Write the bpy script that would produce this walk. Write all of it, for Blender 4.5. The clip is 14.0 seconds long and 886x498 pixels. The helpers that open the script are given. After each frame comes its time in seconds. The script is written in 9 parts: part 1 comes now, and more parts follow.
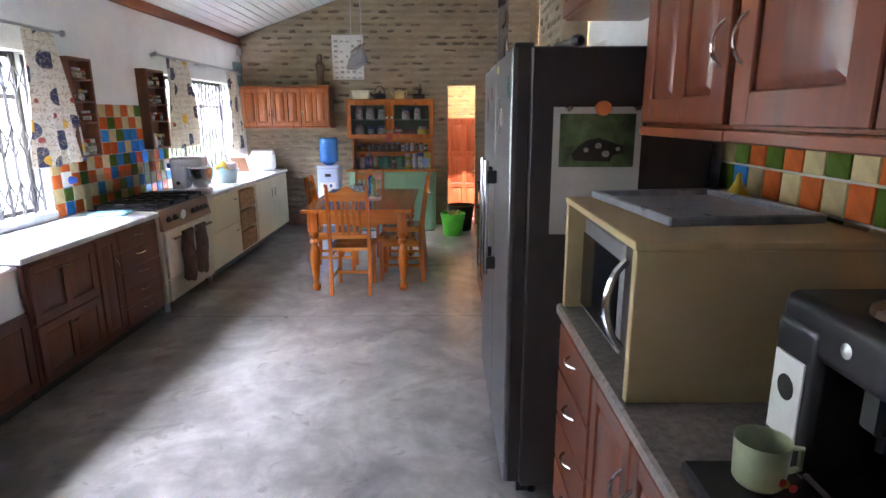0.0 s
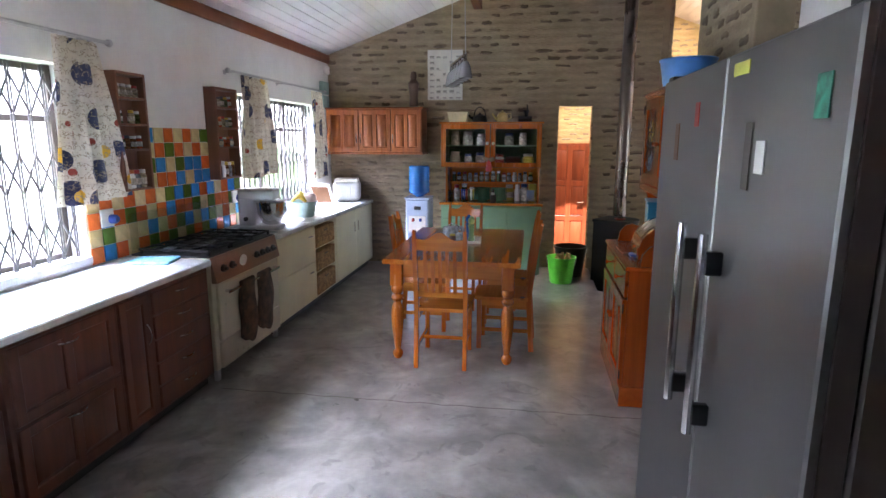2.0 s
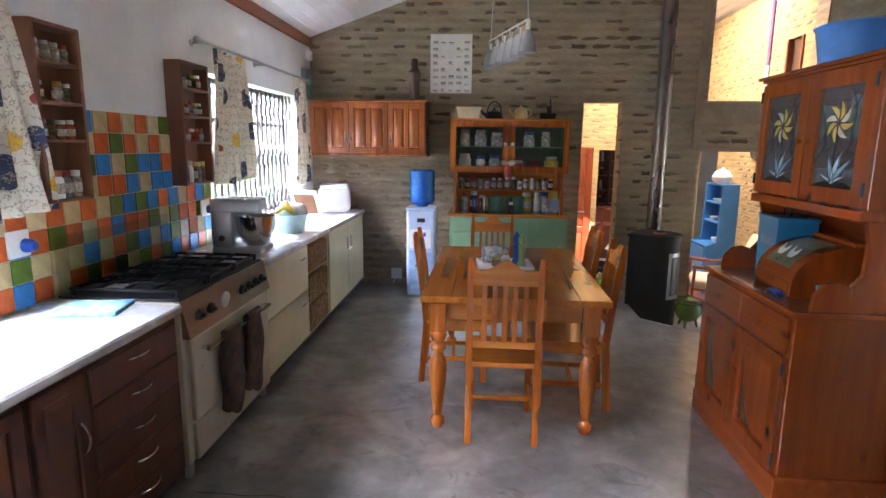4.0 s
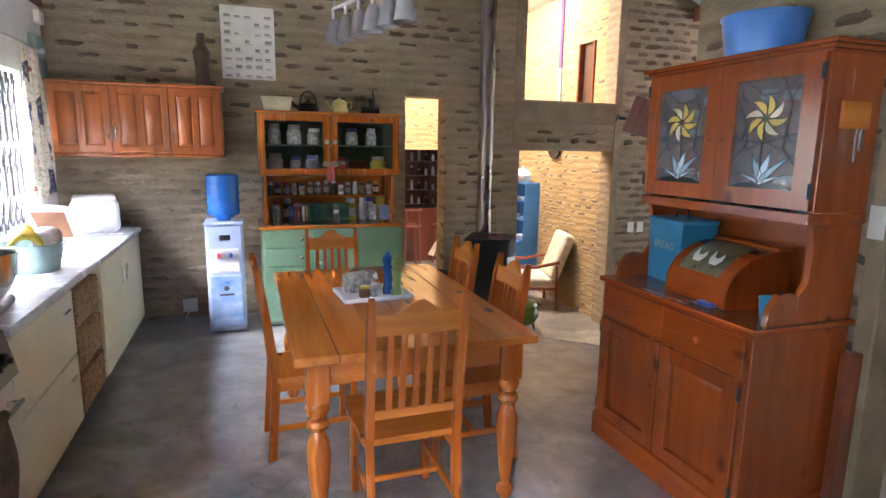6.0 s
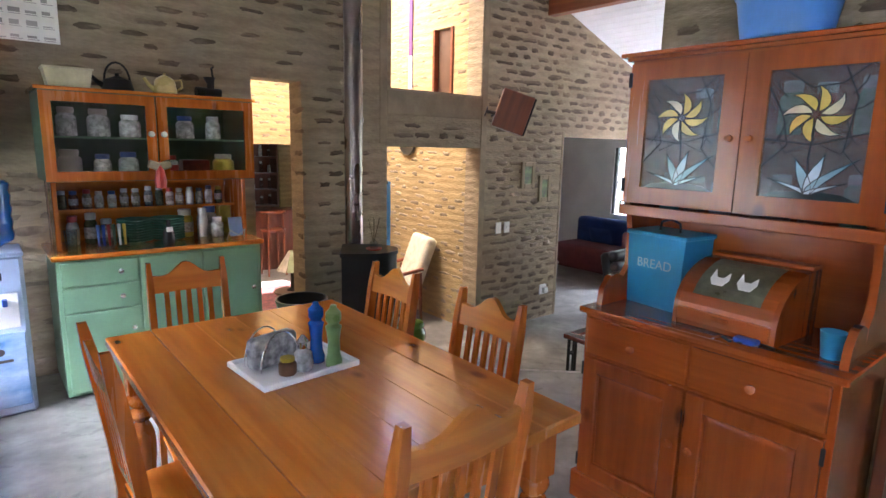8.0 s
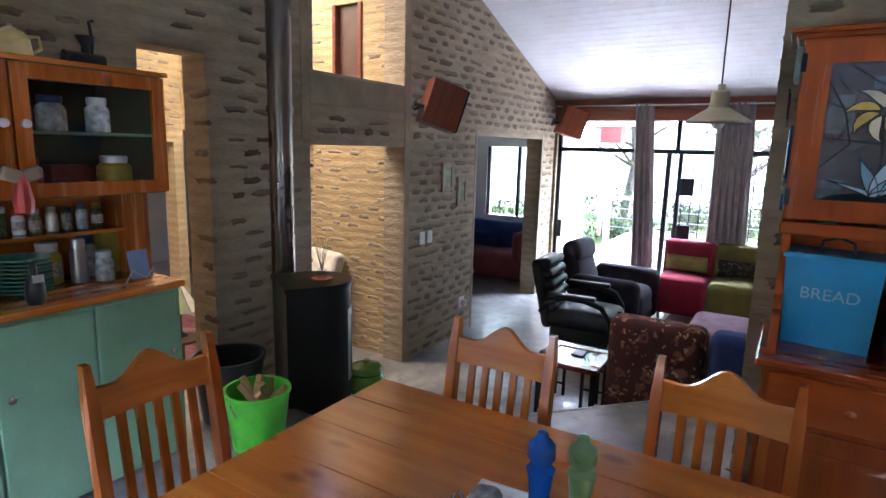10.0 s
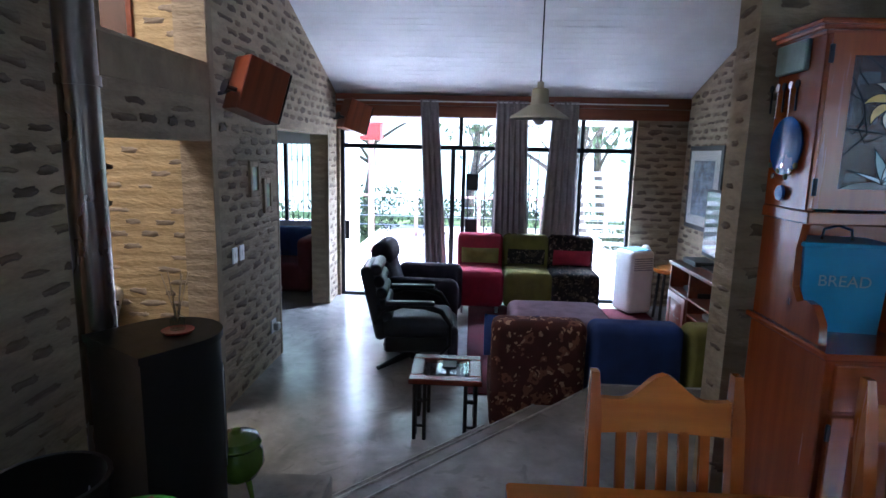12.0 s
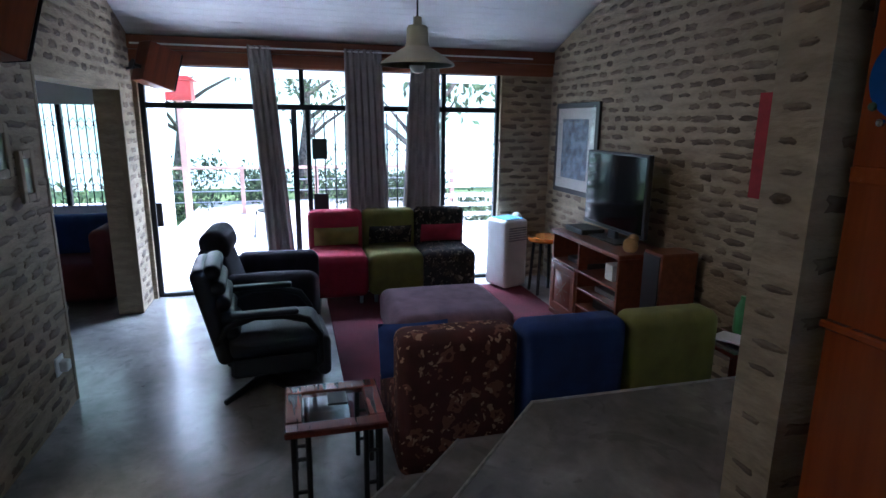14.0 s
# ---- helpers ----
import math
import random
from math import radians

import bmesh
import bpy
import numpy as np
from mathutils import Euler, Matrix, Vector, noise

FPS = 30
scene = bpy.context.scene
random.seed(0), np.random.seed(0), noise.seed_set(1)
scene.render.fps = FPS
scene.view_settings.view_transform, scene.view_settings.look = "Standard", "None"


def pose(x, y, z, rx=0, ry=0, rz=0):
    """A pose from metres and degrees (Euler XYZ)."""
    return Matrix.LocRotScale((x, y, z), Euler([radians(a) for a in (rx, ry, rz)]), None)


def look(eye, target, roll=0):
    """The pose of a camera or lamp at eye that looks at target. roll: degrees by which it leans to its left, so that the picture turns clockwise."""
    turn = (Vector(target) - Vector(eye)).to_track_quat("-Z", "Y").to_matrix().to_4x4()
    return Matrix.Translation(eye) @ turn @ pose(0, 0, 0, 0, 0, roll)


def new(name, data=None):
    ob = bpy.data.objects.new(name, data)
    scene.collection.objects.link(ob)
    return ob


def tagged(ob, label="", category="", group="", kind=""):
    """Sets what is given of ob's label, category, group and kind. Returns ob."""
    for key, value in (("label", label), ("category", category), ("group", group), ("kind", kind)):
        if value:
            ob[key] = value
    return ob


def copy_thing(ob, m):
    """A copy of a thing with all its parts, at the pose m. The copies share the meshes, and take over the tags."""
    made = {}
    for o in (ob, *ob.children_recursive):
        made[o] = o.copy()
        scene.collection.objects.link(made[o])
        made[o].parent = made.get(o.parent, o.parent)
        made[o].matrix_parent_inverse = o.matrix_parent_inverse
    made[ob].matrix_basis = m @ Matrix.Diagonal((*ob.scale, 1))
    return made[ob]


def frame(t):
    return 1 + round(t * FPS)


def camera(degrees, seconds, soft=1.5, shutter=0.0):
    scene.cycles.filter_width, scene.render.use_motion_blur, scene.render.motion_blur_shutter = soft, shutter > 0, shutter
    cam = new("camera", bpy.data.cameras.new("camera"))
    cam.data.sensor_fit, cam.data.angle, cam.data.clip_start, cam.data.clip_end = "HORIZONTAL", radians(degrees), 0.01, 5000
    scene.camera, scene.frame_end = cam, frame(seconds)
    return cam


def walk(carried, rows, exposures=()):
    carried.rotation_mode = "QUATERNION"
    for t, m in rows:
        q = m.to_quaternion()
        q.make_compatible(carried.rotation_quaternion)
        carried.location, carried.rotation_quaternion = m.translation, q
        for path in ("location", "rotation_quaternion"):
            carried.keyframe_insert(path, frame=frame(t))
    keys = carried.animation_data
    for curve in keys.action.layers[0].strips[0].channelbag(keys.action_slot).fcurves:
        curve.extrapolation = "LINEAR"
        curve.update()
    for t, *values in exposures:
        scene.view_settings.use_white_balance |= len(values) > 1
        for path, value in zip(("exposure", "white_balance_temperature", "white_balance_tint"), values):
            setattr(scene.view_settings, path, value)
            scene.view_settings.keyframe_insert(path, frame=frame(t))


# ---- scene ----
cam = camera(76.0, 14.0)
PATH = [
    (0, (-0.089, -0.4, 1.633), (-0.091, 1.548, 1.178), -0.2),
    (0.5, (-0.112, -0.137, 1.66), (-0.209, 1.812, 1.222), -0.3),
    (1, (-0.173, 0.153, 1.666), (-0.357, 2.103, 1.259), -0.0),
    (1.5, (-0.246, 0.449, 1.679), (-0.501, 2.394, 1.29), -0.0),
    (2, (-0.32, 0.749, 1.667), (-0.623, 2.689, 1.287), 0.1),
    (4.5, (-1.237, 1.959, 1.581), (-1.231, 3.927, 1.226), 0.9),
    (5, (-1.369, 2.161, 1.57), (-1.167, 4.119, 1.217), 1.0),
    (5.5, (-1.425, 2.397, 1.568), (-1.019, 4.324, 1.219), 0.9),
    (6, (-1.501, 2.605, 1.578), (-0.854, 4.465, 1.23), 0.8),
    (6.5, (-1.572, 2.792, 1.579), (-0.667, 4.542, 1.234), 0.7),
    (7, (-1.607, 3.03, 1.583), (-0.557, 4.697, 1.234), 0.8),
    (9.5, (-1.79, 4.731, 1.591), (-0.232, 5.933, 1.235), 1.6),
    (10, (-1.777, 5.049, 1.572), (-0.1, 6.08, 1.221), 1.5),
    (10.5, (-1.772, 5.382, 1.586), (0.027, 6.183, 1.236), 1.5),
    (11, (-1.757, 5.718, 1.575), (0.132, 6.276, 1.228), 1.3),
    (11.5, (-1.705, 6.001, 1.556), (0.243, 6.301, 1.215), 1.4),
    (12, (-1.517, 6.218, 1.526), (0.453, 6.314, 1.193), 1.3),
    (12.5, (-1.296, 6.409, 1.49), (0.673, 6.321, 1.149), 1.1),
    (13, (-1.032, 6.567, 1.489), (0.911, 6.274, 1.119), 1.0),
    (13.5, (-0.691, 6.624, 1.462), (1.216, 6.169, 1.064), 0.8),
    (14, (-0.43, 6.51, 1.461), (1.457, 6.012, 1.024), 0.6),
]
EXPOSURES = [
    (0.0, 3.84, 6050, 27), (2.0, 3.56, 6000, 26), (5.0, 3.74, 6200, 27), (7.2, 4.00, 6100, 26), (8.4, 3.73, 5850, 25), (9.5, 3.45, 5600, 25),
    (10.3, 3.04, 5350, 23), (11.0, 2.71, 5150, 22), (12.0, 2.40, 5000, 21), (13.0, 2.19, 5000, 19), (14.0, 1.89, 4950, 18),
]
walk(cam, [(t, look(eye, target, roll)) for t, eye, target, roll in PATH], EXPOSURES)

# ---- world, sun and lamps ----
world = bpy.data.worlds.new("sky")
scene.world = world
world.use_nodes = True
wn = world.node_tree.nodes
sky = wn.new("ShaderNodeTexSky")
sky.sky_type, sky.sun_disc = "NISHITA", False
SUN_UP, SUN_TURN = 62.0, 165.0
sky.sun_elevation, sky.sun_rotation = radians(SUN_UP), radians(SUN_TURN)
world.node_tree.links.new(sky.outputs[0], wn["Background"].inputs[0])
wn["Background"].inputs[1].default_value = 0.15
sun = new("sun", bpy.data.lights.new("sun", "SUN"))
sun.data.energy, sun.data.angle, sun.data.color = 5.0, radians(0.6), (1.0, 0.93, 0.82)
a, e = radians(SUN_TURN), radians(SUN_UP)
sun.matrix_world = look((10 * math.sin(a) * math.cos(e), 10 * math.cos(a) * math.cos(e), 10 * math.sin(e)), (0, 0, 0))


def fill_lamp(name, x, y, z, wide, high, power, colour, rot):
    """An added area lamp that stands in for light from the sky."""
    l = new(name, bpy.data.lights.new(name, "AREA"))
    l.data.shape, l.data.size, l.data.size_y, l.data.energy, l.data.color = "RECTANGLE", wide, high, power, colour
    l.matrix_world = pose(x, y, z, *rot)


# Sky fill stands outside, above the windows, and is tilted in through them.
fill_lamp("window_light", -4.35, 2.28, 3.05, 0.8, 3.6, 200, (0.88, 0.95, 1.0), (0, -48, 0))
fill_lamp("window_light", -4.35, 6.35, 3.05, 0.8, 2.2, 195, (0.88, 0.95, 1.0), (0, -48, 0))
# Added warm lamp under the hall ceiling, only to brighten the hall.
fill_lamp("hall_fill", 1.15, 9.65, 3.75, 1.5, 1.3, 31, (1.0, 0.82, 0.52), (0, 0, 0))
fill_lamp("window_light", 7.4, 6.05, 3.15, 1.6, 3.8, 570, (0.84, 0.93, 1.0), (0, 48, 0))


# ---- building helpers ----
class Shape:
    """Vertices and faces of one part, in metres."""

    def __init__(self):
        self.v, self.f = [], []

    def add(self, verts, faces, m=None):
        n = len(self.v)
        self.v += [tuple(m @ Vector(p)) if m else tuple(p) for p in verts]
        self.f += [tuple(n + i for i in f) for f in faces]
        return self

    def box(self, x0, x1, y0, y1, z0, z1, c=0.003, m=None):
        """A box with chamfered edges."""
        ctr = Vector(((x0 + x1) / 2, (y0 + y1) / 2, (z0 + z1) / 2))
        h = [abs(x1 - x0) / 2, abs(y1 - y0) / 2, abs(z1 - z0) / 2]
        c = min(c, 0.45 * min(h))
        if c <= 0:
            vs = [(x, y, z) for x in (x0, x1) for y in (y0, y1) for z in (z0, z1)]
            return self.add(vs, [(0, 1, 3, 2), (4, 6, 7, 5), (0, 4, 5, 1), (2, 3, 7, 6), (0, 2, 6, 4), (1, 5, 7, 3)], m)
        vs, ix = [], {}
        for sx in (-1, 1):
            for sy in (-1, 1):
                for sz in (-1, 1):
                    s = (sx, sy, sz)
                    for ax in range(3):
                        ix[s, ax] = len(vs)
                        vs.append(tuple(ctr[k] + s[k] * (h[k] - (0 if k == ax else c)) for k in range(3)))
        fs = []
        for ax in range(3):
            b, d = [k for k in range(3) if k != ax]
            for s in (-1, 1):
                q = []
                for sb, sd in ((-1, -1), (1, -1), (1, 1), (-1, 1)):
                    k = [0, 0, 0]
                    k[ax], k[b], k[d] = s, sb, sd
                    q.append(ix[tuple(k), ax])
                fs.append(q)
            for sb in (-1, 1):
                for sd in (-1, 1):
                    k0, k1 = [0, 0, 0], [0, 0, 0]
                    k0[ax], k1[ax], k0[b], k1[b], k0[d], k1[d] = -1, 1, sb, sb, sd, sd
                    k0, k1 = tuple(k0), tuple(k1)
                    fs.append((ix[k0, b], ix[k1, b], ix[k1, d], ix[k0, d]))
        for s in [(a, b, c2) for a in (-1, 1) for b in (-1, 1) for c2 in (-1, 1)]:
            fs.append((ix[s, 0], ix[s, 1], ix[s, 2]))
        return self.add(vs, fs, m)

    def lathe(self, profile, seg=16, m=None, x=0.0, y=0.0, z=0.0, turn=0.0):
        """A turned body from (radius, height) pairs about z."""
        vs, fs, n = [], [], len(profile)
        for k in range(seg):
            a = turn + 2 * math.pi * k / seg
            vs += [(x + r * math.cos(a), y + r * math.sin(a), z + h) for r, h in profile]
        for k in range(seg):
            o, p = k * n, ((k + 1) % seg) * n
            fs += [(o + i, p + i, p + i + 1, o + i + 1) for i in range(n - 1)]
        fs.append(tuple(k * n for k in range(seg)))
        fs.append(tuple(k * n + n - 1 for k in range(seg)))
        return self.add(vs, fs, m)

    def tube(self, pts, r, seg=8, m=None, closed=False):
        """A round bar along the points; r may be a list."""
        pts = [Vector(p) for p in pts]
        n = len(pts)
        rs = r if isinstance(r, (list, tuple)) else [r] * n
        vs, fs = [], []
        side = None
        for i, p in enumerate(pts):
            t = (pts[(i + 1) % n] - pts[i - 1]) if closed else (pts[min(i + 1, n - 1)] - pts[max(i - 1, 0)])
            t.normalize()
            if side is None:
                side = t.cross(Vector((0, 0, 1)))
                if side.length < 0.1:
                    side = t.cross(Vector((1, 0, 0)))
            side = side - t * side.dot(t)
            side.normalize()
            up = t.cross(side)
            for k in range(seg):
                a = 2 * math.pi * k / seg
                vs.append(p + rs[i] * (math.cos(a) * side + math.sin(a) * up))
        for i in range(n if closed else n - 1):
            j = (i + 1) % n
            fs += [(i * seg + k, i * seg + (k + 1) % seg, j * seg + (k + 1) % seg, j * seg + k) for k in range(seg)]
        if not closed:
            fs += [tuple(range(seg)), tuple((n - 1) * seg + k for k in range(seg))]
        return self.add(vs, fs, m)

    def prism(self, outline, axis, d0, d1, m=None):
        """An outline drawn out along an axis; the outline gives the two other coordinates in order."""
        k = "xyz".index(axis)
        vs = []
        for d in (d0, d1):
            for p in outline:
                q = list(p)
                q.insert(k, d)
                vs.append(q)
        n = len(outline)
        fs = [tuple(range(n)), tuple(range(n, 2 * n))] + [(i, (i + 1) % n, n + (i + 1) % n, n + i) for i in range(n)]
        return self.add(vs, fs, m)

    def sheet(self, fn, nu, nv, thick=0.0, m=None):
        """A surface fn(u, v) over the unit square, closed to a slab if thick is given (along fn's third value's normal y)."""
        vs = [fn(i / nu, j / nv) for i in range(nu + 1) for j in range(nv + 1)]
        w = nv + 1
        fs = [(i * w + j, (i + 1) * w + j, (i + 1) * w + j + 1, i * w + j + 1) for i in range(nu) for j in range(nv)]
        return self.add(vs, fs, m)

    def puff(self, x0, x1, y0, y1, z0, z1, r=0.05, n=4, m=None, crown=0.0):
        """A cushion: a box with well rounded edges, swollen on top by crown."""
        ctr = ((x0 + x1) / 2, (y0 + y1) / 2, (z0 + z1) / 2)
        h = [(x1 - x0) / 2, (y1 - y0) / 2, (z1 - z0) / 2]
        r = min(r, 0.98 * min(h))
        line = []
        for k in range(3):
            pos = [-h[k] + r * (1 - math.cos(math.pi / 2 * i / n)) for i in range(n + 1)]
            pos = [-h[k] + r * math.sin(math.pi / 2 * i / n) * 0 + r * i / n for i in range(n + 1)]
            mid = [-h[k] + r + (2 * h[k] - 2 * r) * i / 5 for i in range(1, 5)]
            line.append(pos + mid + [-p for p in reversed(pos)])
        vs, ix = [], {}

        def vert(i, j, k):
            key = (i, j, k)
            if key not in ix:
                p = Vector((line[0][i], line[1][j], line[2][k]))
                core = Vector([max(-h[a] + r, min(h[a] - r, p[a])) for a in range(3)])
                dv = p - core
                if dv.length > 1e-9:
                    q = core + dv.normalized() * r * 1.0
                else:
                    q = core
                if crown:
                    fx, fy = q[0] / h[0], q[1] / h[1]
                    q[2] += crown * max(0, 1 - fx * fx) * max(0, 1 - fy * fy) * (1 if q[2] > 0 else -0.3)
                ix[key] = len(vs)
                vs.append((q[0] + ctr[0], q[1] + ctr[1], q[2] + ctr[2]))
            return ix[key]

        fs = []
        n0, n1, n2 = [len(l) - 1 for l in line]
        for i in range(n0):
            for j in range(n1):
                for k in (0, n2):
                    fs.append((vert(i, j, k), vert(i + 1, j, k), vert(i + 1, j + 1, k), vert(i, j + 1, k)))
            for k in range(n2):
                for j in (0, n1):
                    fs.append((vert(i, j, k), vert(i + 1, j, k), vert(i + 1, j, k + 1), vert(i, j, k + 1)))
        for j in range(n1):
            for k in range(n2):
                for i in (0, n0):
                    fs.append((vert(i, j, k), vert(i, j + 1, k), vert(i, j + 1, k + 1), vert(i, j, k + 1)))
        return self.add(vs, fs, m)

    def ring(self, x0, x1, y0, y1, z0, z1, s):
        """A flat picture-frame ring in the x-z plane, s wide."""
        vs = []
        for y in (y0, y1):
            for o in (0, s):
                vs += [(x0 + o, y, z0 + o), (x1 - o, y, z0 + o), (x1 - o, y, z1 - o), (x0 + o, y, z1 - o)]
        fs = []
        for k in range(4):
            j = (k + 1) % 4
            fs += [(k, j, 4 + j, 4 + k), (8 + k, 8 + j, 12 + j, 12 + k), (k, j, 8 + j, 8 + k), (4 + k, 4 + j, 12 + j, 12 + k)]
        return self.add(vs, fs)

    def mesh(self, name, material, smooth=35):
        me = bpy.data.meshes.new(name)
        me.from_pydata(self.v, [], self.f)
        bm = bmesh.new()
        bm.from_mesh(me)
        bmesh.ops.recalc_face_normals(bm, faces=bm.faces)
        bm.to_mesh(me)
        bm.free()
        if smooth:
            me.shade_smooth()
            me.set_sharp_from_angle(angle=radians(smooth))
        me.materials.append(material)
        return me


def part(name, shape, material, parent, label="", smooth=35):
    ob = new(name, shape.mesh(name, material, smooth))
    ob.parent = parent
    if label:
        ob["label"] = label
    return ob


def thing(name, label, category, m=None, group=""):
    ob = new(name)
    ob.empty_display_size = 0.1
    if m is not None:
        ob.matrix_basis = m
    return tagged(ob, label, category, group)


def solid(name, shape, material, label, category, m=None, group="", kind="", smooth=35):
    """A thing of one mesh."""
    ob = new(name, shape.mesh(name, material, smooth))
    if m is not None:
        ob.matrix_basis = m
    return tagged(ob, label, category, group, kind)


def structure(name, shape, material, label, smooth=0):
    return solid(name, shape, material, label, name.split("_")[0], kind="structure", smooth=smooth)


# ---- materials ----
def mat(name, colour, rough=0.5, metal=0.0, vary=0.12, scale=8.0, bump=0.0, bump_scale=60.0, second=None, mix=0.5, stretch=(1, 1, 1), rvary=0.08, coat=0.0, jitter=0.0, spec=0.5, alpha=None):
    """A surface with colour variation at two sizes, fine relief and uneven gloss."""
    mt = bpy.data.materials.new(name)
    mt.use_nodes = True
    nt = mt.node_tree
    b = nt.nodes["Principled BSDF"]
    tc = nt.nodes.new("ShaderNodeTexCoord")
    mp = nt.nodes.new("ShaderNodeMapping")
    mp.inputs["Scale"].default_value = stretch
    nt.links.new(tc.outputs["Object"], mp.inputs[0])
    n1 = nt.nodes.new("ShaderNodeTexNoise")
    n1.inputs["Scale"].default_value, n1.inputs["Detail"].default_value = scale, 5.0
    n2 = nt.nodes.new("ShaderNodeTexNoise")
    n2.inputs["Scale"].default_value, n2.inputs["Detail"].default_value = bump_scale, 3.0
    nt.links.new(mp.outputs[0], n1.inputs[0])
    nt.links.new(mp.outputs[0], n2.inputs[0])
    ramp = nt.nodes.new("ShaderNodeValToRGB")
    other = second or tuple(c * (1 - 2.2 * vary) for c in colour)
    ramp.color_ramp.elements[0].position, ramp.color_ramp.elements[1].position = 0.5 - 0.3 * mix, 0.5 + 0.3 * mix
    ramp.color_ramp.elements[0].color, ramp.color_ramp.elements[1].color = (*other, 1), (*colour, 1)
    nt.links.new(n1.outputs[0], ramp.inputs[0])
    fine = nt.nodes.new("ShaderNodeMix")
    fine.data_type, fine.blend_type = "RGBA", "MULTIPLY"
    fine.inputs["Factor"].default_value = 1.0
    r2 = nt.nodes.new("ShaderNodeMapRange")
    r2.inputs["To Min"].default_value, r2.inputs["To Max"].default_value = 1 - vary, 1 + vary * 0.6
    nt.links.new(n2.outputs[0], r2.inputs[0])
    nt.links.new(ramp.outputs[0], fine.inputs[6])
    nt.links.new(r2.outputs[0], fine.inputs[7])
    out = fine.outputs[2]
    if jitter:
        oi = nt.nodes.new("ShaderNodeObjectInfo")
        hs = nt.nodes.new("ShaderNodeHueSaturation")
        r3 = nt.nodes.new("ShaderNodeMapRange")
        r3.inputs["To Min"].default_value, r3.inputs["To Max"].default_value = 1 - jitter, 1 + jitter
        ge, ad, fr = nt.nodes.new("ShaderNodeNewGeometry"), nt.nodes.new("ShaderNodeMath"), nt.nodes.new("ShaderNodeMath")
        fr.operation = "FRACT"
        nt.links.new(oi.outputs["Random"], ad.inputs[0])
        nt.links.new(ge.outputs["Random Per Island"], ad.inputs[1])
        nt.links.new(ad.outputs[0], fr.inputs[0])
        nt.links.new(fr.outputs[0], r3.inputs[0])
        nt.links.new(r3.outputs[0], hs.inputs["Value"])
        nt.links.new(out, hs.inputs["Color"])
        out = hs.outputs[0]
    nt.links.new(out, b.inputs["Base Color"])
    rr = nt.nodes.new("ShaderNodeMapRange")
    rr.inputs["To Min"].default_value, rr.inputs["To Max"].default_value = max(0.02, rough - rvary), min(1, rough + rvary)
    nt.links.new(n1.outputs[0], rr.inputs[0])
    nt.links.new(rr.outputs[0], b.inputs["Roughness"])
    b.inputs["Metallic"].default_value = metal
    b.inputs["Coat Weight"].default_value = coat
    b.inputs["Coat Roughness"].default_value = 0.15
    b.inputs["Specular IOR Level"].default_value = spec
    if bump:
        bp = nt.nodes.new("ShaderNodeBump")
        bp.inputs["Strength"].default_value, bp.inputs["Distance"].default_value = 0.6, bump
        nt.links.new(n2.outputs[0], bp.inputs["Height"])
        nt.links.new(bp.outputs[0], b.inputs["Normal"])
    return mt


def timber(name, light, dark, axis, rough=0.3, coat=0.3, knots=True, jitter=0.12):
    """Varnished wood whose grain runs along an axis, with darker streaks and knots."""
    st = [14.0, 14.0, 14.0]
    st["xyz".index(axis)] = 0.9
    mt = mat(name, light, rough, vary=0.16, scale=1.6, bump=0.0006, bump_scale=5.0, second=dark, mix=0.9, stretch=st, coat=coat, jitter=jitter)
    if knots:
        nt = mt.node_tree
        b = nt.nodes["Principled BSDF"]
        src = b.inputs["Base Color"].links[0].from_socket
        tc = nt.nodes.new("ShaderNodeTexCoord")
        mp = nt.nodes.new("ShaderNodeMapping")
        k = [5.0, 5.0, 5.0]
        k["xyz".index(axis)] = 2.6
        mp.inputs["Scale"].default_value = k
        vo = nt.nodes.new("ShaderNodeTexVoronoi")
        vo.inputs["Scale"].default_value = 1.0
        nt.links.new(tc.outputs["Object"], mp.inputs[0])
        nt.links.new(mp.outputs[0], vo.inputs[0])
        mr = nt.nodes.new("ShaderNodeMapRange")
        mr.inputs["From Min"].default_value, mr.inputs["From Max"].default_value = 0.05, 0.13
        mr.inputs["To Min"].default_value, mr.inputs["To Max"].default_value = 0.8, 0.0
        nt.links.new(vo.outputs["Distance"], mr.inputs[0])
        mx = nt.nodes.new("ShaderNodeMix")
        mx.data_type = "RGBA"
        nt.links.new(mr.outputs[0], mx.inputs["Factor"])
        nt.links.new(src, mx.inputs[6])
        mx.inputs[7].default_value = (dark[0] * 0.35, dark[1] * 0.3, dark[2] * 0.3, 1)
        nt.links.new(mx.outputs[2], b.inputs["Base Color"])
    return mt


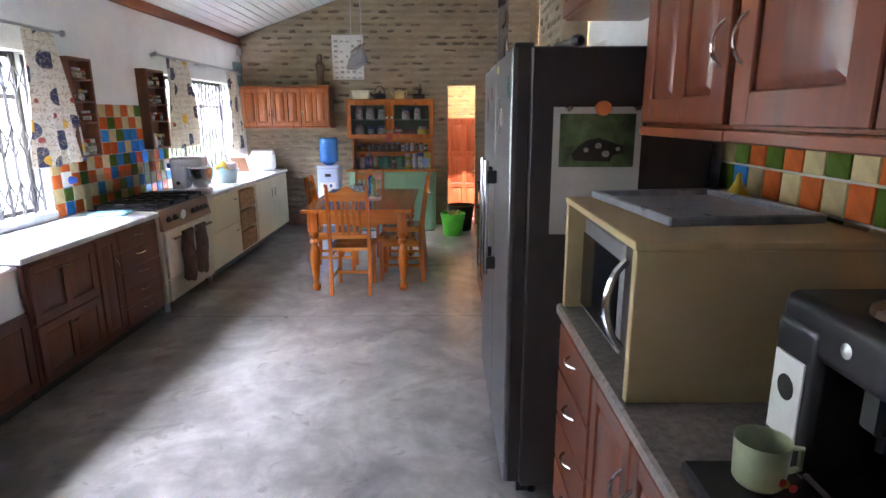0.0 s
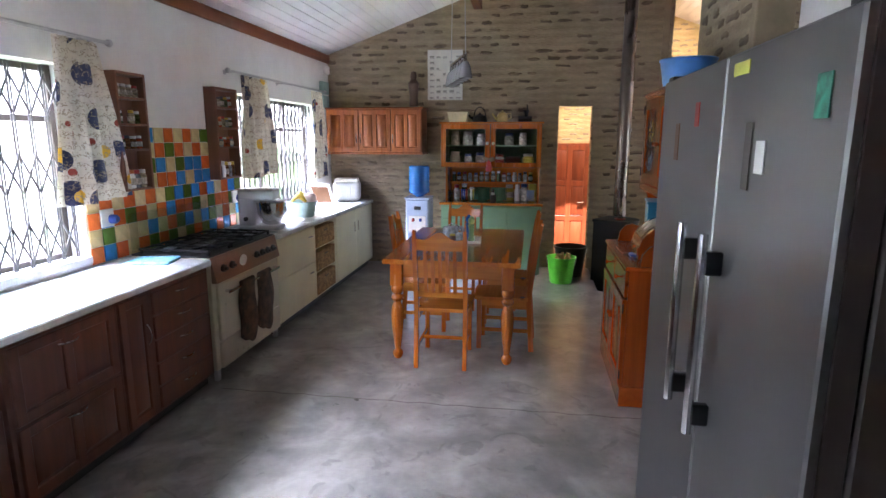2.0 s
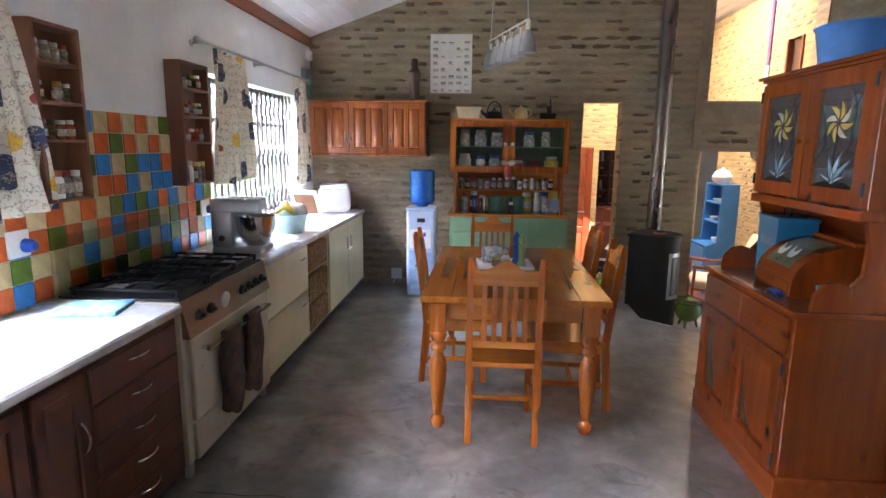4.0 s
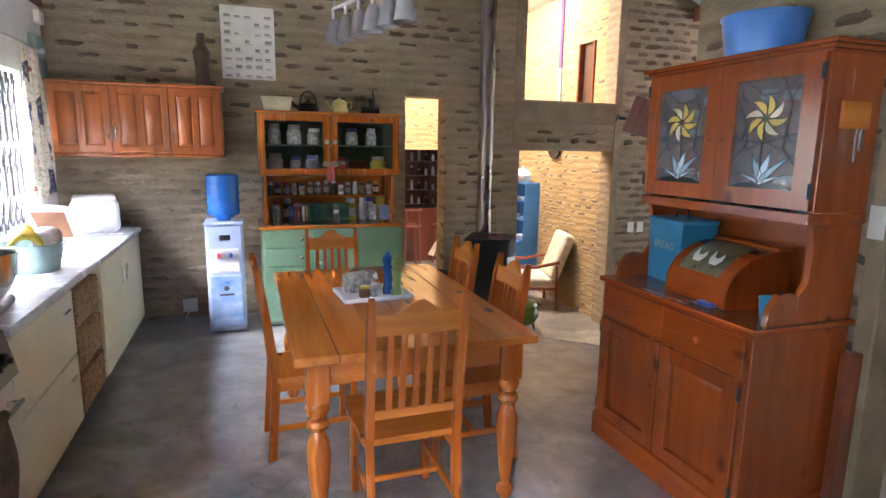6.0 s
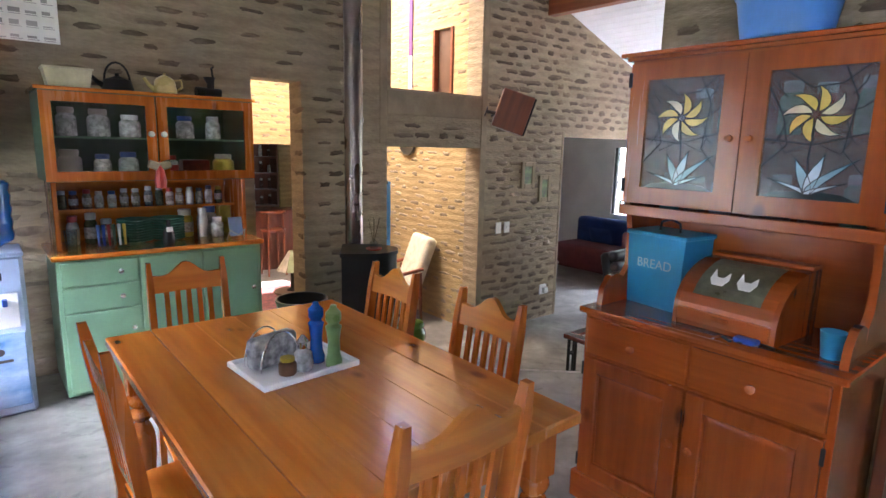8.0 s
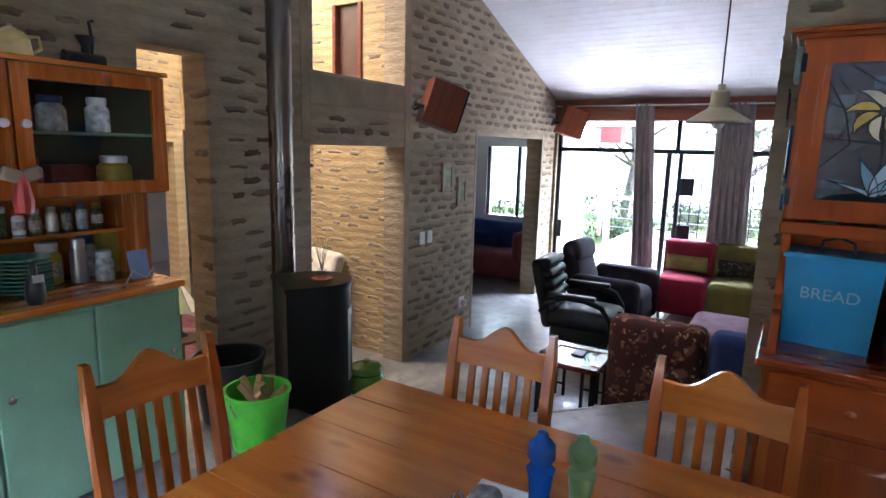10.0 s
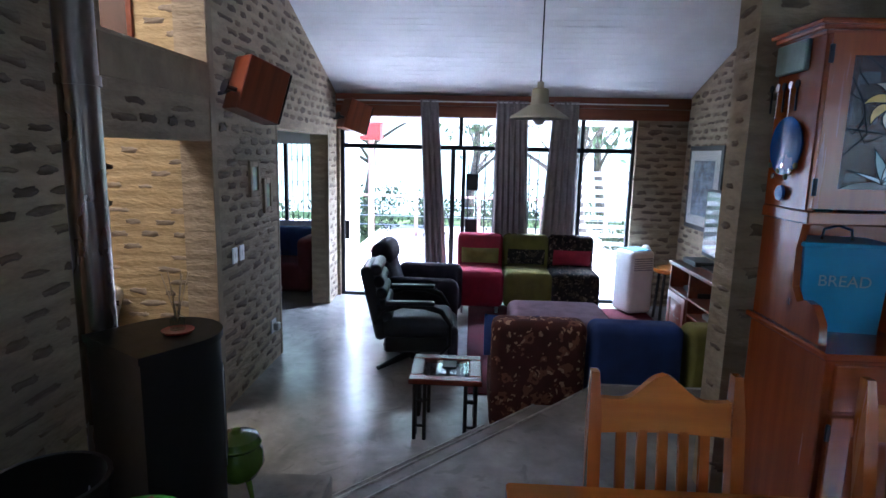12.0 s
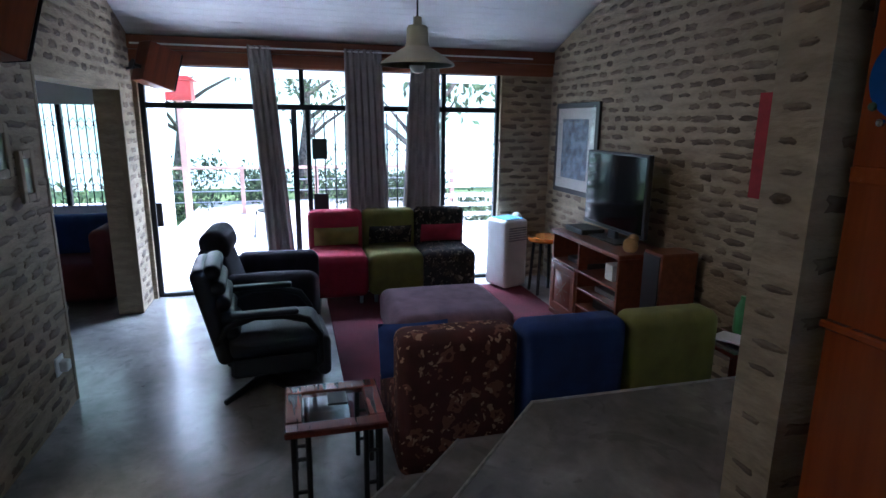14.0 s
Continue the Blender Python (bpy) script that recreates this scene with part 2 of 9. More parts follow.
def glass(name, colour=(1, 1, 1), rough=0.0, mixv=0.88):
    """Thin clear glazing: mostly see-through with a mirror-like sheen."""
    mt = bpy.data.materials.new(name)
    mt.use_nodes = True
    nt = mt.node_tree
    nt.nodes.remove(nt.nodes["Principled BSDF"])
    tr, gl, mx, lw, pw, ma = [nt.nodes.new("ShaderNode" + k) for k in ("BsdfTransparent", "BsdfGlossy", "MixShader", "LayerWeight", "Math", "Math")]
    pw.operation, pw.inputs[1].default_value = "POWER", 4.0
    ma.operation, ma.inputs[1].default_value, ma.inputs[2].default_value = "MULTIPLY_ADD", 0.75, 0.03
    nt.links.new(lw.outputs["Facing"], pw.inputs[0])
    nt.links.new(pw.outputs[0], ma.inputs[0])
    tr.inputs[0].default_value = (*colour, 1)
    gl.inputs["Roughness"].default_value = rough
    nt.links.new(ma.outputs[0], mx.inputs[0])
    nt.links.new(tr.outputs[0], mx.inputs[1])
    nt.links.new(gl.outputs[0], mx.inputs[2])
    nt.links.new(mx.outputs[0], nt.nodes["Material Output"].inputs[0])
    return mt


M = {}
def coursed(mt, depth=0.004, dark=0.92):
    """Adds the uneven swell of the brick courses under the mortar, 86 mm apart, with shading of the hollows put into
    the colour.
    """
    nt = mt.node_tree
    b = nt.nodes["Principled BSDF"]
    src = b.inputs["Base Color"].links[0].from_socket
    old = b.inputs["Normal"].links[0].from_node
    tc, wv, nz = [nt.nodes.new("ShaderNode" + k) for k in ("TexCoord", "TexWave", "TexNoise")]
    wv.bands_direction, wv.wave_profile = "Z", "SIN"
    for k, v in (("Scale", 3.653), ("Distortion", 2.6), ("Detail", 3.0), ("Detail Scale", 1.3), ("Phase Offset", 2.0)):
        wv.inputs[k].default_value = v
    nz.inputs["Scale"].default_value, nz.inputs["Detail"].default_value = 1.1, 3.0
    mr, m2, mul, mul2 = nt.nodes.new("ShaderNodeMapRange"), nt.nodes.new("ShaderNodeMapRange"), nt.nodes.new("ShaderNodeMix"), nt.nodes.new("ShaderNodeMix")
    mr.inputs["To Min"].default_value, mr.inputs["To Max"].default_value = dark, 1.06
    m2.inputs["From Min"].default_value, m2.inputs["From Max"].default_value = 0.3, 0.7
    m2.inputs["To Min"].default_value, m2.inputs["To Max"].default_value = 0.78, 1.14
    for n in (mul, mul2):
        n.data_type, n.blend_type = "RGBA", "MULTIPLY"
        n.inputs["Factor"].default_value = 1.0
    nt.links.new(tc.outputs["Object"], wv.inputs[0])
    nt.links.new(tc.outputs["Object"], nz.inputs[0])
    nt.links.new(wv.outputs["Fac"], mr.inputs[0])
    nt.links.new(nz.outputs[0], m2.inputs[0])
    nt.links.new(src, mul.inputs[6])
    nt.links.new(mr.outputs[0], mul.inputs[7])
    nt.links.new(mul.outputs[2], mul2.inputs[6])
    nt.links.new(m2.outputs[0], mul2.inputs[7])
    nt.links.new(mul2.outputs[2], b.inputs["Base Color"])
    bp = nt.nodes.new("ShaderNodeBump")
    bp.inputs["Strength"].default_value, bp.inputs["Distance"].default_value = 0.7, depth
    nt.links.new(wv.outputs["Fac"], bp.inputs["Height"])
    nt.links.new(old.outputs[0], bp.inputs["Normal"])
    nt.links.new(bp.outputs[0], b.inputs["Normal"])
    return mt


M["mortar"] = mat("smeared mortar", (0.39, 0.31, 0.205), 0.9, scale=6.0, vary=0.28, bump=0.014, bump_scale=26, second=(0.265, 0.207, 0.135), mix=0.8, stretch=(0.7, 0.7, 2.2))
M["brick"] = mat("dark clay brick", (0.12, 0.084, 0.055), 0.9, scale=17, vary=0.35, bump=0.006, bump_scale=50, second=(0.20, 0.148, 0.098), mix=0.6, stretch=(0.7, 0.7, 2.0), jitter=0.35)
# Paler bricks serve the low kitchen wall and the hall.
M["brick_pale"] = mat("paler brick", (0.315, 0.25, 0.175), 0.9, scale=14, vary=0.3, bump=0.005, bump_scale=40, second=(0.22, 0.172, 0.12), jitter=0.22)
# Hall mortar has the warm light on these walls put into its colour.
M["mortar_hall"] = mat("mortar tinted by hall light", (0.46, 0.345, 0.175), 0.9, scale=6.0, vary=0.25, bump=0.012, bump_scale=26, second=(0.34, 0.245, 0.12), mix=0.8, stretch=(0.7, 0.7, 2.2))
for k in ("mortar", "mortar_hall"):
    coursed(M[k])
M["plaster"] = mat("raw plaster edge", (0.33, 0.26, 0.17), 0.85, scale=4, vary=0.15, bump=0.002, bump_scale=30)
M["white_wall"] = mat("white painted plaster", (0.74, 0.74, 0.73), 0.8, scale=2.5, vary=0.05, bump=0.0015, bump_scale=40)
M["ceiling"] = mat("white ceiling boards", (0.78, 0.78, 0.79), 0.55, scale=2, vary=0.05)
M["concrete"] = mat("polished concrete", (0.33, 0.315, 0.29), 0.30, scale=2.4, vary=0.26, bump_scale=13, second=(0.155, 0.147, 0.136), mix=0.85, rvary=0.06, coat=0.3)
for nd in M["concrete"].node_tree.nodes:
    if nd.type == "TEX_NOISE":
        nd.inputs["Detail"].default_value, nd.inputs["Roughness"].default_value = 6.0, 0.62
    if nd.type == "VALTORGB":
        nd.color_ramp.interpolation = "EASE"
nt = M["concrete"].node_tree
bs = nt.nodes["Principled BSDF"]
src = bs.inputs["Base Color"].links[0].from_socket
tc = nt.nodes.new("ShaderNodeTexCoord")
for scale, detail, warp, lo, hi, a, b in ((1.3, 8.0, 2.2, 0.40, 0.62, 0.72, 1.12), (6.0, 9.0, 0.8, 0.35, 0.65, 0.84, 1.08), (3.1, 6.0, 3.0, 0.60, 0.66, 1.0, 0.72)):
    nz, mr, mx = nt.nodes.new("ShaderNodeTexNoise"), nt.nodes.new("ShaderNodeMapRange"), nt.nodes.new("ShaderNodeMix")
    nz.inputs["Scale"].default_value, nz.inputs["Detail"].default_value, nz.inputs["Distortion"].default_value = scale, detail, warp
    mr.inputs["From Min"].default_value, mr.inputs["From Max"].default_value = lo, hi
    mr.inputs["To Min"].default_value, mr.inputs["To Max"].default_value = a, b
    mx.data_type, mx.blend_type = "RGBA", "MULTIPLY"
    mx.inputs["Factor"].default_value = 1.0
    nt.links.new(tc.outputs["Object"], nz.inputs[0])
    nt.links.new(nz.outputs[0], mr.inputs[0])
    nt.links.new(src, mx.inputs[6])
    nt.links.new(mr.outputs[0], mx.inputs[7])
    src = mx.outputs[2]
nt.links.new(src, bs.inputs["Base Color"])
M["pine_x"] = timber("orange pine along x", (0.66, 0.225, 0.03), (0.47, 0.125, 0.014), "x", 0.2, 0.6, jitter=0.06)
M["pine_y"] = timber("orange pine along y", (0.66, 0.225, 0.03), (0.47, 0.125, 0.014), "y", 0.2, 0.6, jitter=0.05)
M["pine_z"] = timber("orange pine upright", (0.56, 0.165, 0.022), (0.32, 0.07, 0.008), "z", 0.26, 0.45)
M["honey_x"] = timber("red honey pine along x", (0.37, 0.078, 0.011), (0.27, 0.052, 0.007), "x", 0.24, 0.5)
M["honey_z"] = timber("red honey pine upright", (0.355, 0.073, 0.010), (0.255, 0.048, 0.006), "z", 0.24, 0.5)
M["red_x"] = timber("red brown wood along x", (0.245, 0.056, 0.017), (0.125, 0.026, 0.009), "x", 0.35, 0.2, False)
M["red_z"] = timber("red brown wood upright", (0.225, 0.049, 0.014), (0.115, 0.023, 0.008), "z", 0.35, 0.2, False)
M["brown_z"] = timber("dark brown wood upright", (0.15, 0.042, 0.02), (0.07, 0.018, 0.009), "z", 0.4, 0.15, False)
M["beam"] = timber("brown timber beam", (0.27, 0.085, 0.03), (0.15, 0.04, 0.015), "y", 0.5, 0.1, False)
M["spice"] = timber("walnut shelf wood", (0.22, 0.085, 0.035), (0.12, 0.04, 0.016), "z", 0.5, 0.1, False)
M["cream"] = mat("cream paint", (0.70, 0.66, 0.45), 0.42, scale=3, vary=0.06, bump=0.0003)
M["green"] = mat("pale green paint", (0.20, 0.37, 0.23), 0.4, scale=3, vary=0.08)
# Hutch green at about a quarter of its value, for inside and plinth.
M["dark_green"] = mat("darker hutch green", (0.05, 0.10, 0.06), 0.6)
M["steel"] = mat("brushed steel", (0.50, 0.51, 0.52), 0.33, 0.9, scale=4, vary=0.06, bump_scale=200, stretch=(1, 1, 0.02))
M["fridge_steel"] = mat("brushed fridge steel", (0.20, 0.20, 0.205), 0.36, 0.85, scale=4, vary=0.06, bump_scale=200, stretch=(1, 1, 0.02))
M["fridge_side"] = mat("charcoal painted steel", (0.072, 0.06, 0.058), 0.42, 0.2, scale=5, vary=0.1)
M["chrome"] = mat("chrome", (0.75, 0.75, 0.76), 0.16, 1.0, vary=0.02)
M["black"] = mat("black plastic", (0.016, 0.016, 0.018), 0.4, vary=0.1)
M["iron"] = mat("black painted iron", (0.012, 0.012, 0.013), 0.55, 0.3, scale=20, vary=0.15)
M["white"] = mat("white plastic", (0.75, 0.75, 0.74), 0.4, vary=0.04)
M["worktop"] = mat("pale marbled worktop", (0.68, 0.69, 0.70), 0.25, scale=9, vary=0.08, second=(0.5, 0.52, 0.54), mix=0.7)
M["granite"] = mat("brown speckled laminate", (0.30, 0.26, 0.23), 0.35, scale=55, vary=0.2, second=(0.12, 0.105, 0.095), mix=0.8, bump_scale=160)
M["glass"] = glass("clear glass")
M["smoke"] = glass("jar glass", (0.82, 0.88, 0.9))


# ---- the large structure ----
WEST, EAST, NORTH, SOUTH, LOW, THICK = -2.96, 6.0, 8.02, -2.2, -0.43, 0.22
LEVEL, EAST_IN = 0.05, 0.98  # the kitchen floor, and the wall behind the fridges
RIDGE = 0.885


def roof(x):
    """The height of the ceiling above x."""
    return 2.72 + 0.354 * (x - WEST) if x < RIDGE else 2.27 + 0.354 * (EAST - x)


def wall(axis, at, thick, u0, u1, bottom, top, holes, cuts=()):
    """A wall along an axis ('x' or 'y') with holes (u0, u1, z0, z1) through it; top gives the height above u."""
    g = Shape()
    us = sorted({u0, u1, *[c for c in cuts if u0 < c < u1], *[min(max(v, u0), u1) for h in holes for v in h[:2]]})
    for a, b in zip(us, us[1:]):
        mid = (a + b) / 2
        z, spans = bottom, []
        for h in sorted((h for h in holes if h[0] < mid < h[1]), key=lambda h: h[2]):
            if h[2] > z:
                spans.append((z, h[2], h[2]))
            z = max(z, h[3])
        spans.append((z, top(a), top(b)))
        for lo, ta, tb in spans:
            out = [(a, lo), (b, lo), (b, tb), (a, ta)]
            if axis == "x":
                g.prism(out, "y", at, at + thick)
            else:
                g.prism(out, "x", at, at + thick)
    return g


NORTH_HOLES = [(-0.02, 0.385, 0.0, 2.07), (1.21, 2.36, LOW - 0.25, 1.57), (1.25, 2.35, 2.09, 3.35), (3.70, 5.53, LOW - 0.25, 1.72)]
# The first window's unseen southern stretch is assumed, lengthened to admit more light.
WIN_WEST = [(0.20, 3.745, 0.96, 2.08), (5.645, 7.465, 0.97, 2.07)]
GLAZED = (4.13, 7.98, LOW - 0.25, 2.02)
wall_north = structure("wall_north", wall("x", NORTH, THICK, WEST - THICK, EAST + THICK, LOW - 0.2, roof, NORTH_HOLES, (RIDGE,)), M["mortar"], "rough brick wall with smeared mortar, doorways and openings")
wall_west = structure("wall_west", wall("y", WEST - THICK, THICK, SOUTH, NORTH, -0.2, lambda u: 2.72, WIN_WEST), M["white_wall"], "white painted kitchen wall with two windows")
wall_east = structure("wall_east", wall("y", EAST, THICK, 3.28, NORTH, LOW - 0.2, lambda u: 2.27, [GLAZED]), M["mortar"], "brick end wall around the tall glazing")
wall_south = structure("wall_south", wall("x", 3.28, THICK, 1.28, EAST, LOW - 0.2, roof, []), M["mortar"], "rough brick wall behind the television")
wall_kitchen = structure("wall_kitchen", wall("y", EAST_IN, 0.30, SOUTH, 4.0, -0.2, lambda u: roof(1.13), [(3.5, 4.0, -0.3, 2.12)]), M["white_wall"], "white painted wall behind fridges and counter")
wall_back = structure("wall_back", wall("x", SOUTH - THICK, THICK, WEST - THICK, 1.28, -0.2, roof, [], (RIDGE,)), M["white_wall"], "plain white end wall")
wall_pier = structure("wall_pier", wall("y", 0.80, 0.18, 4.07, 5.15, -0.2, lambda u: roof(0.89), []), M["mortar"], "free-standing brick pier between kitchen and lounge")

# raw plaster bands along the edges of the openings and the pier
g = Shape()
for x0, x1, z0, z1 in ((2.36, 2.44, LOW, 3.35), (1.13, 1.21, 1.60, 3.30), (1.21, 2.36, 1.86, 2.07), (3.66, 3.70, LOW, 1.78), (5.53, 5.58, LOW, 1.78)):
    g.box(x0, x1, NORTH - 0.006, NORTH + 0.05, z0, z1, 0.004)
structure("trim_plaster", g, M["plaster"], "raw plaster bands edging the wall openings")
g = Shape()
g.box(0.794, 0.986, 4.06, 4.14, 0.0, roof(0.8), 0.006)
structure("trim_pier", g, M["plaster"], "raw plaster edge of the brick pier")

# floors: the kitchen level with its angled steps, and the lounge below
ANG = Vector((0.68, 0.733, 0)).normalized()


def edge_x(off, y):
    return (off - ANG[1] * y) / ANG[0]


g = Shape()
x_end = 2.06
y_b = (5.34 - ANG[0] * x_end) / ANG[1]
y_t = (5.34 - ANG[0] * 0.42) / ANG[1]
g.prism([(WEST, SOUTH), (EAST_IN, SOUTH), (EAST_IN, 3.5), (x_end, 3.5), (x_end, y_b), (0.42, y_t), (0.42, NORTH), (WEST, NORTH)], "z", LOW - 0.2, LEVEL)
floor = structure("floor", g, M["concrete"], "grey polished concrete kitchen floor with a sawn joint")
g = Shape()
for n, (off, z) in enumerate(((5.63, LEVEL - 0.16), (5.87, LEVEL - 0.32))):
    a, b = (off - ANG[0] * x_end) / ANG[1], (off - ANG[0] * 0.424) / ANG[1]
    a0, b0 = a - 0.5, b - 0.5
    g.prism([(x_end, a0), (x_end, a), (0.424, min(b, NORTH)), (0.424, b0)], "z", LOW - 0.1 - 0.01 * n, z)
structure("steps", g, M["concrete"], "two low concrete steps cut at an angle")
# Pale strips paint in the light that the step edges catch.
M["edge_glint"] = mat("concrete edge with painted highlight", (0.50, 0.49, 0.47), 0.35, scale=14, vary=0.2, coat=0.3)
g = Shape()
for off, z, x0 in ((5.34, LEVEL, 0.42), (5.63, LEVEL - 0.16, 0.43), (5.87, LEVEL - 0.32, 1.18)):
    a = Vector((x_end, (off - ANG[0] * x_end) / ANG[1], z))
    b = Vector((x0, (off - ANG[0] * x0) / ANG[1], z))
    g.tube([a - 0.006 * ANG, b - 0.006 * ANG], 0.0085, 6)
g.tube([(x_end - 0.006, 3.55, LEVEL), (x_end - 0.006, y_b, LEVEL)], 0.0085, 6)
structure("trim_nosing", g, M["edge_glint"], "pale strips painting the light caught on step edges")
g = Shape()
g.box(0.424, 1.17, 6.9, NORTH, LOW - 0.1, -0.142, 0.006)
structure("floor_hearth", g, M["concrete"], "low concrete hearth under the stove")
g = Shape()
g.box(0.3, EAST + 0.3, 3.3, 14.2, LOW - 0.3, LOW, 0)
g.box(EAST + 0.3, 8.0, 8.0, 12.0, LOW - 0.3, LOW, 0)
g.box(-2.2, 0.3, NORTH + 0.1, 14.2, LOW - 0.3, LOW, 0)
structure("floor_lounge", g, M["concrete"], "sunken polished concrete lounge floor")
M["joint"] = mat("dark joint line", (0.10, 0.09, 0.075), 0.8)
g2 = Shape()
pts = [(-2.3 + 0.07 * k, 3.98 + 0.006 * math.sin(k * 1.7) + 0.004 * math.sin(k * 4.1), 0.0015) for k in range(61)]
for p, q in zip(pts, pts[1:]):
    g2.add([(p[0], p[1] - 0.004, LEVEL + 0.0012), (q[0], q[1] - 0.004, LEVEL + 0.0012), (q[0], q[1] + 0.004, LEVEL + 0.0012), (p[0], p[1] + 0.004, LEVEL + 0.0012)], [(0, 1, 2, 3)])
structure("trim_joint", g2, M["joint"], "dark joint across the concrete floor")


# ceilings of narrow boards, each slope an object of its own
def ceiling(name, x0, x1, spans, label):
    g = Shape()
    n = max(1, round(abs(x1 - x0) / 0.1))
    for k in range(n):
        a, b = x0 + (x1 - x0) * k / n, x0 + (x1 - x0) * (k + 1) / n
        lo, hi = a + 0.003, b - 0.003
        for y0, y1 in spans(0.5 * (a + b)):
            vs = [(lo, y0, roof(lo)), (hi, y0, roof(hi)), (hi, y1, roof(hi)), (lo, y1, roof(lo))]
            vs += [(x, y, z + 0.02) for x, y, z in vs]
            g.add(vs, [(0, 1, 2, 3), (4, 5, 6, 7), (0, 1, 5, 4), (2, 3, 7, 6), (1, 2, 6, 5), (0, 3, 7, 4)])
            vs = [(a, y0, roof(a) + 0.022), (b, y0, roof(b) + 0.022), (b, y1, roof(b) + 0.022), (a, y1, roof(a) + 0.022)]
            vs += [(x, y, z + 0.06) for x, y, z in vs]
            g.add(vs, [(0, 1, 2, 3), (4, 5, 6, 7), (0, 1, 5, 4), (2, 3, 7, 6), (1, 2, 6, 5), (0, 3, 7, 4)])
    return structure(name, g, M["ceiling"], label)


# Assumed, unseen roof opening over the hall, sized to steer the sun.
SKY = (0.0, 2.3, 8.7, 9.45)


def spans(x):
    if SKY[0] < x < SKY[1]:
        return [(SOUTH - 0.2, SKY[2]), (SKY[3], 14.2)]
    return [(SOUTH - 0.2, 14.2)] if x < EAST else [(3.0, 14.2)]


ceiling("ceiling_west", WEST - 0.5, RIDGE, spans, "white boarded ceiling sloping up from the kitchen windows")
ceiling("ceiling_east", RIDGE, EAST + 0.9, spans, "white boarded ceiling sloping down to the lounge glazing")
for nm, xs, zs in (("beam_west", (-1.08, -0.98), 0.17), ("beam_east", (3.30, 3.42), 0.17), ("beam_ridge", (0.84, 0.93), 0.2)):
    g = Shape()
    zt = min(roof(xs[0]), roof(xs[1])) - 0.005
    g.box(xs[0], xs[1], SOUTH, NORTH, zt - zs, zt, 0.006)
    structure(nm, g, M["beam"], "brown timber purlin under the ceiling")
g = Shape()
g.box(WEST, WEST + 0.03, SOUTH, NORTH, 2.61, 2.715, 0.006)
structure("trim_cornice", g, M["beam"], "dark wooden cornice along the white wall")
g = Shape()
g.box(EAST - 0.05, EAST, 3.5, NORTH, 2.13, 2.262, 0.006)
g.box(EAST - 0.03, EAST, 3.5, NORTH, 1.99, 2.125, 0.006)
structure("beam_lintel", g, M["beam"], "two stacked timber lintel boards over the glazing")

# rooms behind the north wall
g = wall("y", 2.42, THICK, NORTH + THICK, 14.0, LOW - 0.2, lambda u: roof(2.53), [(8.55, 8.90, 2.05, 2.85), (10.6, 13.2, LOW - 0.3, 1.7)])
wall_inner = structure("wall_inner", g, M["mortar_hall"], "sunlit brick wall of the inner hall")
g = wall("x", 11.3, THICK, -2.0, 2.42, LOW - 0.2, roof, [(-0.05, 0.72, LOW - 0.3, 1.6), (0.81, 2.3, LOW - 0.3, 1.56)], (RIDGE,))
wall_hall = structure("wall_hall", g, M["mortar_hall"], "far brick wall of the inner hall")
structure("wall_hall_west", wall("y", -2.2, THICK, NORTH + THICK, 14.0, LOW - 0.2, lambda u: roof(-2.1), []), M["mortar"], "plain brick side wall of the hall")
structure("wall_far", wall("x", 14.0, THICK, -2.2, 8.0, LOW - 0.2, lambda u: 2.9 if u < 3 else 1.9, []), M["white_wall"], "plain far wall of the back rooms")
NE_HOLE = (8.55, 9.75, 0.42, 1.62)
structure("wall_den", wall("y", 7.3, THICK, NORTH + THICK, 14.0, LOW - 0.2, lambda u: 1.95, [NE_HOLE]), M["white_wall"], "end wall of the side room with a barred window")
structure("wall_den_side", wall("x", NORTH, THICK, EAST + THICK, 7.52, LOW - 0.2, lambda u: 2.05, []), M["white_wall"], "outer side wall of the side room")
g = Shape()
g.box(2.64, 7.5, NORTH + THICK, 14.0, 1.95, 2.0, 0)
structure("ceiling_den", g, M["ceiling"], "low white ceiling of the side room")
g = Shape()
g.box(-2.2, 2.42, 11.52, 14.0, 2.1, 2.15, 0)
structure("ceiling_bar", g, M["ceiling"], "low ceiling of the bar room")

# ground outside
M["grass"] = mat("sunlit lawn", (0.11, 0.17, 0.045), 0.9, scale=3, vary=0.3, second=(0.05, 0.09, 0.02), bump=0.02, bump_scale=40)
g = Shape()
g.add([(-400, -400, -0.75), (400, -400, -0.75), (400, 400, -0.75), (-400, 400, -0.75)], [(0, 1, 2, 3)])
solid("ground", g, M["grass"], "sunlit lawn running off to the distance", "ground", kind="structure", smooth=0)


# ---- cabinet parts: fronts face -y, x runs to the right ----
def bow(p, q, out, r=0.005):
    """A bow handle from p to q that stands out along -y."""
    pts = []
    for k in range(9):
        s = k / 8
        pts.append((p[0] + (q[0] - p[0]) * s, p[1] - out * math.sin(math.pi * s) ** 0.7 if 0 < s < 1 else p[1], p[2] + (q[2] - p[2]) * s))
    return Shape().tube(pts, r, 7)


def raised(g, x0, x1, z0, z1, y, rise=0.014, slope=0.024):
    """A raised field: a flat frustum on the plane y."""
    vs = [(x0, y, z0), (x1, y, z0), (x1, y, z1), (x0, y, z1)]
    s = min(slope, 0.3 * (x1 - x0), 0.3 * (z1 - z0))
    vs += [(x0 + s, y - rise, z0 + s), (x1 - s, y - rise, z0 + s), (x1 - s, y - rise, z1 - s), (x0 + s, y - rise, z1 - s)]
    g.add(vs, [(0, 1, 5, 4), (1, 2, 6, 5), (2, 3, 7, 6), (3, 0, 4, 7), (4, 5, 6, 7)])


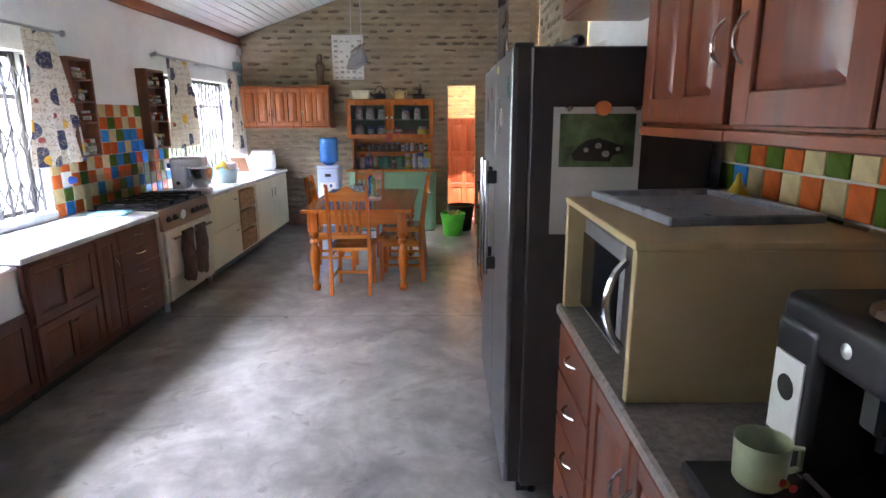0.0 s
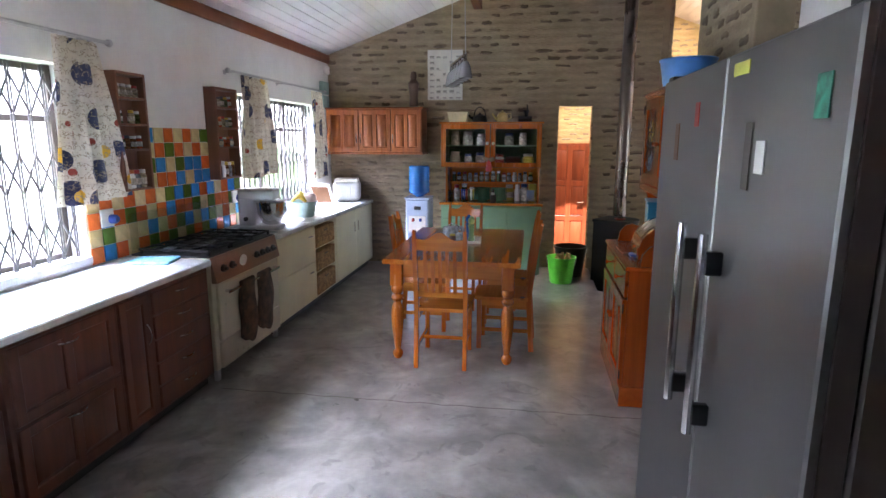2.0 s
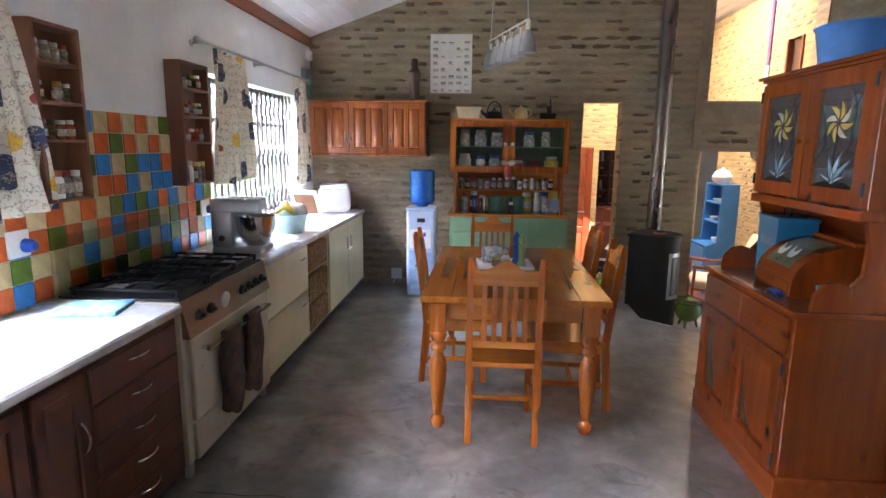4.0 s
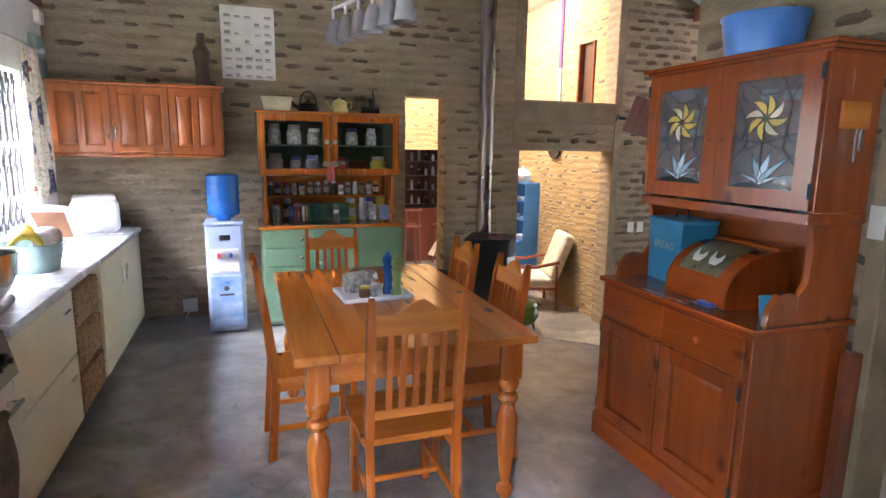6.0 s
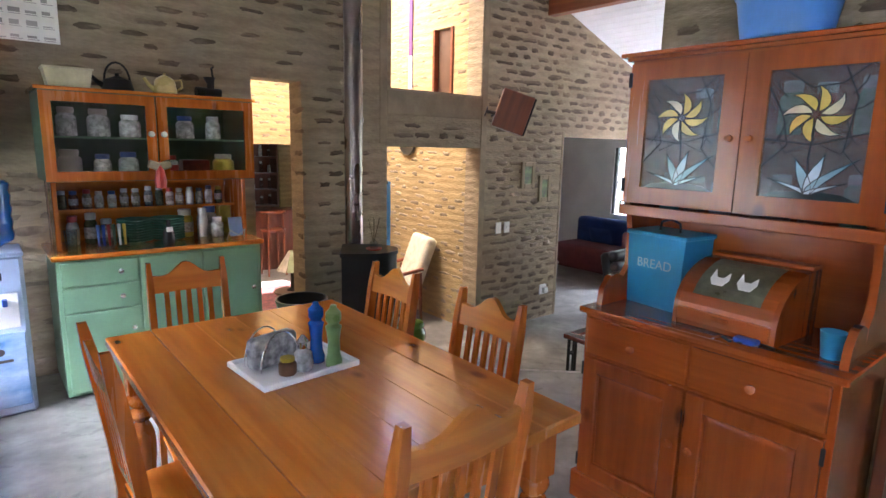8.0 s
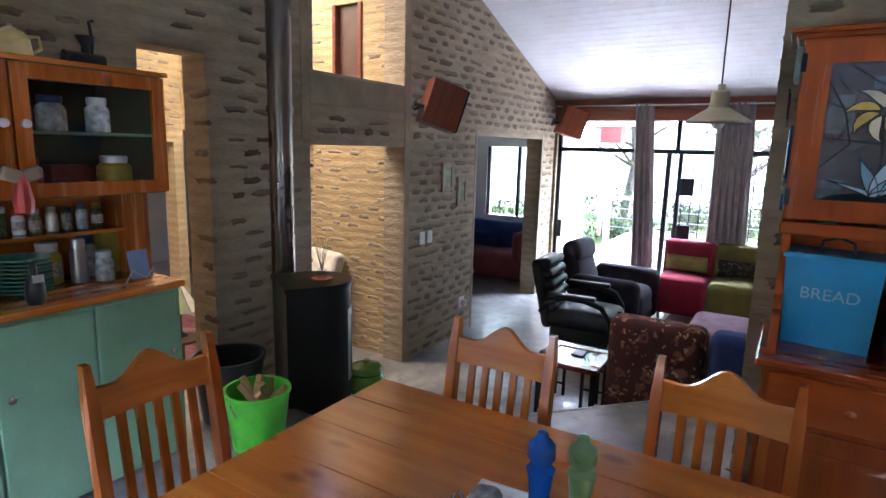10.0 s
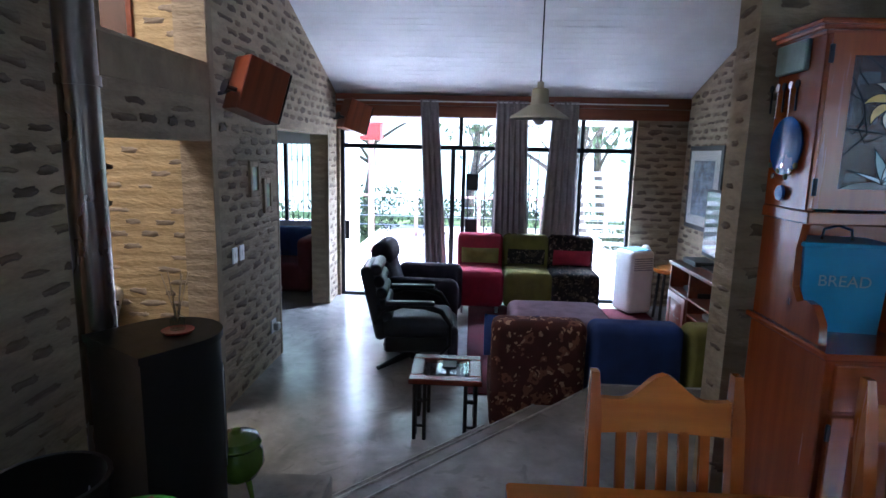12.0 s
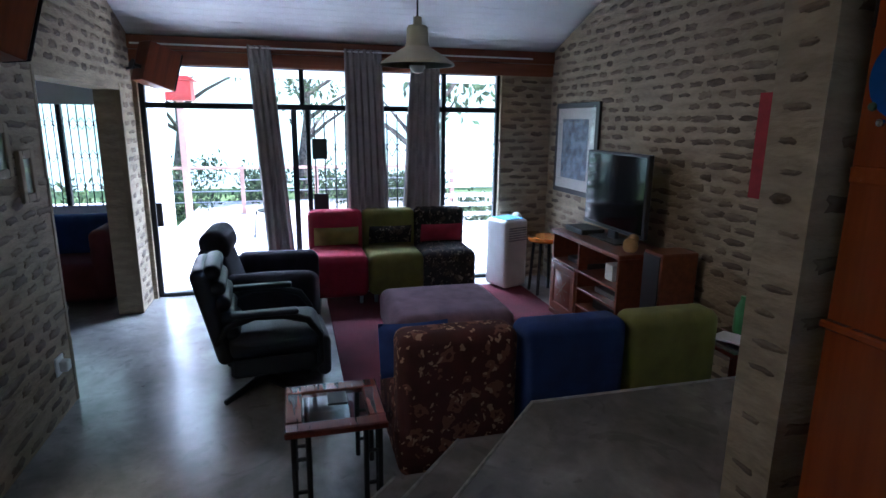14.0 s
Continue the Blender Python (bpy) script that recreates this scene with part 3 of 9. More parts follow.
def panel_door(parent, x0, x1, z0, z1, material, columns=1, rows=1, stile=0.05, handle=None, proud=0.02, name="door", metal="chrome", label=""):
    """A framed door with raised fields and, if told where, a handle: (x, z, 'v' or 'h')."""
    g, fields, frame_bits = Shape(), [], []
    w, h = (x1 - x0), (z1 - z0)
    g.box(x0, x1, -0.006, 0.0, z0, z1, 0.001)
    for k in range(columns + 1):
        c = x0 + stile / 2 + (w - stile) * k / columns
        frame_bits.append(("stile", Shape().box(c - stile / 2, c + stile / 2, -proud, -0.004, z0, z1, 0.004)))
    for k in range(rows + 1):
        c = z0 + stile / 2 + (h - stile) * k / rows
        frame_bits.append(("rail", Shape().box(x0 + stile * 0.6, x1 - stile * 0.6, -proud + 0.001, -0.004, c - stile / 2, c + stile / 2, 0.004)))
    for i in range(columns):
        for j in range(rows):
            a, b = x0 + (w - stile) * i / columns + stile, x0 + (w - stile) * (i + 1) / columns
            c, d = z0 + (h - stile) * j / rows + stile, z0 + (h - stile) * (j + 1) / rows
            fields.append((a + 0.003, b - 0.003, c + 0.003, d - 0.003))
    d = part(name, g, material, parent, label)
    for nm, q in frame_bits:
        part(nm, q, material, d)
    for f in fields:
        q = Shape()
        raised(q, *f, -0.007)
        part("field", q, material, d)
    if handle:
        x, z, way = handle
        e = 0.055
        p, q = ((x, -proud, z - e), (x, -proud, z + e)) if way == "v" else ((x - e, -proud, z), (x + e, -proud, z))
        part("handle", bow(p, q, 0.028), M[metal], d, "chrome bow handle")
    return d


def slab_front(parent, x0, x1, z0, z1, material, handle=None, name="drawer", proud=0.018, knob=None):
    g = Shape().box(x0, x1, -proud, 0.0, z0, z1, 0.007)
    d = part(name, g, material, parent)
    if handle:
        x, z = handle
        part("handle", bow((x - 0.05, -proud, z), (x + 0.05, -proud, z), 0.026), M["chrome"], d, "chrome bow handle")
    if knob:
        x, z, km = knob
        k = Shape().lathe([(0.006, 0), (0.006, 0.012), (0.015, 0.018), (0.016, 0.026), (0.008, 0.032), (0.001, 0.033)], 12, pose(x, -proud, z, 90))
        part("knob", k, M[km], d)
    return d


def carcass(parent, w, d, z0, z1, material, kick=0.06, kickmat=None, foot=LEVEL):
    part("body", Shape().box(0, w, 0.001, d, z0, z1, 0.002), material, parent)
    part("plinth", Shape().box(0.0, w, kick, d, foot, z0, 0.001), kickmat or M["black"], parent, "dark recessed plinth")


def run_west(y0, x=-2.38, wide=1.0):
    return pose(x, y0, 0, 0, 0, 90) @ Matrix.Diagonal((wide, 0.89, 1, 1))


def run_east(y1, x=0.36):
    return pose(x, y1, LEVEL, 0, 0, -90)


# ---- kitchen: west run ----
c = thing("sink_cabinet", "dark brown wooden base cabinet under a white sink", "cabinet", run_west(1.57))
carcass(c, 0.98, 0.64, 0.13, 0.60, M["brown_z"])
panel_door(c, 0.02, 0.485, 0.15, 0.585, M["brown_z"], 1, 1, 0.055, (0.44, 0.42, "v"))
panel_door(c, 0.495, 0.965, 0.15, 0.585, M["brown_z"], 1, 1, 0.055, (0.54, 0.42, "v"))
M["ceramic"] = mat("white glazed ceramic", (0.8, 0.8, 0.79), 0.15, vary=0.02)
g = Shape()
for b in ((0.03, 0.95, -0.03, 0.02, 0.62, 0.865), (0.03, 0.95, 0.5, 0.55, 0.62, 0.865), (0.03, 0.08, -0.03, 0.55, 0.62, 0.865), (0.90, 0.95, -0.03, 0.55, 0.62, 0.865), (0.03, 0.95, -0.03, 0.55, 0.602, 0.64)):
    g.box(*b, 0.012)
solid("butler_sink", g, M["ceramic"], "white ceramic butler sink set in the counter", "sink", run_west(1.57))
c = thing("base_cabinet", "dark brown base cabinet with two panelled pan drawers", "cabinet", run_west(2.57, wide=1.03), "brown base cabinets")
carcass(c, 0.62, 0.64, 0.13, 0.86, M["brown_z"])
for z0, z1, hz in ((0.50, 0.84, 0.775), (0.15, 0.485, 0.43)):
    panel_door(c, 0.02, 0.60, z0, z1, M["brown_z"], 2, 1, 0.05, (0.31, hz, "h"), name="drawer")
c = thing("base_cabinet", "dark brown narrow cabinet with one tall framed door", "cabinet", run_west(3.21), "brown base cabinets")
carcass(c, 0.24, 0.64, 0.13, 0.86, M["brown_z"])
panel_door(c, 0.008, 0.232, 0.15, 0.845, M["brown_z"], 1, 1, 0.05, (0.20, 0.62, "v"))
c = thing("drawer_cabinet", "dark brown cabinet with five stacked drawers", "cabinet", run_west(3.455, wide=1.22), "brown base cabinets")
carcass(c, 0.48, 0.64, 0.13, 0.86, M["brown_z"])
for k in range(5):
    z0 = 0.15 + k * 0.139
    slab_front(c, 0.02, 0.46, z0, z0 + 0.129, M["brown_z"], (0.24, z0 + 0.085))
c = thing("base_cabinet", "dark brown base cabinet with plain panelled doors", "cabinet", run_west(-2.18, wide=0.945), "brown base cabinets")
carcass(c, 3.95, 0.64, 0.13, 0.86, M["brown_z"])
for k in range(6):
    panel_door(c, 0.02 + k * 0.655, 0.66 + k * 0.655, 0.15, 0.845, M["brown_z"], 1, 1, 0.055, (0.6 + k * 0.655, 0.7, "v"))
g = Shape()
g.box(WEST + 0.004, -2.345, 2.53, 4.05, 0.862, 0.902, 0.008)
g.box(WEST + 0.004, -2.345, SOUTH + 0.02, 1.58, 0.862, 0.902, 0.008)
g.box(WEST + 0.004, -2.88, 1.58, 2.53, 0.862, 0.902, 0.004)
solid("worktop", g, M["worktop"], "pale marbled worktop over the brown cabinets", "worktop")

# cooker
M["enamel"] = mat("cream enamel", (0.62, 0.57, 0.44), 0.3, vary=0.04)
M["copper"] = mat("brown steel panel", (0.30, 0.20, 0.15), 0.3, 0.75, scale=4, vary=0.08)
c = thing("gas_cooker", "cream range cooker with black gas hob and two hanging oven gloves", "cooker", run_west(4.065, -2.35, 1.11))
part("body", Shape().box(0, 0.86, 0.02, 0.66, 0.13, 0.90, 0.006), M["enamel"], c)
part("control_panel", Shape().prism([(-0.02, 0.735), (0.02, 0.735), (0.05, 0.905), (0.02, 0.905)], "x", 0.005, 0.855), M["copper"], c, "brown steel control panel")
d = part("oven_door", Shape().box(0.03, 0.83, -0.012, 0.02, 0.33, 0.725, 0.008), M["enamel"], c)
part("drawer", Shape().box(0.03, 0.83, -0.01, 0.02, 0.14, 0.32, 0.006), M["enamel"], c)
g = Shape().tube([(0.09, -0.055, 0.66), (0.77, -0.055, 0.66)], 0.011, 10)
for x in (0.11, 0.75):
    g.tube([(x, -0.01, 0.66), (x, -0.055, 0.66)], 0.012, 8)
part("rail", g, M["chrome"], d, "chrome door rail")
for x in (0.1, 0.2, 0.52, 0.60, 0.68, 0.76):
    part("knob", Shape().lathe([(0.027, 0), (0.024, 0.02), (0.012, 0.024), (0.011, 0.04), (0.001, 0.041)], 14, pose(x, -0.006, 0.82, 96)), M["black"], c, "black hob knob")
part("dial", Shape().lathe([(0.04, 0), (0.04, 0.01), (0.034, 0.013), (0.001, 0.012)], 20, pose(0.34, -0.006, 0.82, 96)), M["white"], c, "round white clock dial")
part("hob", Shape().box(0.01, 0.85, 0.03, 0.66, 0.902, 0.914, 0.004), M["black"], c, "black enamelled hob plate")
for k, (x, y) in enumerate(((0.16, 0.18), (0.16, 0.47), (0.43, 0.32), (0.70, 0.18), (0.70, 0.47))):
    part("burner", Shape().lathe([(0.05, 0), (0.05, 0.012), (0.035, 0.014), (0.033, 0.022), (0.001, 0.024)], 16, None, x, y, 0.914), M["steel"] if k % 2 else M["iron"], c, "gas burner")
for x in (0.16, 0.43, 0.70):
    g = Shape()
    for y in (0.06, 0.60):
        g.box(x - 0.125, x + 0.125, y - 0.006, y + 0.006, 0.936, 0.950, 0.003)
    for dx in (-0.12, 0.12):
        g.box(x + dx - 0.006, x + dx + 0.006, 0.05, 0.62, 0.936, 0.950, 0.003)
    support = part("pan_support", g, M["iron"], c, "black cast iron pan support")
    for y in (0.18, 0.325, 0.47):
        part("bar", Shape().box(x - 0.125, x + 0.125, y - 0.006, y + 0.006, 0.942, 0.956, 0.003), M["iron"], support)
    part("bar", Shape().box(x - 0.006, x + 0.006, 0.05, 0.62, 0.938, 0.952, 0.003), M["iron"], support)
    for dx in (-0.12, 0.12):
        for y in (0.06, 0.60):
            part("foot", Shape().box(x + dx - 0.008, x + dx + 0.008, y - 0.008, y + 0.008, 0.912, 0.938, 0.002), M["iron"], support)
for x in (0.03, 0.83):
    for y in (0.05, 0.62):
        part("leg", Shape().box(x - 0.018, x + 0.018, y - 0.018, y + 0.018, LEVEL, 0.13, 0.004), M["steel"], c)
M["lid"] = glass("hob lid glass", (0.9, 0.93, 0.92))
part("lid", Shape().box(0.02, 0.84, 0.655, 0.663, 0.92, 1.18, 0.002), M["lid"], c, "raised glass hob lid")
M["glove"] = mat("brown quilted cloth", (0.14, 0.085, 0.06), 0.95, scale=18, vary=0.25, second=(0.05, 0.04, 0.035), bump=0.004, bump_scale=40)
for x in (0.30, 0.54):
    def cloth(u, v, x=x):
        w = 0.075 + 0.012 * math.sin(3.1 * v)
        return (x + (u - 0.5) * 2 * w, -0.075 - 0.014 * math.sin(math.pi * u) - 0.008 * math.sin(7 * v + x * 9), 0.685 - 0.40 * v - (0.05 * (1 - (2 * u - 1) ** 2) if v > 0.95 else 0))
    g = Shape().sheet(cloth, 8, 14)
    g.sheet(lambda u, v, f=cloth: (f(u, v)[0], f(u, v)[1] + 0.03 + 0.02 * v, f(u, v)[2]), 8, 14)
    g.tube([(x - 0.075, -0.06, 0.682), (x + 0.075, -0.06, 0.682)], 0.02, 8)
    solid("oven_glove", g, M["glove"], "brown patterned oven glove hanging on the cooker rail", "oven glove", run_west(4.065, -2.35, 1.11), "oven gloves")

# cream cabinets
c = thing("cream_drawer_unit", "cream painted cabinet with two deep drawers", "cabinet", run_west(5.03, wide=1.105), "cream cabinets")
carcass(c, 0.77, 0.64, 0.13, 0.86, M["cream"])
for z0, z1 in ((0.515, 0.85), (0.145, 0.505)):
    d = slab_front(c, 0.01, 0.76, z0, z1, M["cream"])
    part("handle", Shape().box(0.60, 0.68, -0.034, -0.018, z1 - 0.09, z1 - 0.078, 0.004), M["chrome"], d)
c = thing("basket_unit", "cream open cabinet holding three wicker basket drawers", "cabinet", run_west(5.885, wide=1.13), "cream cabinets")
g = Shape()
g.box(0, 0.018, 0, 0.64, 0.13, 0.86, 0.002).box(0.492, 0.51, 0, 0.64, 0.13, 0.86, 0.002).box(0.018, 0.492, 0.6, 0.64, 0.13, 0.86, 0.001)
for z in (0.13, 0.375, 0.61, 0.842):
    g.box(0.018, 0.492, 0.002, 0.6, z, z + 0.018, 0.002)
part("body", g, M["cream"], c)
part("plinth", Shape().box(0, 0.51, 0.06, 0.64, LEVEL, 0.13, 0.001), M["black"], c, "dark recessed plinth")
M["wicker"] = mat("woven wicker", (0.40, 0.25, 0.11), 0.8, scale=30, vary=0.25, second=(0.20, 0.11, 0.045))
for k in range(3):
    z = 0.152 + k * 0.236
    b = part("basket", Shape().box(0.03, 0.475, 0.008, 0.5, z, z + 0.19, 0.004), M["wicker"], c, "woven wicker basket drawer")
    for j in range(9):
        zz = z + 0.008 + j * 0.0215
        part("strand", Shape().tube([(0.03 + 0.02 * i, -0.002 - 0.005 * ((i + j) % 2), zz) for i in range(23)], 0.0105, 6), M["wicker"], b)
    part("grip", Shape().box(0.21, 0.30, -0.012, 0.004, z + 0.13, z + 0.155, 0.004), M["black"], b)
c = thing("cream_cupboard", "cream painted cupboard with two plain doors", "cabinet", run_west(6.465, wide=1.04), "cream cabinets")
carcass(c, 1.33, 0.64, 0.13, 0.86, M["cream"])
for x0, x1, hx in ((0.01, 0.66, 0.60), (0.67, 1.32, 0.73)):
    d = slab_front(c, x0, x1, 0.145, 0.85, M["cream"], name="door")
    part("handle", Shape().box(hx - 0.006, hx + 0.006, -0.034, -0.018, 0.60, 0.72, 0.004), M["chrome"], d)
g = Shape()
g.box(WEST + 0.004, -2.345, 5.03, 7.86, 0.862, 0.902, 0.008)
solid("worktop", g, M["worktop"], "pale marbled worktop over the cream cabinets", "worktop")

# west windows with trellis gates
M["frame"] = mat("brown window frame", (0.06, 0.045, 0.038), 0.5)
M["trellis"] = mat("grey painted steel trellis", (0.075, 0.072, 0.075), 0.45, 0.3)


def trellis(parent, u0, u1, z0, z1, put, rows=(0.13, 0.47, 0.86), pitch=0.105):
    """Folding security bars: uprights with crossing diamonds; put maps (u, depth, z)."""
    n = max(2, round((u1 - u0) / pitch))
    for k in range(n + 1):
        u = u0 + (u1 - u0) * k / n
        part("bar", Shape().tube([put(u - 0.006, 0, z0), put(u - 0.006, 0, z1)], 0.006, 6).tube([put(u + 0.008, 0.003, z0), put(u + 0.008, 0.003, z1)], 0.005, 6), M["trellis"], parent)
    for r in rows:
        g = Shape()
        zc = z0 + (z1 - z0) * r
        for k in range(n):
            a, b = u0 + (u1 - u0) * k / n, u0 + (u1 - u0) * (k + 1) / n
            for s in (-1, 1):
                g.tube([put(a, 0.008 + 0.004 * s, zc - s * 0.105), put(b, 0.008 + 0.004 * s, zc + s * 0.105)], 0.0068, 5)
        part("diamond_row", g, M["trellis"], parent)


for n, (u0, u1, z0, z1) in enumerate(WIN_WEST):
    w = thing("window_%d" % (n + 1), "steel framed kitchen window behind a folding trellis gate", "window")
    w["kind"] = "structure"
    g = Shape()
    fx = WEST - 0.15
    for y in (u0, u0 + (u1 - u0) / 3, u0 + 2 * (u1 - u0) / 3, u1 - 0.04):
        g.box(fx, fx + 0.04, y, y + 0.04, z0, z1, 0.003)
    for z in (z0, z1 - 0.32, z1 - 0.04):
        g.box(fx + 0.001, fx + 0.039, u0, u1, z, z + 0.035, 0.003)
    part("window_frame", g, M["frame"], w)
    p = part("pane", Shape().box(fx + 0.017, fx + 0.021, u0 + 0.02, u1 - 0.02, z0 + 0.02, z1 - 0.02, 0), M["glass"], w)
    p.visible_shadow = False
    part("window_sill", Shape().box(WEST - 0.13, WEST + 0.02, u0 - 0.01, u1 + 0.01, z0 - 0.04, z0 + 0.006, 0.004), M["worktop"], w)
    trellis(w, u0 + 0.02, u1 - 0.03, z0 + 0.01, z1 - 0.02, lambda u, d, z: (WEST - 0.045 + d, u, z))

# curtains on rods
M["print"] = mat("printed cream cotton", (0.70, 0.65, 0.54), 0.9, scale=5, vary=0.08, second=(0.62, 0.56, 0.44))
nt = M["print"].node_tree
bs = nt.nodes["Principled BSDF"]
src = bs.inputs["Base Color"].links[0].from_socket
tc = nt.nodes.new("ShaderNodeTexCoord")
for scale, lim, colour, seed in ((4.6, 0.34, (0.045, 0.05, 0.10, 1), 0.0), (3.4, 0.17, (0.72, 0.42, 0.03, 1), 7.3), (5.0, 0.12, (0.30, 0.05, 0.03, 1), 3.1)):
    mp = nt.nodes.new("ShaderNodeMapping")
    mp.inputs["Location"].default_value = (seed, seed, seed)
    vo = nt.nodes.new("ShaderNodeTexVoronoi")
    vo.inputs["Scale"].default_value = scale
    lt = nt.nodes.new("ShaderNodeMath")
    lt.operation = "LESS_THAN"
    lt.inputs[1].default_value = lim
    mx = nt.nodes.new("ShaderNodeMix")
    mx.data_type = "RGBA"
    mx.inputs[7].default_value = colour
    nt.links.new(tc.outputs["Object"], mp.inputs[0])
    nt.links.new(mp.outputs[0], vo.inputs[0])
    nt.links.new(vo.outputs["Distance"], lt.inputs[0])
    nt.links.new(lt.outputs[0], mx.inputs["Factor"])
    nt.links.new(src, mx.inputs[6])
    src = mx.outputs[2]
wv = nt.nodes.new("ShaderNodeTexWave")
wv.bands_direction = "Z"
wv.inputs["Scale"].default_value, wv.inputs["Distortion"].default_value, wv.inputs["Detail"].default_value, wv.inputs["Detail Scale"].default_value = 5.5, 9.0, 4.0, 9.0
gt = nt.nodes.new("ShaderNodeMath")
gt.operation = "GREATER_THAN"
gt.inputs[1].default_value = 0.94
mx = nt.nodes.new("ShaderNodeMix")
mx.data_type = "RGBA"
mx.inputs[7].default_value = (0.33, 0.27, 0.19, 1)
nt.links.new(tc.outputs["Object"], wv.inputs[0])
nt.links.new(wv.outputs["Fac"], gt.inputs[0])
nt.links.new(gt.outputs[0], mx.inputs["Factor"])
nt.links.new(src, mx.inputs[6])
nt.links.new(mx.outputs[2], bs.inputs["Base Color"])


def curtain(name, label, material, y0t, y1t, y0b, y1b, z0, z1, x, folds, deep, m=None, group="curtains"):
    """A hanging cloth with folds, narrower at the top than at the hem."""
    nu, nv = folds * 8, 14

    def f(u, v, off=0.0):
        a, b = y0t + (y0b - y0t) * v, y1t + (y1b - y1t) * v
        fold = math.sin(2 * math.pi * folds * u + 0.8 * math.sin(3 * v)) * deep * (0.55 + 0.45 * v) + 0.3 * deep * math.sin(11 * u + 4 * v)
        return (x + fold + off, a + (b - a) * u, z1 + (z0 - z1) * v - 0.01 * math.sin(5 * u) * v)

    g = Shape().sheet(lambda u, v: f(u, v), nu, nv)
    g.sheet(lambda u, v: f(u, v, 0.003), nu, nv)
    return solid(name, g, material, label, "curtain", m, group, smooth=80)


curtain("curtain", "short cream curtain printed with writing and flowers", M["print"], 3.56, 3.89, 3.46, 4.05, 1.30, 2.215, -2.87, 5, 0.028, group="kitchen curtains")
curtain("curtain", "short cream curtain printed with writing and flowers", M["print"], 5.57, 6.09, 5.48, 6.19, 1.32, 2.215, -2.87, 6, 0.028, group="kitchen curtains")
curtain("curtain", "short cream curtain gathered beside the wall cabinet", M["print"], 7.19, 7.55, 7.16, 7.63, 1.21, 2.215, -2.87, 5, 0.028, group="kitchen curtains")


def rod(y0, y1, z, x, label):
    r = thing("curtain_rod", label, "curtain rod")
    part("pole", Shape().tube([(x, y0, z), (x, y1, z)], 0.011, 10), M["steel"], r)
    for y in (y0, y1):
        part("finial", Shape().lathe([(0.011, 0), (0.02, 0.005), (0.024, 0.02), (0.016, 0.035), (0.001, 0.04)], 12, pose(x, y, z, -90 if y == y1 else 90)), M["steel"], r)
    for y in (y0 + 0.1, (y0 + y1) / 2, y1 - 0.1):
        part("bracket", Shape().tube([(WEST, y, z), (x, y, z)], 0.008, 8).lathe([(0.022, 0), (0.022, 0.008)], 12, pose(WEST + 0.001, y, z, 0, 90)), M["steel"], r)
    return r


rod(5.36, 7.60, 2.23, -2.86, "brushed steel curtain rod over the kitchen window")
rod(0.1, 3.96, 2.23, -2.86, "brushed steel curtain rod over the kitchen window")

# spice racks with jars
JAR = [mat("jar lid red", (0.45, 0.03, 0.02), 0.4), mat("jar orange", (0.55, 0.15, 0.03), 0.5), mat("jar green", (0.06, 0.11, 0.05), 0.4), mat("jar yellow", (0.6, 0.42, 0.04), 0.4), mat("jar brown", (0.16, 0.07, 0.03), 0.4), mat("jar pale", (0.55, 0.5, 0.42), 0.4), mat("jar blue", (0.05, 0.12, 0.4), 0.4)]

SPICE = [mat("jar of ground spice", (0.22, 0.10, 0.04), 0.2, scale=60, vary=0.3), mat("jar of dried herbs", (0.10, 0.12, 0.05), 0.2, scale=60, vary=0.3), mat("jar of red pepper", (0.40, 0.08, 0.03), 0.2, scale=60, vary=0.3), mat("jar of pale seed", (0.42, 0.36, 0.26), 0.2, scale=60, vary=0.3), mat("jar of grey glass", (0.26, 0.28, 0.30), 0.12, scale=40, vary=0.3)]
M["label"] = mat("printed paper band", (0.62, 0.58, 0.50), 0.7, scale=70, vary=0.3, second=(0.30, 0.26, 0.22))
LIDS = [M["steel"], M["steel"], mat("white jar lid", (0.6, 0.6, 0.58), 0.4), mat("dark jar lid", (0.06, 0.06, 0.07), 0.4), JAR[0], JAR[1], JAR[3], JAR[6]]


def jar(m, r, h, body, lid, label="small spice jar with a coloured lid", group="spice jars", name="spice_jar", band=None):
    j = thing(name, label, "jar", m, group)
    part("body", Shape().lathe([(r * 0.82, 0), (r * 0.97, 0.004), (r, 0.012), (r, h * 0.62), (r * 0.93, h * 0.70), (r * 0.72, h * 0.77), (r * 0.7, h * 0.80)], 12), body, j)
    part("lid", Shape().lathe([(r * 0.78, h * 0.79), (r * 0.80, h * 0.97), (r * 0.72, h), (0.001, h)], 12), lid, j)
    if band:
        part("band", Shape().lathe([(r * 1.015, h * 0.18), (r * 1.015, h * 0.55)], 12), band, j, "printed paper label")
    return j


rnd = random.Random(5)


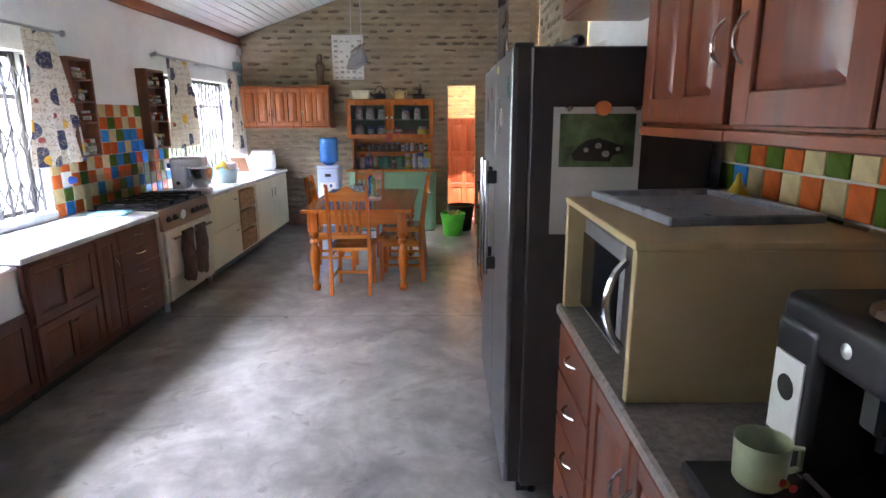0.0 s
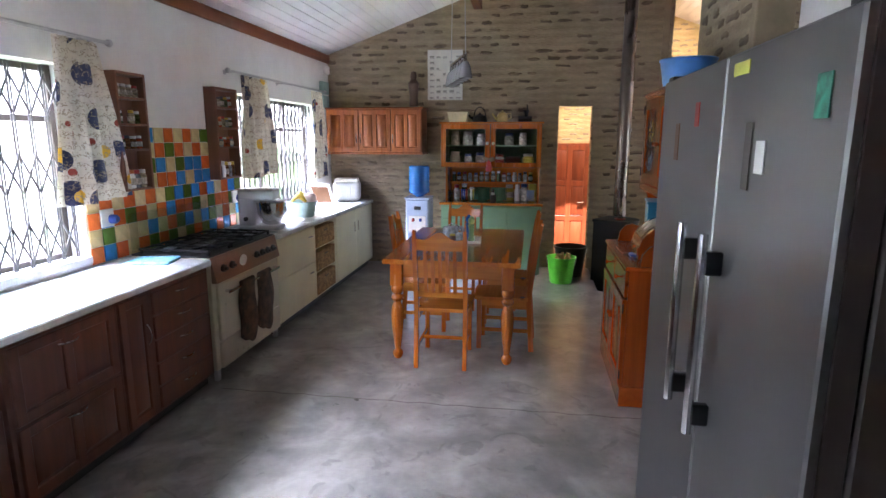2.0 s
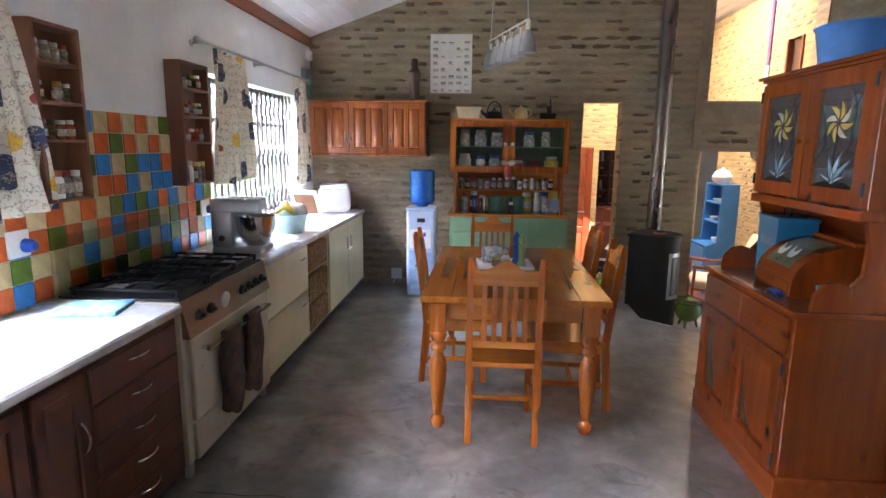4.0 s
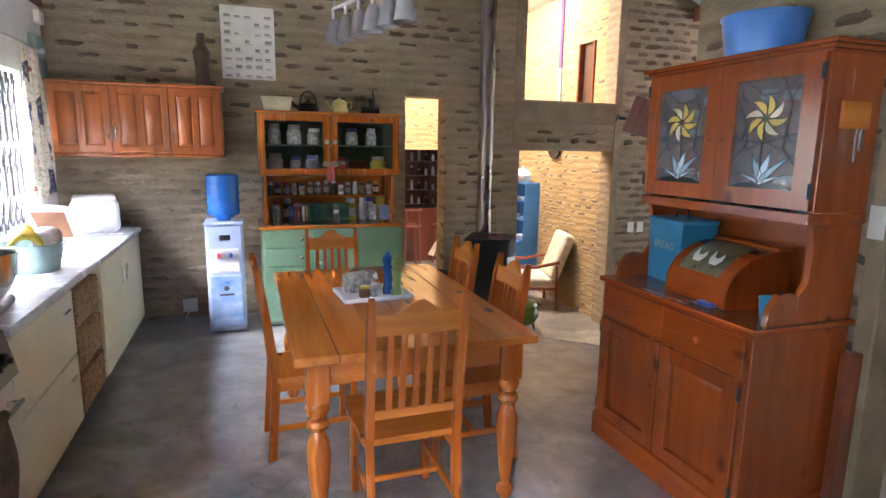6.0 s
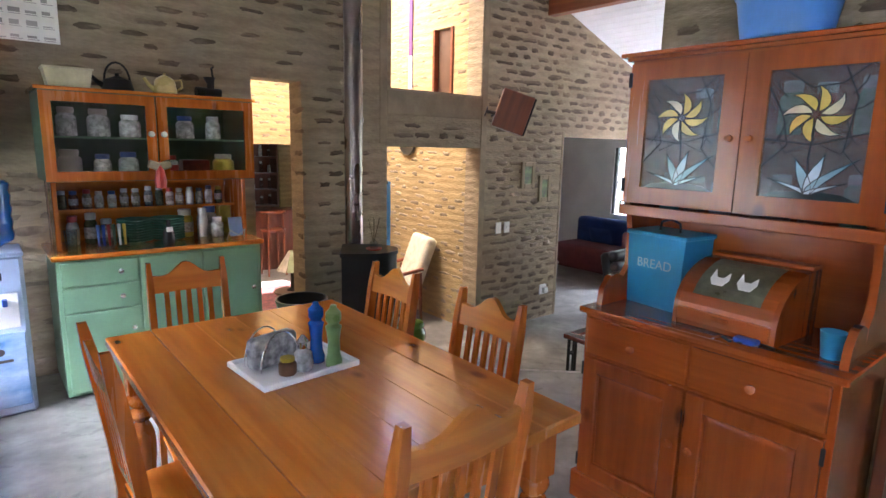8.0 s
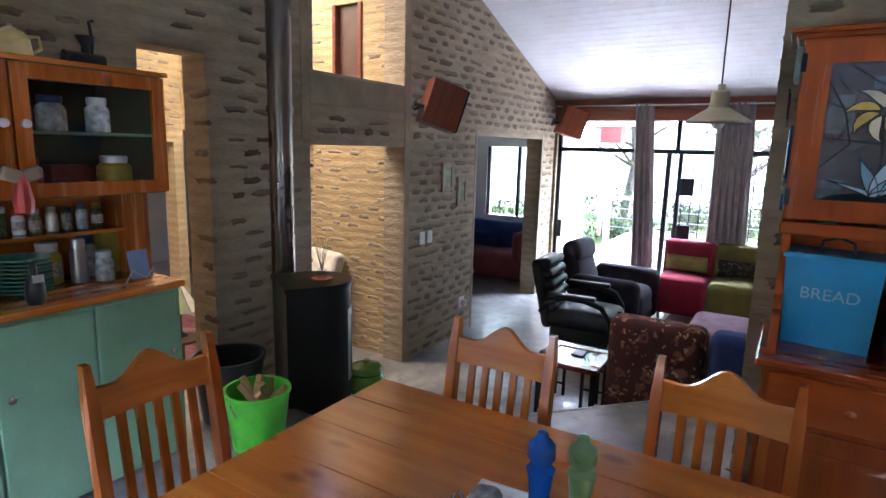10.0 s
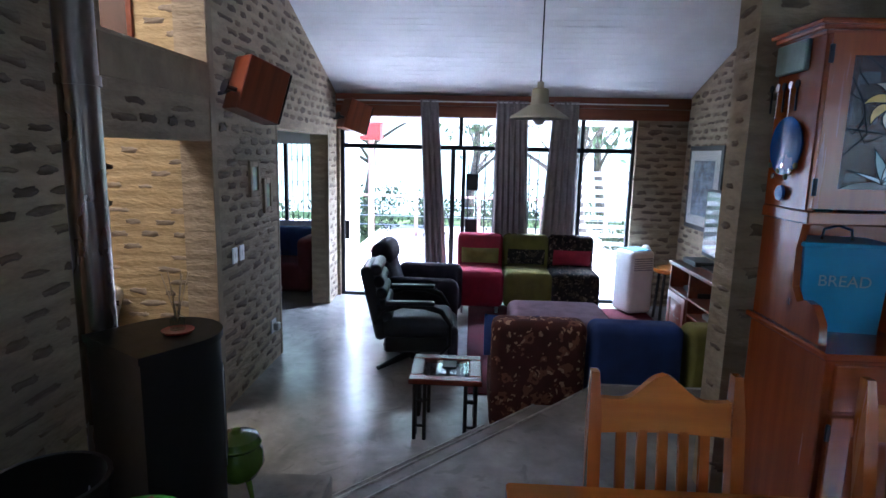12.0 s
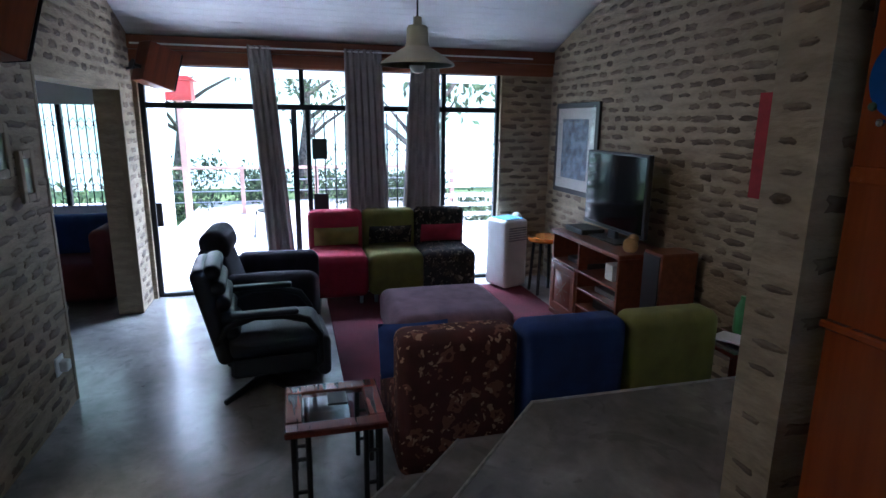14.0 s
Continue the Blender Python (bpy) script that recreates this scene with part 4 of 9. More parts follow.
def spice_rack(y0, y1, z0, z1, label):
    s = thing("spice_rack", label, "shelf", None, "spice racks")
    xa, xb = WEST + 0.002, WEST + 0.105
    g = Shape()
    g.box(xa, xb, y0, y0 + 0.02, z0, z1, 0.003).box(xa, xb, y1 - 0.02, y1, z0, z1, 0.003).box(xa, xb - 0.001, y0 + 0.02, y1 - 0.02, z1 - 0.02, z1, 0.003)
    part("frame", g, M["spice"], s)
    part("back", Shape().box(xa, xa + 0.006, y0 + 0.02, y1 - 0.02, z0, z1 - 0.02, 0), M["spice"], s)
    hs = [z0 + (z1 - z0) * k for k in (0.0, 0.34, 0.555, 0.775)]
    for z in hs:
        part("shelf", Shape().box(xa + 0.006, xb - 0.002, y0 + 0.02, y1 - 0.02, z, z + 0.014, 0.002), M["spice"], s)
    for n, z in enumerate(hs):
        y = y0 + 0.055
        kind = rnd.choice(SPICE)
        while y < y1 - 0.05:
            r, h = (0.025, 0.13) if n == 0 else (0.022, 0.086)
            if rnd.random() < (0.6 if n == 0 else 0.9):
                tint = n == 0 and rnd.random() < 0.5
                jar(pose(xa + 0.06, y, z + 0.014), r, h * rnd.uniform(0.9, 1.05), M["white"] if tint else (kind if rnd.random() < 0.45 else rnd.choice(SPICE)), rnd.choice(LIDS), band=M["label"] if rnd.random() < 0.6 else None)
            y += rnd.uniform(0.049, 0.06)


spice_rack(3.99, 4.27, 1.335, 2.08, "walnut wooden spice rack filled with jars")
spice_rack(5.11, 5.46, 1.335, 2.08, "walnut wooden spice rack with jars beside the curtain")

# appliances on the west worktops
M["mixer"] = mat("silver grey enamel", (0.42, 0.42, 0.43), 0.3, 0.35, vary=0.03)
c = thing("stand_mixer", "silver stand mixer with a steel bowl", "mixer", pose(-2.66, 5.30, 0.902, 0, 0, 8))
part("base", Shape().puff(-0.12, 0.22, -0.11, 0.11, 0.0, 0.045, 0.02), M["mixer"], c)
part("column", Shape().puff(-0.12, 0.02, -0.10, 0.10, 0.03, 0.28, 0.022), M["mixer"], c)
part("head", Shape().puff(-0.122, 0.19, -0.10, 0.10, 0.25, 0.35, 0.024), M["mixer"], c)
b = part("bowl", Shape().lathe([(0.055, 0.028), (0.085, 0.05), (0.118, 0.12), (0.127, 0.205), (0.131, 0.222), (0.121, 0.215), (0.108, 0.12), (0.07, 0.06), (0.001, 0.05)], 24, None, 0.135, 0, 0.015), M["chrome"], c, "polished steel mixing bowl")
part("knob", Shape().lathe([(0.02, 0), (0.018, 0.014), (0.001, 0.015)], 12, pose(-0.055, -0.10, 0.10, 90)), M["black"], c)
M["tub"] = mat("blue grey enamel", (0.27, 0.40, 0.38), 0.35)
c = thing("fruit_bowl", "blue grey enamel tub heaped with bananas and bags", "bowl", pose(-2.60, 6.14, 0.902))
part("tub", Shape().lathe([(0.12, 0), (0.15, 0.13), (0.16, 0.15), (0.156, 0.155), (0.14, 0.14), (0.11, 0.02), (0.001, 0.015)], 24), M["tub"], c)
M["banana"] = mat("ripe banana", (0.75, 0.52, 0.05), 0.5, vary=0.15)
for k in range(5):
    a = 0.5 + k * 0.35
    pts = [(-0.06 + 0.16 * (s / 6) * math.cos(a * 0.5) - 0.02, -0.08 + 0.03 * k + 0.02 * s / 6, 0.145 + 0.055 * math.sin(math.pi * s / 6) + 0.008 * k) for s in range(7)]
    part("banana", Shape().tube(pts, [0.006, 0.015, 0.018, 0.019, 0.018, 0.015, 0.006], 8), M["banana"], c, "ripe yellow banana")
M["bag"] = mat("crumpled clear pink bag", (0.72, 0.58, 0.56), 0.3, vary=0.2, scale=20, bump=0.01)
part("bag", Shape().puff(0.0, 0.13, -0.02, 0.11, 0.10, 0.23, 0.05), M["bag"], c, "crumpled pale plastic bag")
c = thing("bread_maker", "white rounded bread maker with a tilted lid", "bread maker", pose(-2.62, 7.62, 0.902, 0, 0, 12))
part("body", Shape().puff(-0.16, 0.17, -0.13, 0.14, 0.0, 0.26, 0.06), M["white"], c)
part("lid", Shape().puff(-0.14, 0.15, -0.11, 0.12, 0.235, 0.285, 0.024), M["white"], c)
part("panel", Shape().box(-0.05, 0.06, -0.134, -0.128, 0.08, 0.2, 0.002), M["white"], c)
c = thing("toaster", "white slanted toaster with a dark patterned side", "toaster", pose(-2.76, 7.22, 0.902, 0, 0, 20))
part("body", Shape().prism([(-0.12, 0), (0.12, 0), (0.06, 0.24), (-0.19, 0.25)], "y", -0.08, 0.1), M["white"], c)
part("side", Shape().prism([(-0.10, 0.03), (0.08, 0.03), (0.035, 0.21), (-0.16, 0.22)], "y", -0.084, -0.079), JAR[4], c, "dark patterned side panel")
M["mat_blue"] = mat("striped oven cloth", (0.25, 0.5, 0.45), 0.9, scale=25, vary=0.2, second=(0.1, 0.35, 0.7))
solid("oven_cloth", Shape().puff(-0.13, 0.13, -0.10, 0.10, 0, 0.022, 0.01), M["mat_blue"], "folded striped cloth lying on the worktop", "cloth", pose(-2.66, 3.92, 0.902, 0, 0, 12))
# wall sockets with blue plugs
M["plug"] = mat("blue plug plastic", (0.02, 0.08, 0.42), 0.4)
for y, z in ((3.90, 1.18), (5.47, 1.16)):
    s = thing("wall_socket", "white double wall socket with a blue plug", "socket", pose(WEST + 0.016, y, z), "wall sockets")
    part("plate", Shape().box(0, 0.012, -0.055, 0.055, -0.055, 0.055, 0.004), M["white"], s)
    part("plug", Shape().lathe([(0.03, 0), (0.028, 0.03), (0.018, 0.045), (0.001, 0.046)], 14, pose(0.012, 0.03, -0.01, 0, 90)), M["plug"], s, "round blue plug")
c = thing("wall_picture", "small aqua framed boards hung beside the curtain", "picture", pose(WEST + 0.004, 7.70, 2.22))
for dz in (0.0, 0.17):
    part("board", Shape().box(0, 0.05, -0.02, 0.2, -0.05 + dz - 0.12, 0.1 + dz - 0.12, 0.006), M["tub"], c)
solid("alarm_box", Shape().box(0, 0.05, -0.05, 0.05, -0.05, 0.05, 0.01), M["white"], "small white sensor box near the ceiling", "sensor", pose(WEST + 0.003, 7.9, 2.52))

# ---- kitchen: north wall ----
M["oak_z"] = timber("chestnut wood upright", (0.42, 0.112, 0.02), (0.22, 0.05, 0.01), "z", 0.3, 0.35, False)
c = thing("wall_cabinet", "red brown wooden wall cabinet with three panelled doors", "cabinet", pose(-2.88, 7.68, 1.505) @ Matrix.Diagonal((0.95, 0.94, 0.97, 1)))
part("body", Shape().box(0, 1.28, 0.0, 0.355, 0, 0.54, 0.003), M["oak_z"], c)
part("cornice", Shape().box(-0.005, 1.30, -0.03, 0.355, 0.54, 0.56, 0.006).box(-0.005, 1.30, -0.02, 0.355, -0.025, 0.0, 0.006), M["oak_z"], c)
panel_door(c, 0.01, 0.44, 0.01, 0.53, M["oak_z"], 2, 1, 0.055, (0.415, 0.17, "v"))
panel_door(c, 0.445, 0.87, 0.01, 0.53, M["oak_z"], 2, 1, 0.055, (0.47, 0.17, "v"))
panel_door(c, 0.875, 1.27, 0.01, 0.53, M["oak_z"], 2, 1, 0.055, (0.90, 0.17, "v"))

M["bottle"] = mat("blue water bottle plastic", (0.03, 0.24, 0.80), 0.08, vary=0.05)
b = M["bottle"].node_tree.nodes["Principled BSDF"]
b.inputs["Transmission Weight"].default_value = 0.45
M["cooler"] = mat("pale grey cooler plastic", (0.40, 0.49, 0.66), 0.35, vary=0.03)
c = thing("water_cooler", "pale grey water cooler with an upturned blue bottle", "water cooler", pose(-1.83, 7.43, LEVEL) @ Matrix.Diagonal((1, 1, 0.925, 1)))
part("body", Shape().box(0, 0.29, 0.02, 0.32, 0.0, 0.98, 0.02), M["cooler"], c)
part("front_panel", Shape().box(0.025, 0.265, 0.008, 0.03, 0.06, 0.52, 0.006), mat("blue waved cooler panel", (0.42, 0.55, 0.72), 0.3, scale=5, second=(0.10, 0.24, 0.50), mix=0.7, stretch=(1, 1, 2)), c, "blue waved front panel")
part("niche", Shape().box(0.04, 0.25, 0.012, 0.025, 0.55, 0.76, 0.004), M["white"], c)
part("display", Shape().box(0.11, 0.19, 0.006, 0.02, 0.84, 0.885, 0.003), M["black"], c, "small dark display")
for x, mm in ((0.10, JAR[0]), (0.19, M["plug"])):
    part("tap", Shape().box(x - 0.012, x + 0.012, -0.03, 0.02, 0.69, 0.73, 0.004), mm, c)
part("collar", Shape().box(-0.005, 0.295, 0.0, 0.325, 0.975, 1.0, 0.01), M["cooler"], c)
part("emblem", Shape().lathe([(0.022, 0), (0.001, 0.001)], 12, pose(0.145, 0.007, 0.41, 90)).box(0.09, 0.20, 0.0065, 0.009, 0.345, 0.362, 0), M["fridge_side"], c, "dark printed emblem")
prof = [(0.05, 0), (0.06, 0.02), (0.125, 0.06), (0.13, 0.08)]
for k in range(4):
    z = 0.10 + 0.075 * k
    prof += [(0.13, z), (0.124, z + 0.03), (0.13, z + 0.06)]
prof += [(0.128, 0.40), (0.11, 0.415), (0.001, 0.417)]
part("bottle", Shape().lathe(prof, 24, None, 0.145, 0.165, 0.995), M["bottle"], c, "translucent blue water bottle")
s = thing("wall_socket", "white wall socket with cable near the floor", "socket", pose(-2.02, NORTH - 0.012, 0.16), "wall sockets")
part("plate", Shape().box(-0.06, 0.06, 0, 0.012, -0.06, 0.06, 0.004), M["white"], s)
part("cable", Shape().tube([(0, -0.01, -0.03), (-0.05, -0.05, -0.13), (-0.15, -0.06, -0.152), (0.0, -0.12, -0.152), (0.15, -0.1, -0.152)], 0.005, 6), M["white"], s)

# green and pine hutch
M["jarglass"] = mat("pale storage jar", (0.60, 0.62, 0.60), 0.12, vary=0.2, scale=30, second=(0.30, 0.31, 0.29))
HX, HY, HW = -1.395, 7.48, 1.19
c = thing("kitchen_hutch", "pale green and pine hutch with glass doors and open shelf", "hutch", pose(HX, HY, 0))
part("base", Shape().box(0, HW, 0.002, 0.55, 0.07, 0.895, 0.004), M["green"], c)
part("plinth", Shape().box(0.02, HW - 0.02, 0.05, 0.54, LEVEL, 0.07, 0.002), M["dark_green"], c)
part("top", Shape().box(-0.02, HW + 0.02, -0.025, 0.56, 0.895, 0.925, 0.008), M["pine_x"], c, "varnished pine top board")
for z0, z1 in ((0.74, 0.88), (0.585, 0.73)):
    slab_front(c, 0.02, 0.42, z0, z1, M["green"], knob=(0.32, (z0 + z1) / 2, "chrome"))
slab_front(c, 0.02, 0.42, 0.09, 0.575, M["green"], name="door", knob=(0.37, 0.45, "chrome"))
slab_front(c, 0.43, 0.79, 0.09, 0.88, M["green"], name="door", knob=(0.47, 0.6, "chrome"))
slab_front(c, 0.80, 1.16, 0.09, 0.88, M["green"], name="door", knob=(1.12, 0.6, "chrome"))
for x in (0.03, HW - 0.055):
    part("upright", Shape().box(x, x + 0.025, 0.16, 0.55, 0.925, 1.335, 0.003), M["pine_z"], c)
part("back", Shape().box(0.03, HW - 0.03, 0.53, 0.55, 0.925, 1.335, 0), M["pine_x"], c)
part("shelf", Shape().box(0.055, HW - 0.055, 0.32, 0.53, 1.135, 1.152, 0.002), M["pine_x"], c)
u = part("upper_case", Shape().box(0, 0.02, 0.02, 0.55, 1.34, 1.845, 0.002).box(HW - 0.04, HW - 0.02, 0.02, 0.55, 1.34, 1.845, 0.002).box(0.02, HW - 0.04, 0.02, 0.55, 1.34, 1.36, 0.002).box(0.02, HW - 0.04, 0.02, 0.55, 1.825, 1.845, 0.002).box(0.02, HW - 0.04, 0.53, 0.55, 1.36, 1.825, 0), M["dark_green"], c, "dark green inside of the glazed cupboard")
part("cornice", Shape().box(-0.02, HW, -0.01, 0.55, 1.845, 1.865, 0.006), M["pine_x"], c)
part("inner_shelf", Shape().box(0.02, HW - 0.04, 0.05, 0.53, 1.585, 1.597, 0.001), M["green"], c)
for x0, x1 in ((0.0, 0.575), (0.585, HW - 0.02)):
    s = 0.055
    g = Shape().ring(x0, x1, 0.0, 0.022, 1.345, 1.84, s)
    d = part("glass_door", g, M["pine_z"], c)
    part("pane", Shape().box(x0 + s, x1 - s, 0.010, 0.013, 1.345 + s, 1.84 - s, 0), M["glass"], d)
    kx = x1 - 0.03 if x0 == 0 else x0 + 0.03
    part("knob", Shape().lathe([(0.008, 0), (0.018, 0.014), (0.016, 0.026), (0.001, 0.03)], 12, pose(kx, 0, 1.62, 90)), M["white"], d)
# what stands in and on the hutch
rnd = random.Random(11)
for z, h in ((1.597, 0.15), (1.36, 0.15)):
    x = 0.14
    while x < HW - 0.14:
        r = rnd.uniform(0.045, 0.065)
        if abs(x - 0.58) > 0.07 and not (z < 1.5 and x > 0.6):
            jar(pose(HX + x, HY + rnd.uniform(0.15, 0.25), z), r, h * rnd.uniform(0.8, 1.15), rnd.choice([M["jarglass"], M["jarglass"], JAR[5], JAR[0], JAR[3]]) if z < 1.5 else M["jarglass"], rnd.choice([M["steel"], JAR[5], JAR[6]]), "glass storage jar inside the glazed cupboard", "storage jars", "storage_jar")
        x += rnd.uniform(0.14, 0.18)
x = 0.1
while x < HW - 0.1:
    jar(pose(HX + x, HY + 0.42, 1.152), 0.026, rnd.uniform(0.10, 0.13), rnd.choice(SPICE + [M["white"], M["jarglass"], M["steel"], M["jarglass"]]), rnd.choice(LIDS), "small labelled jar or tin on the hutch shelf", "shelf tins", "tin", band=M["label"] if rnd.random() < 0.65 else None)
    x += rnd.uniform(0.062, 0.078)
x = 0.14
while x < HW - 0.12:
    if x < 0.40:
        jar(pose(HX + x, HY + rnd.uniform(0.33, 0.42), 0.925), rnd.uniform(0.032, 0.045), rnd.uniform(0.13, 0.2), rnd.choice(SPICE + [JAR[3], M["jarglass"], M["steel"], M["jarglass"]]), rnd.choice(LIDS), "jar or canister standing on the hutch top", "canisters", "canister", band=M["label"] if rnd.random() < 0.5 else None)
    x += rnd.uniform(0.08, 0.1)
# tins and boxes at the hutch's open end
M["yellow_tin"] = mat("yellow printed tin", (0.52, 0.44, 0.05), 0.3, scale=18, vary=0.12, second=(0.40, 0.30, 0.04))
jar(pose(HX + 0.80, HY + 0.36, 0.926), 0.055, 0.19, M["yellow_tin"], LIDS[2], "yellow printed tin on the hutch top", "canisters", "canister", band=M["label"])
jar(pose(HX + 0.90, HY + 0.30, 0.926), 0.036, 0.20, M["steel"], M["steel"], "tall steel canister on the hutch top", "canisters", "canister")
jar(pose(HX + 0.98, HY + 0.40, 0.926), 0.05, 0.20, M["jarglass"], LIDS[6 + 1], "glass jar with a blue lid on the hutch", "canisters", "canister")
jar(pose(HX + 0.985, HY + 0.25, 0.926), 0.042, 0.14, M["jarglass"], M["steel"], "squat glass jar on the hutch top", "canisters", "canister")
solid("cereal_box", Shape().box(-0.045, 0.045, -0.025, 0.025, 0, 0.20, 0.003), M["yellow_tin"], "yellow cardboard box standing on the hutch", "box", pose(HX + 1.08, HY + 0.40, 0.926, 0, 0, 12))
jar(pose(HX + 0.68, HY + 0.18, 1.36), 0.055, 0.13, LIDS[2], LIDS[4], "white storage tin with a red mark", "storage jars", "storage_jar", band=JAR[0])
solid("tea_box", Shape().box(-0.085, 0.085, -0.05, 0.05, 0, 0.10, 0.004), mat("dark red printed tin", (0.15, 0.025, 0.02), 0.35, vary=0.2, scale=25), "dark red tin box behind the hutch glass", "tin", pose(HX + 0.84, HY + 0.2, 1.361))
jar(pose(HX + 1.02, HY + 0.17, 1.36), 0.07, 0.14, M["yellow_tin"], M["steel"], "yellow green storage tin behind the glass", "storage jars", "storage_jar")
M["plate"] = mat("mint green glaze", (0.16, 0.42, 0.30), 0.25)
for x in (0.47, 0.67):
    for k in range(9):
        solid("plate", Shape().lathe([(0.05, 0), (0.055, 0.004), (0.105, 0.014), (0.105, 0.018), (0.05, 0.008), (0.001, 0.006)], 20), M["plate"], "mint green plate in a stack on the hutch", "plate", pose(HX + x, HY + 0.28, 0.926 + 0.017 * k), "stacked plates")
c = thing("glass_tumbler", "clear drinking glass on the hutch top", "glass", pose(HX + 0.10, HY + 0.12, 0.926))
part("cup", Shape().lathe([(0.028, 0), (0.036, 0.13), (0.033, 0.128), (0.026, 0.01), (0.001, 0.008)], 16), M["smoke"], c)
c = thing("cutlery_caddy", "clear caddy of coloured cutlery on the hutch", "caddy", pose(HX + 0.31, HY + 0.10, 0.926))
part("tray", Shape().box(-0.085, 0.085, -0.03, 0.03, 0, 0.07, 0.004), M["smoke"], c)
for k, mm in enumerate((JAR[6], M["plug"], JAR[0], JAR[2], M["white"], JAR[3])):
    part("handle", Shape().tube([(-0.07 + 0.028 * k, 0, 0.02), (-0.072 + 0.028 * k, 0.004, 0.15)], [0.006, 0.011], 8), mm, c)
c = thing("sauce_bottle", "small dark bottle with a tag on the hutch", "bottle", pose(HX + 0.62, HY + 0.06, 0.926))
part("body", Shape().lathe([(0.03, 0), (0.036, 0.02), (0.034, 0.08), (0.012, 0.12), (0.012, 0.16), (0.001, 0.162)], 14), M["black"], c)
part("tag", Shape().box(-0.02, 0.02, -0.036, -0.034, 0.09, 0.12, 0.001), M["white"], c)
c = thing("photo_card", "small blue card on a wire stand on the hutch", "card", pose(HX + 1.06, HY + 0.08, 0.926, -12))
part("card", Shape().box(-0.045, 0.045, -0.003, 0.003, 0.02, 0.15, 0.001), mat("pale blue card", (0.25, 0.35, 0.6), 0.6), c)
part("stand", Shape().tube([(-0.06, 0.03, 0.002), (-0.05, -0.03, 0.06), (0, -0.04, 0.02), (0.05, -0.03, 0.06), (0.06, 0.03, 0.002)], 0.004, 6), M["steel"], c)
M["enamel_cream"] = mat("cream enamel ware", (0.66, 0.60, 0.40), 0.3)
c = thing("enamel_tin", "cream enamel bread tin on top of the hutch", "tin", pose(HX + 0.17, HY + 0.25, 1.866))
part("tub", Shape().prism([(-0.10, 0), (0.10, 0), (0.12, 0.11), (-0.12, 0.11)], "y", -0.08, 0.08), M["enamel_cream"], c)
part("rim", Shape().box(-0.127, 0.127, -0.087, 0.087, 0.11, 0.122, 0.005), M["enamel_cream"], c)
c = thing("kettle", "blackened stove kettle with a hoop handle", "kettle", pose(HX + 0.43, HY + 0.25, 1.866))
part("body", Shape().lathe([(0.08, 0), (0.09, 0.02), (0.075, 0.075), (0.03, 0.09), (0.012, 0.10), (0.012, 0.115), (0.001, 0.118)], 18), M["iron"], c)
part("handle", Shape().tube([(0.07 * math.cos(a), 0, 0.07 + 0.11 * math.sin(a)) for a in [math.pi * k / 10 for k in range(11)]], 0.006, 8), M["iron"], c)
part("spout", Shape().tube([(-0.06, 0, 0.03), (-0.11, 0, 0.06), (-0.135, 0, 0.09)], [0.02, 0.014, 0.01], 8), M["iron"], c)
c = thing("teapot", "pale yellow enamel teapot on the hutch", "teapot", pose(HX + 0.70, HY + 0.25, 1.866))
M["yellow_enamel"] = mat("pale yellow enamel", (0.70, 0.55, 0.22), 0.28)
part("body", Shape().lathe([(0.06, 0), (0.072, 0.02), (0.062, 0.09), (0.045, 0.11), (0.02, 0.125), (0.008, 0.13), (0.009, 0.14), (0.001, 0.142)], 18), M["yellow_enamel"], c)
part("spout", Shape().tube([(-0.055, 0, 0.03), (-0.09, 0, 0.06), (-0.12, 0, 0.105)], [0.018, 0.012, 0.009], 8), M["yellow_enamel"], c)
part("handle", Shape().tube([(0.05, 0, 0.10), (0.10, 0, 0.105), (0.105, 0, 0.06), (0.06, 0, 0.03)], 0.007, 8), M["yellow_enamel"], c)
c = thing("hand_mincer", "old black iron mincer on the hutch", "mincer", pose(HX + 0.98, HY + 0.25, 1.866))
part("body", Shape().tube([(-0.09, 0, 0.04), (0.07, 0, 0.04)], [0.035, 0.03], 12).lathe([(0.02, 0), (0.018, 0.05), (0.04, 0.09), (0.001, 0.085)], 12, None, 0.0, 0, 0.05), M["iron"], c)
part("crank", Shape().tube([(0.02, 0, 0.04), (0.02, -0.02, 0.12), (0.01, -0.02, 0.20), (0.01, -0.05, 0.2)], 0.007, 8), M["iron"], c)
c = thing("dried_bouquet", "small straw bow hanging from a cupboard knob", "ornament", pose(HX + 0.57, HY - 0.045, 1.42))
part("bow", Shape().puff(-0.07, 0.0, -0.015, 0.01, -0.02, 0.03, 0.012, m=pose(0, 0, 0, 0, 20)).puff(0.0, 0.07, -0.015, 0.01, -0.02, 0.03, 0.012, m=pose(0, 0, 0, 0, -20)), M["plaster"], c)
part("tassel", Shape().lathe([(0.004, 0.04), (0.02, 0), (0.035, -0.08), (0.03, -0.12), (0.001, -0.125)], 10), JAR[0], c, "dark red tassel")
c = thing("wall_calendar", "white printed wall calendar with small sketches", "calendar", pose(-1.65, NORTH - 0.022, 2.15))
M["paper"] = mat("off white paper", (0.68, 0.66, 0.62), 0.8, vary=0.05)
part("sheet", Shape().box(0, 0.44, 0, 0.01, 0, 0.60, 0.002), M["paper"], c)
rnd = random.Random(3)
g = Shape()
for i in range(5):
    for j in range(8):
        x, z = 0.03 + 0.082 * i, 0.02 + 0.07 * j
        if rnd.random() < 0.85:
            w, h = rnd.uniform(0.03, 0.06), rnd.uniform(0.006, 0.03)
            g.box(x, x + w, -0.0015, 0.0, z, z + h, 0)
            g.box(x, x + 0.06, -0.0015, 0.0, z - 0.010, z - 0.006, 0)
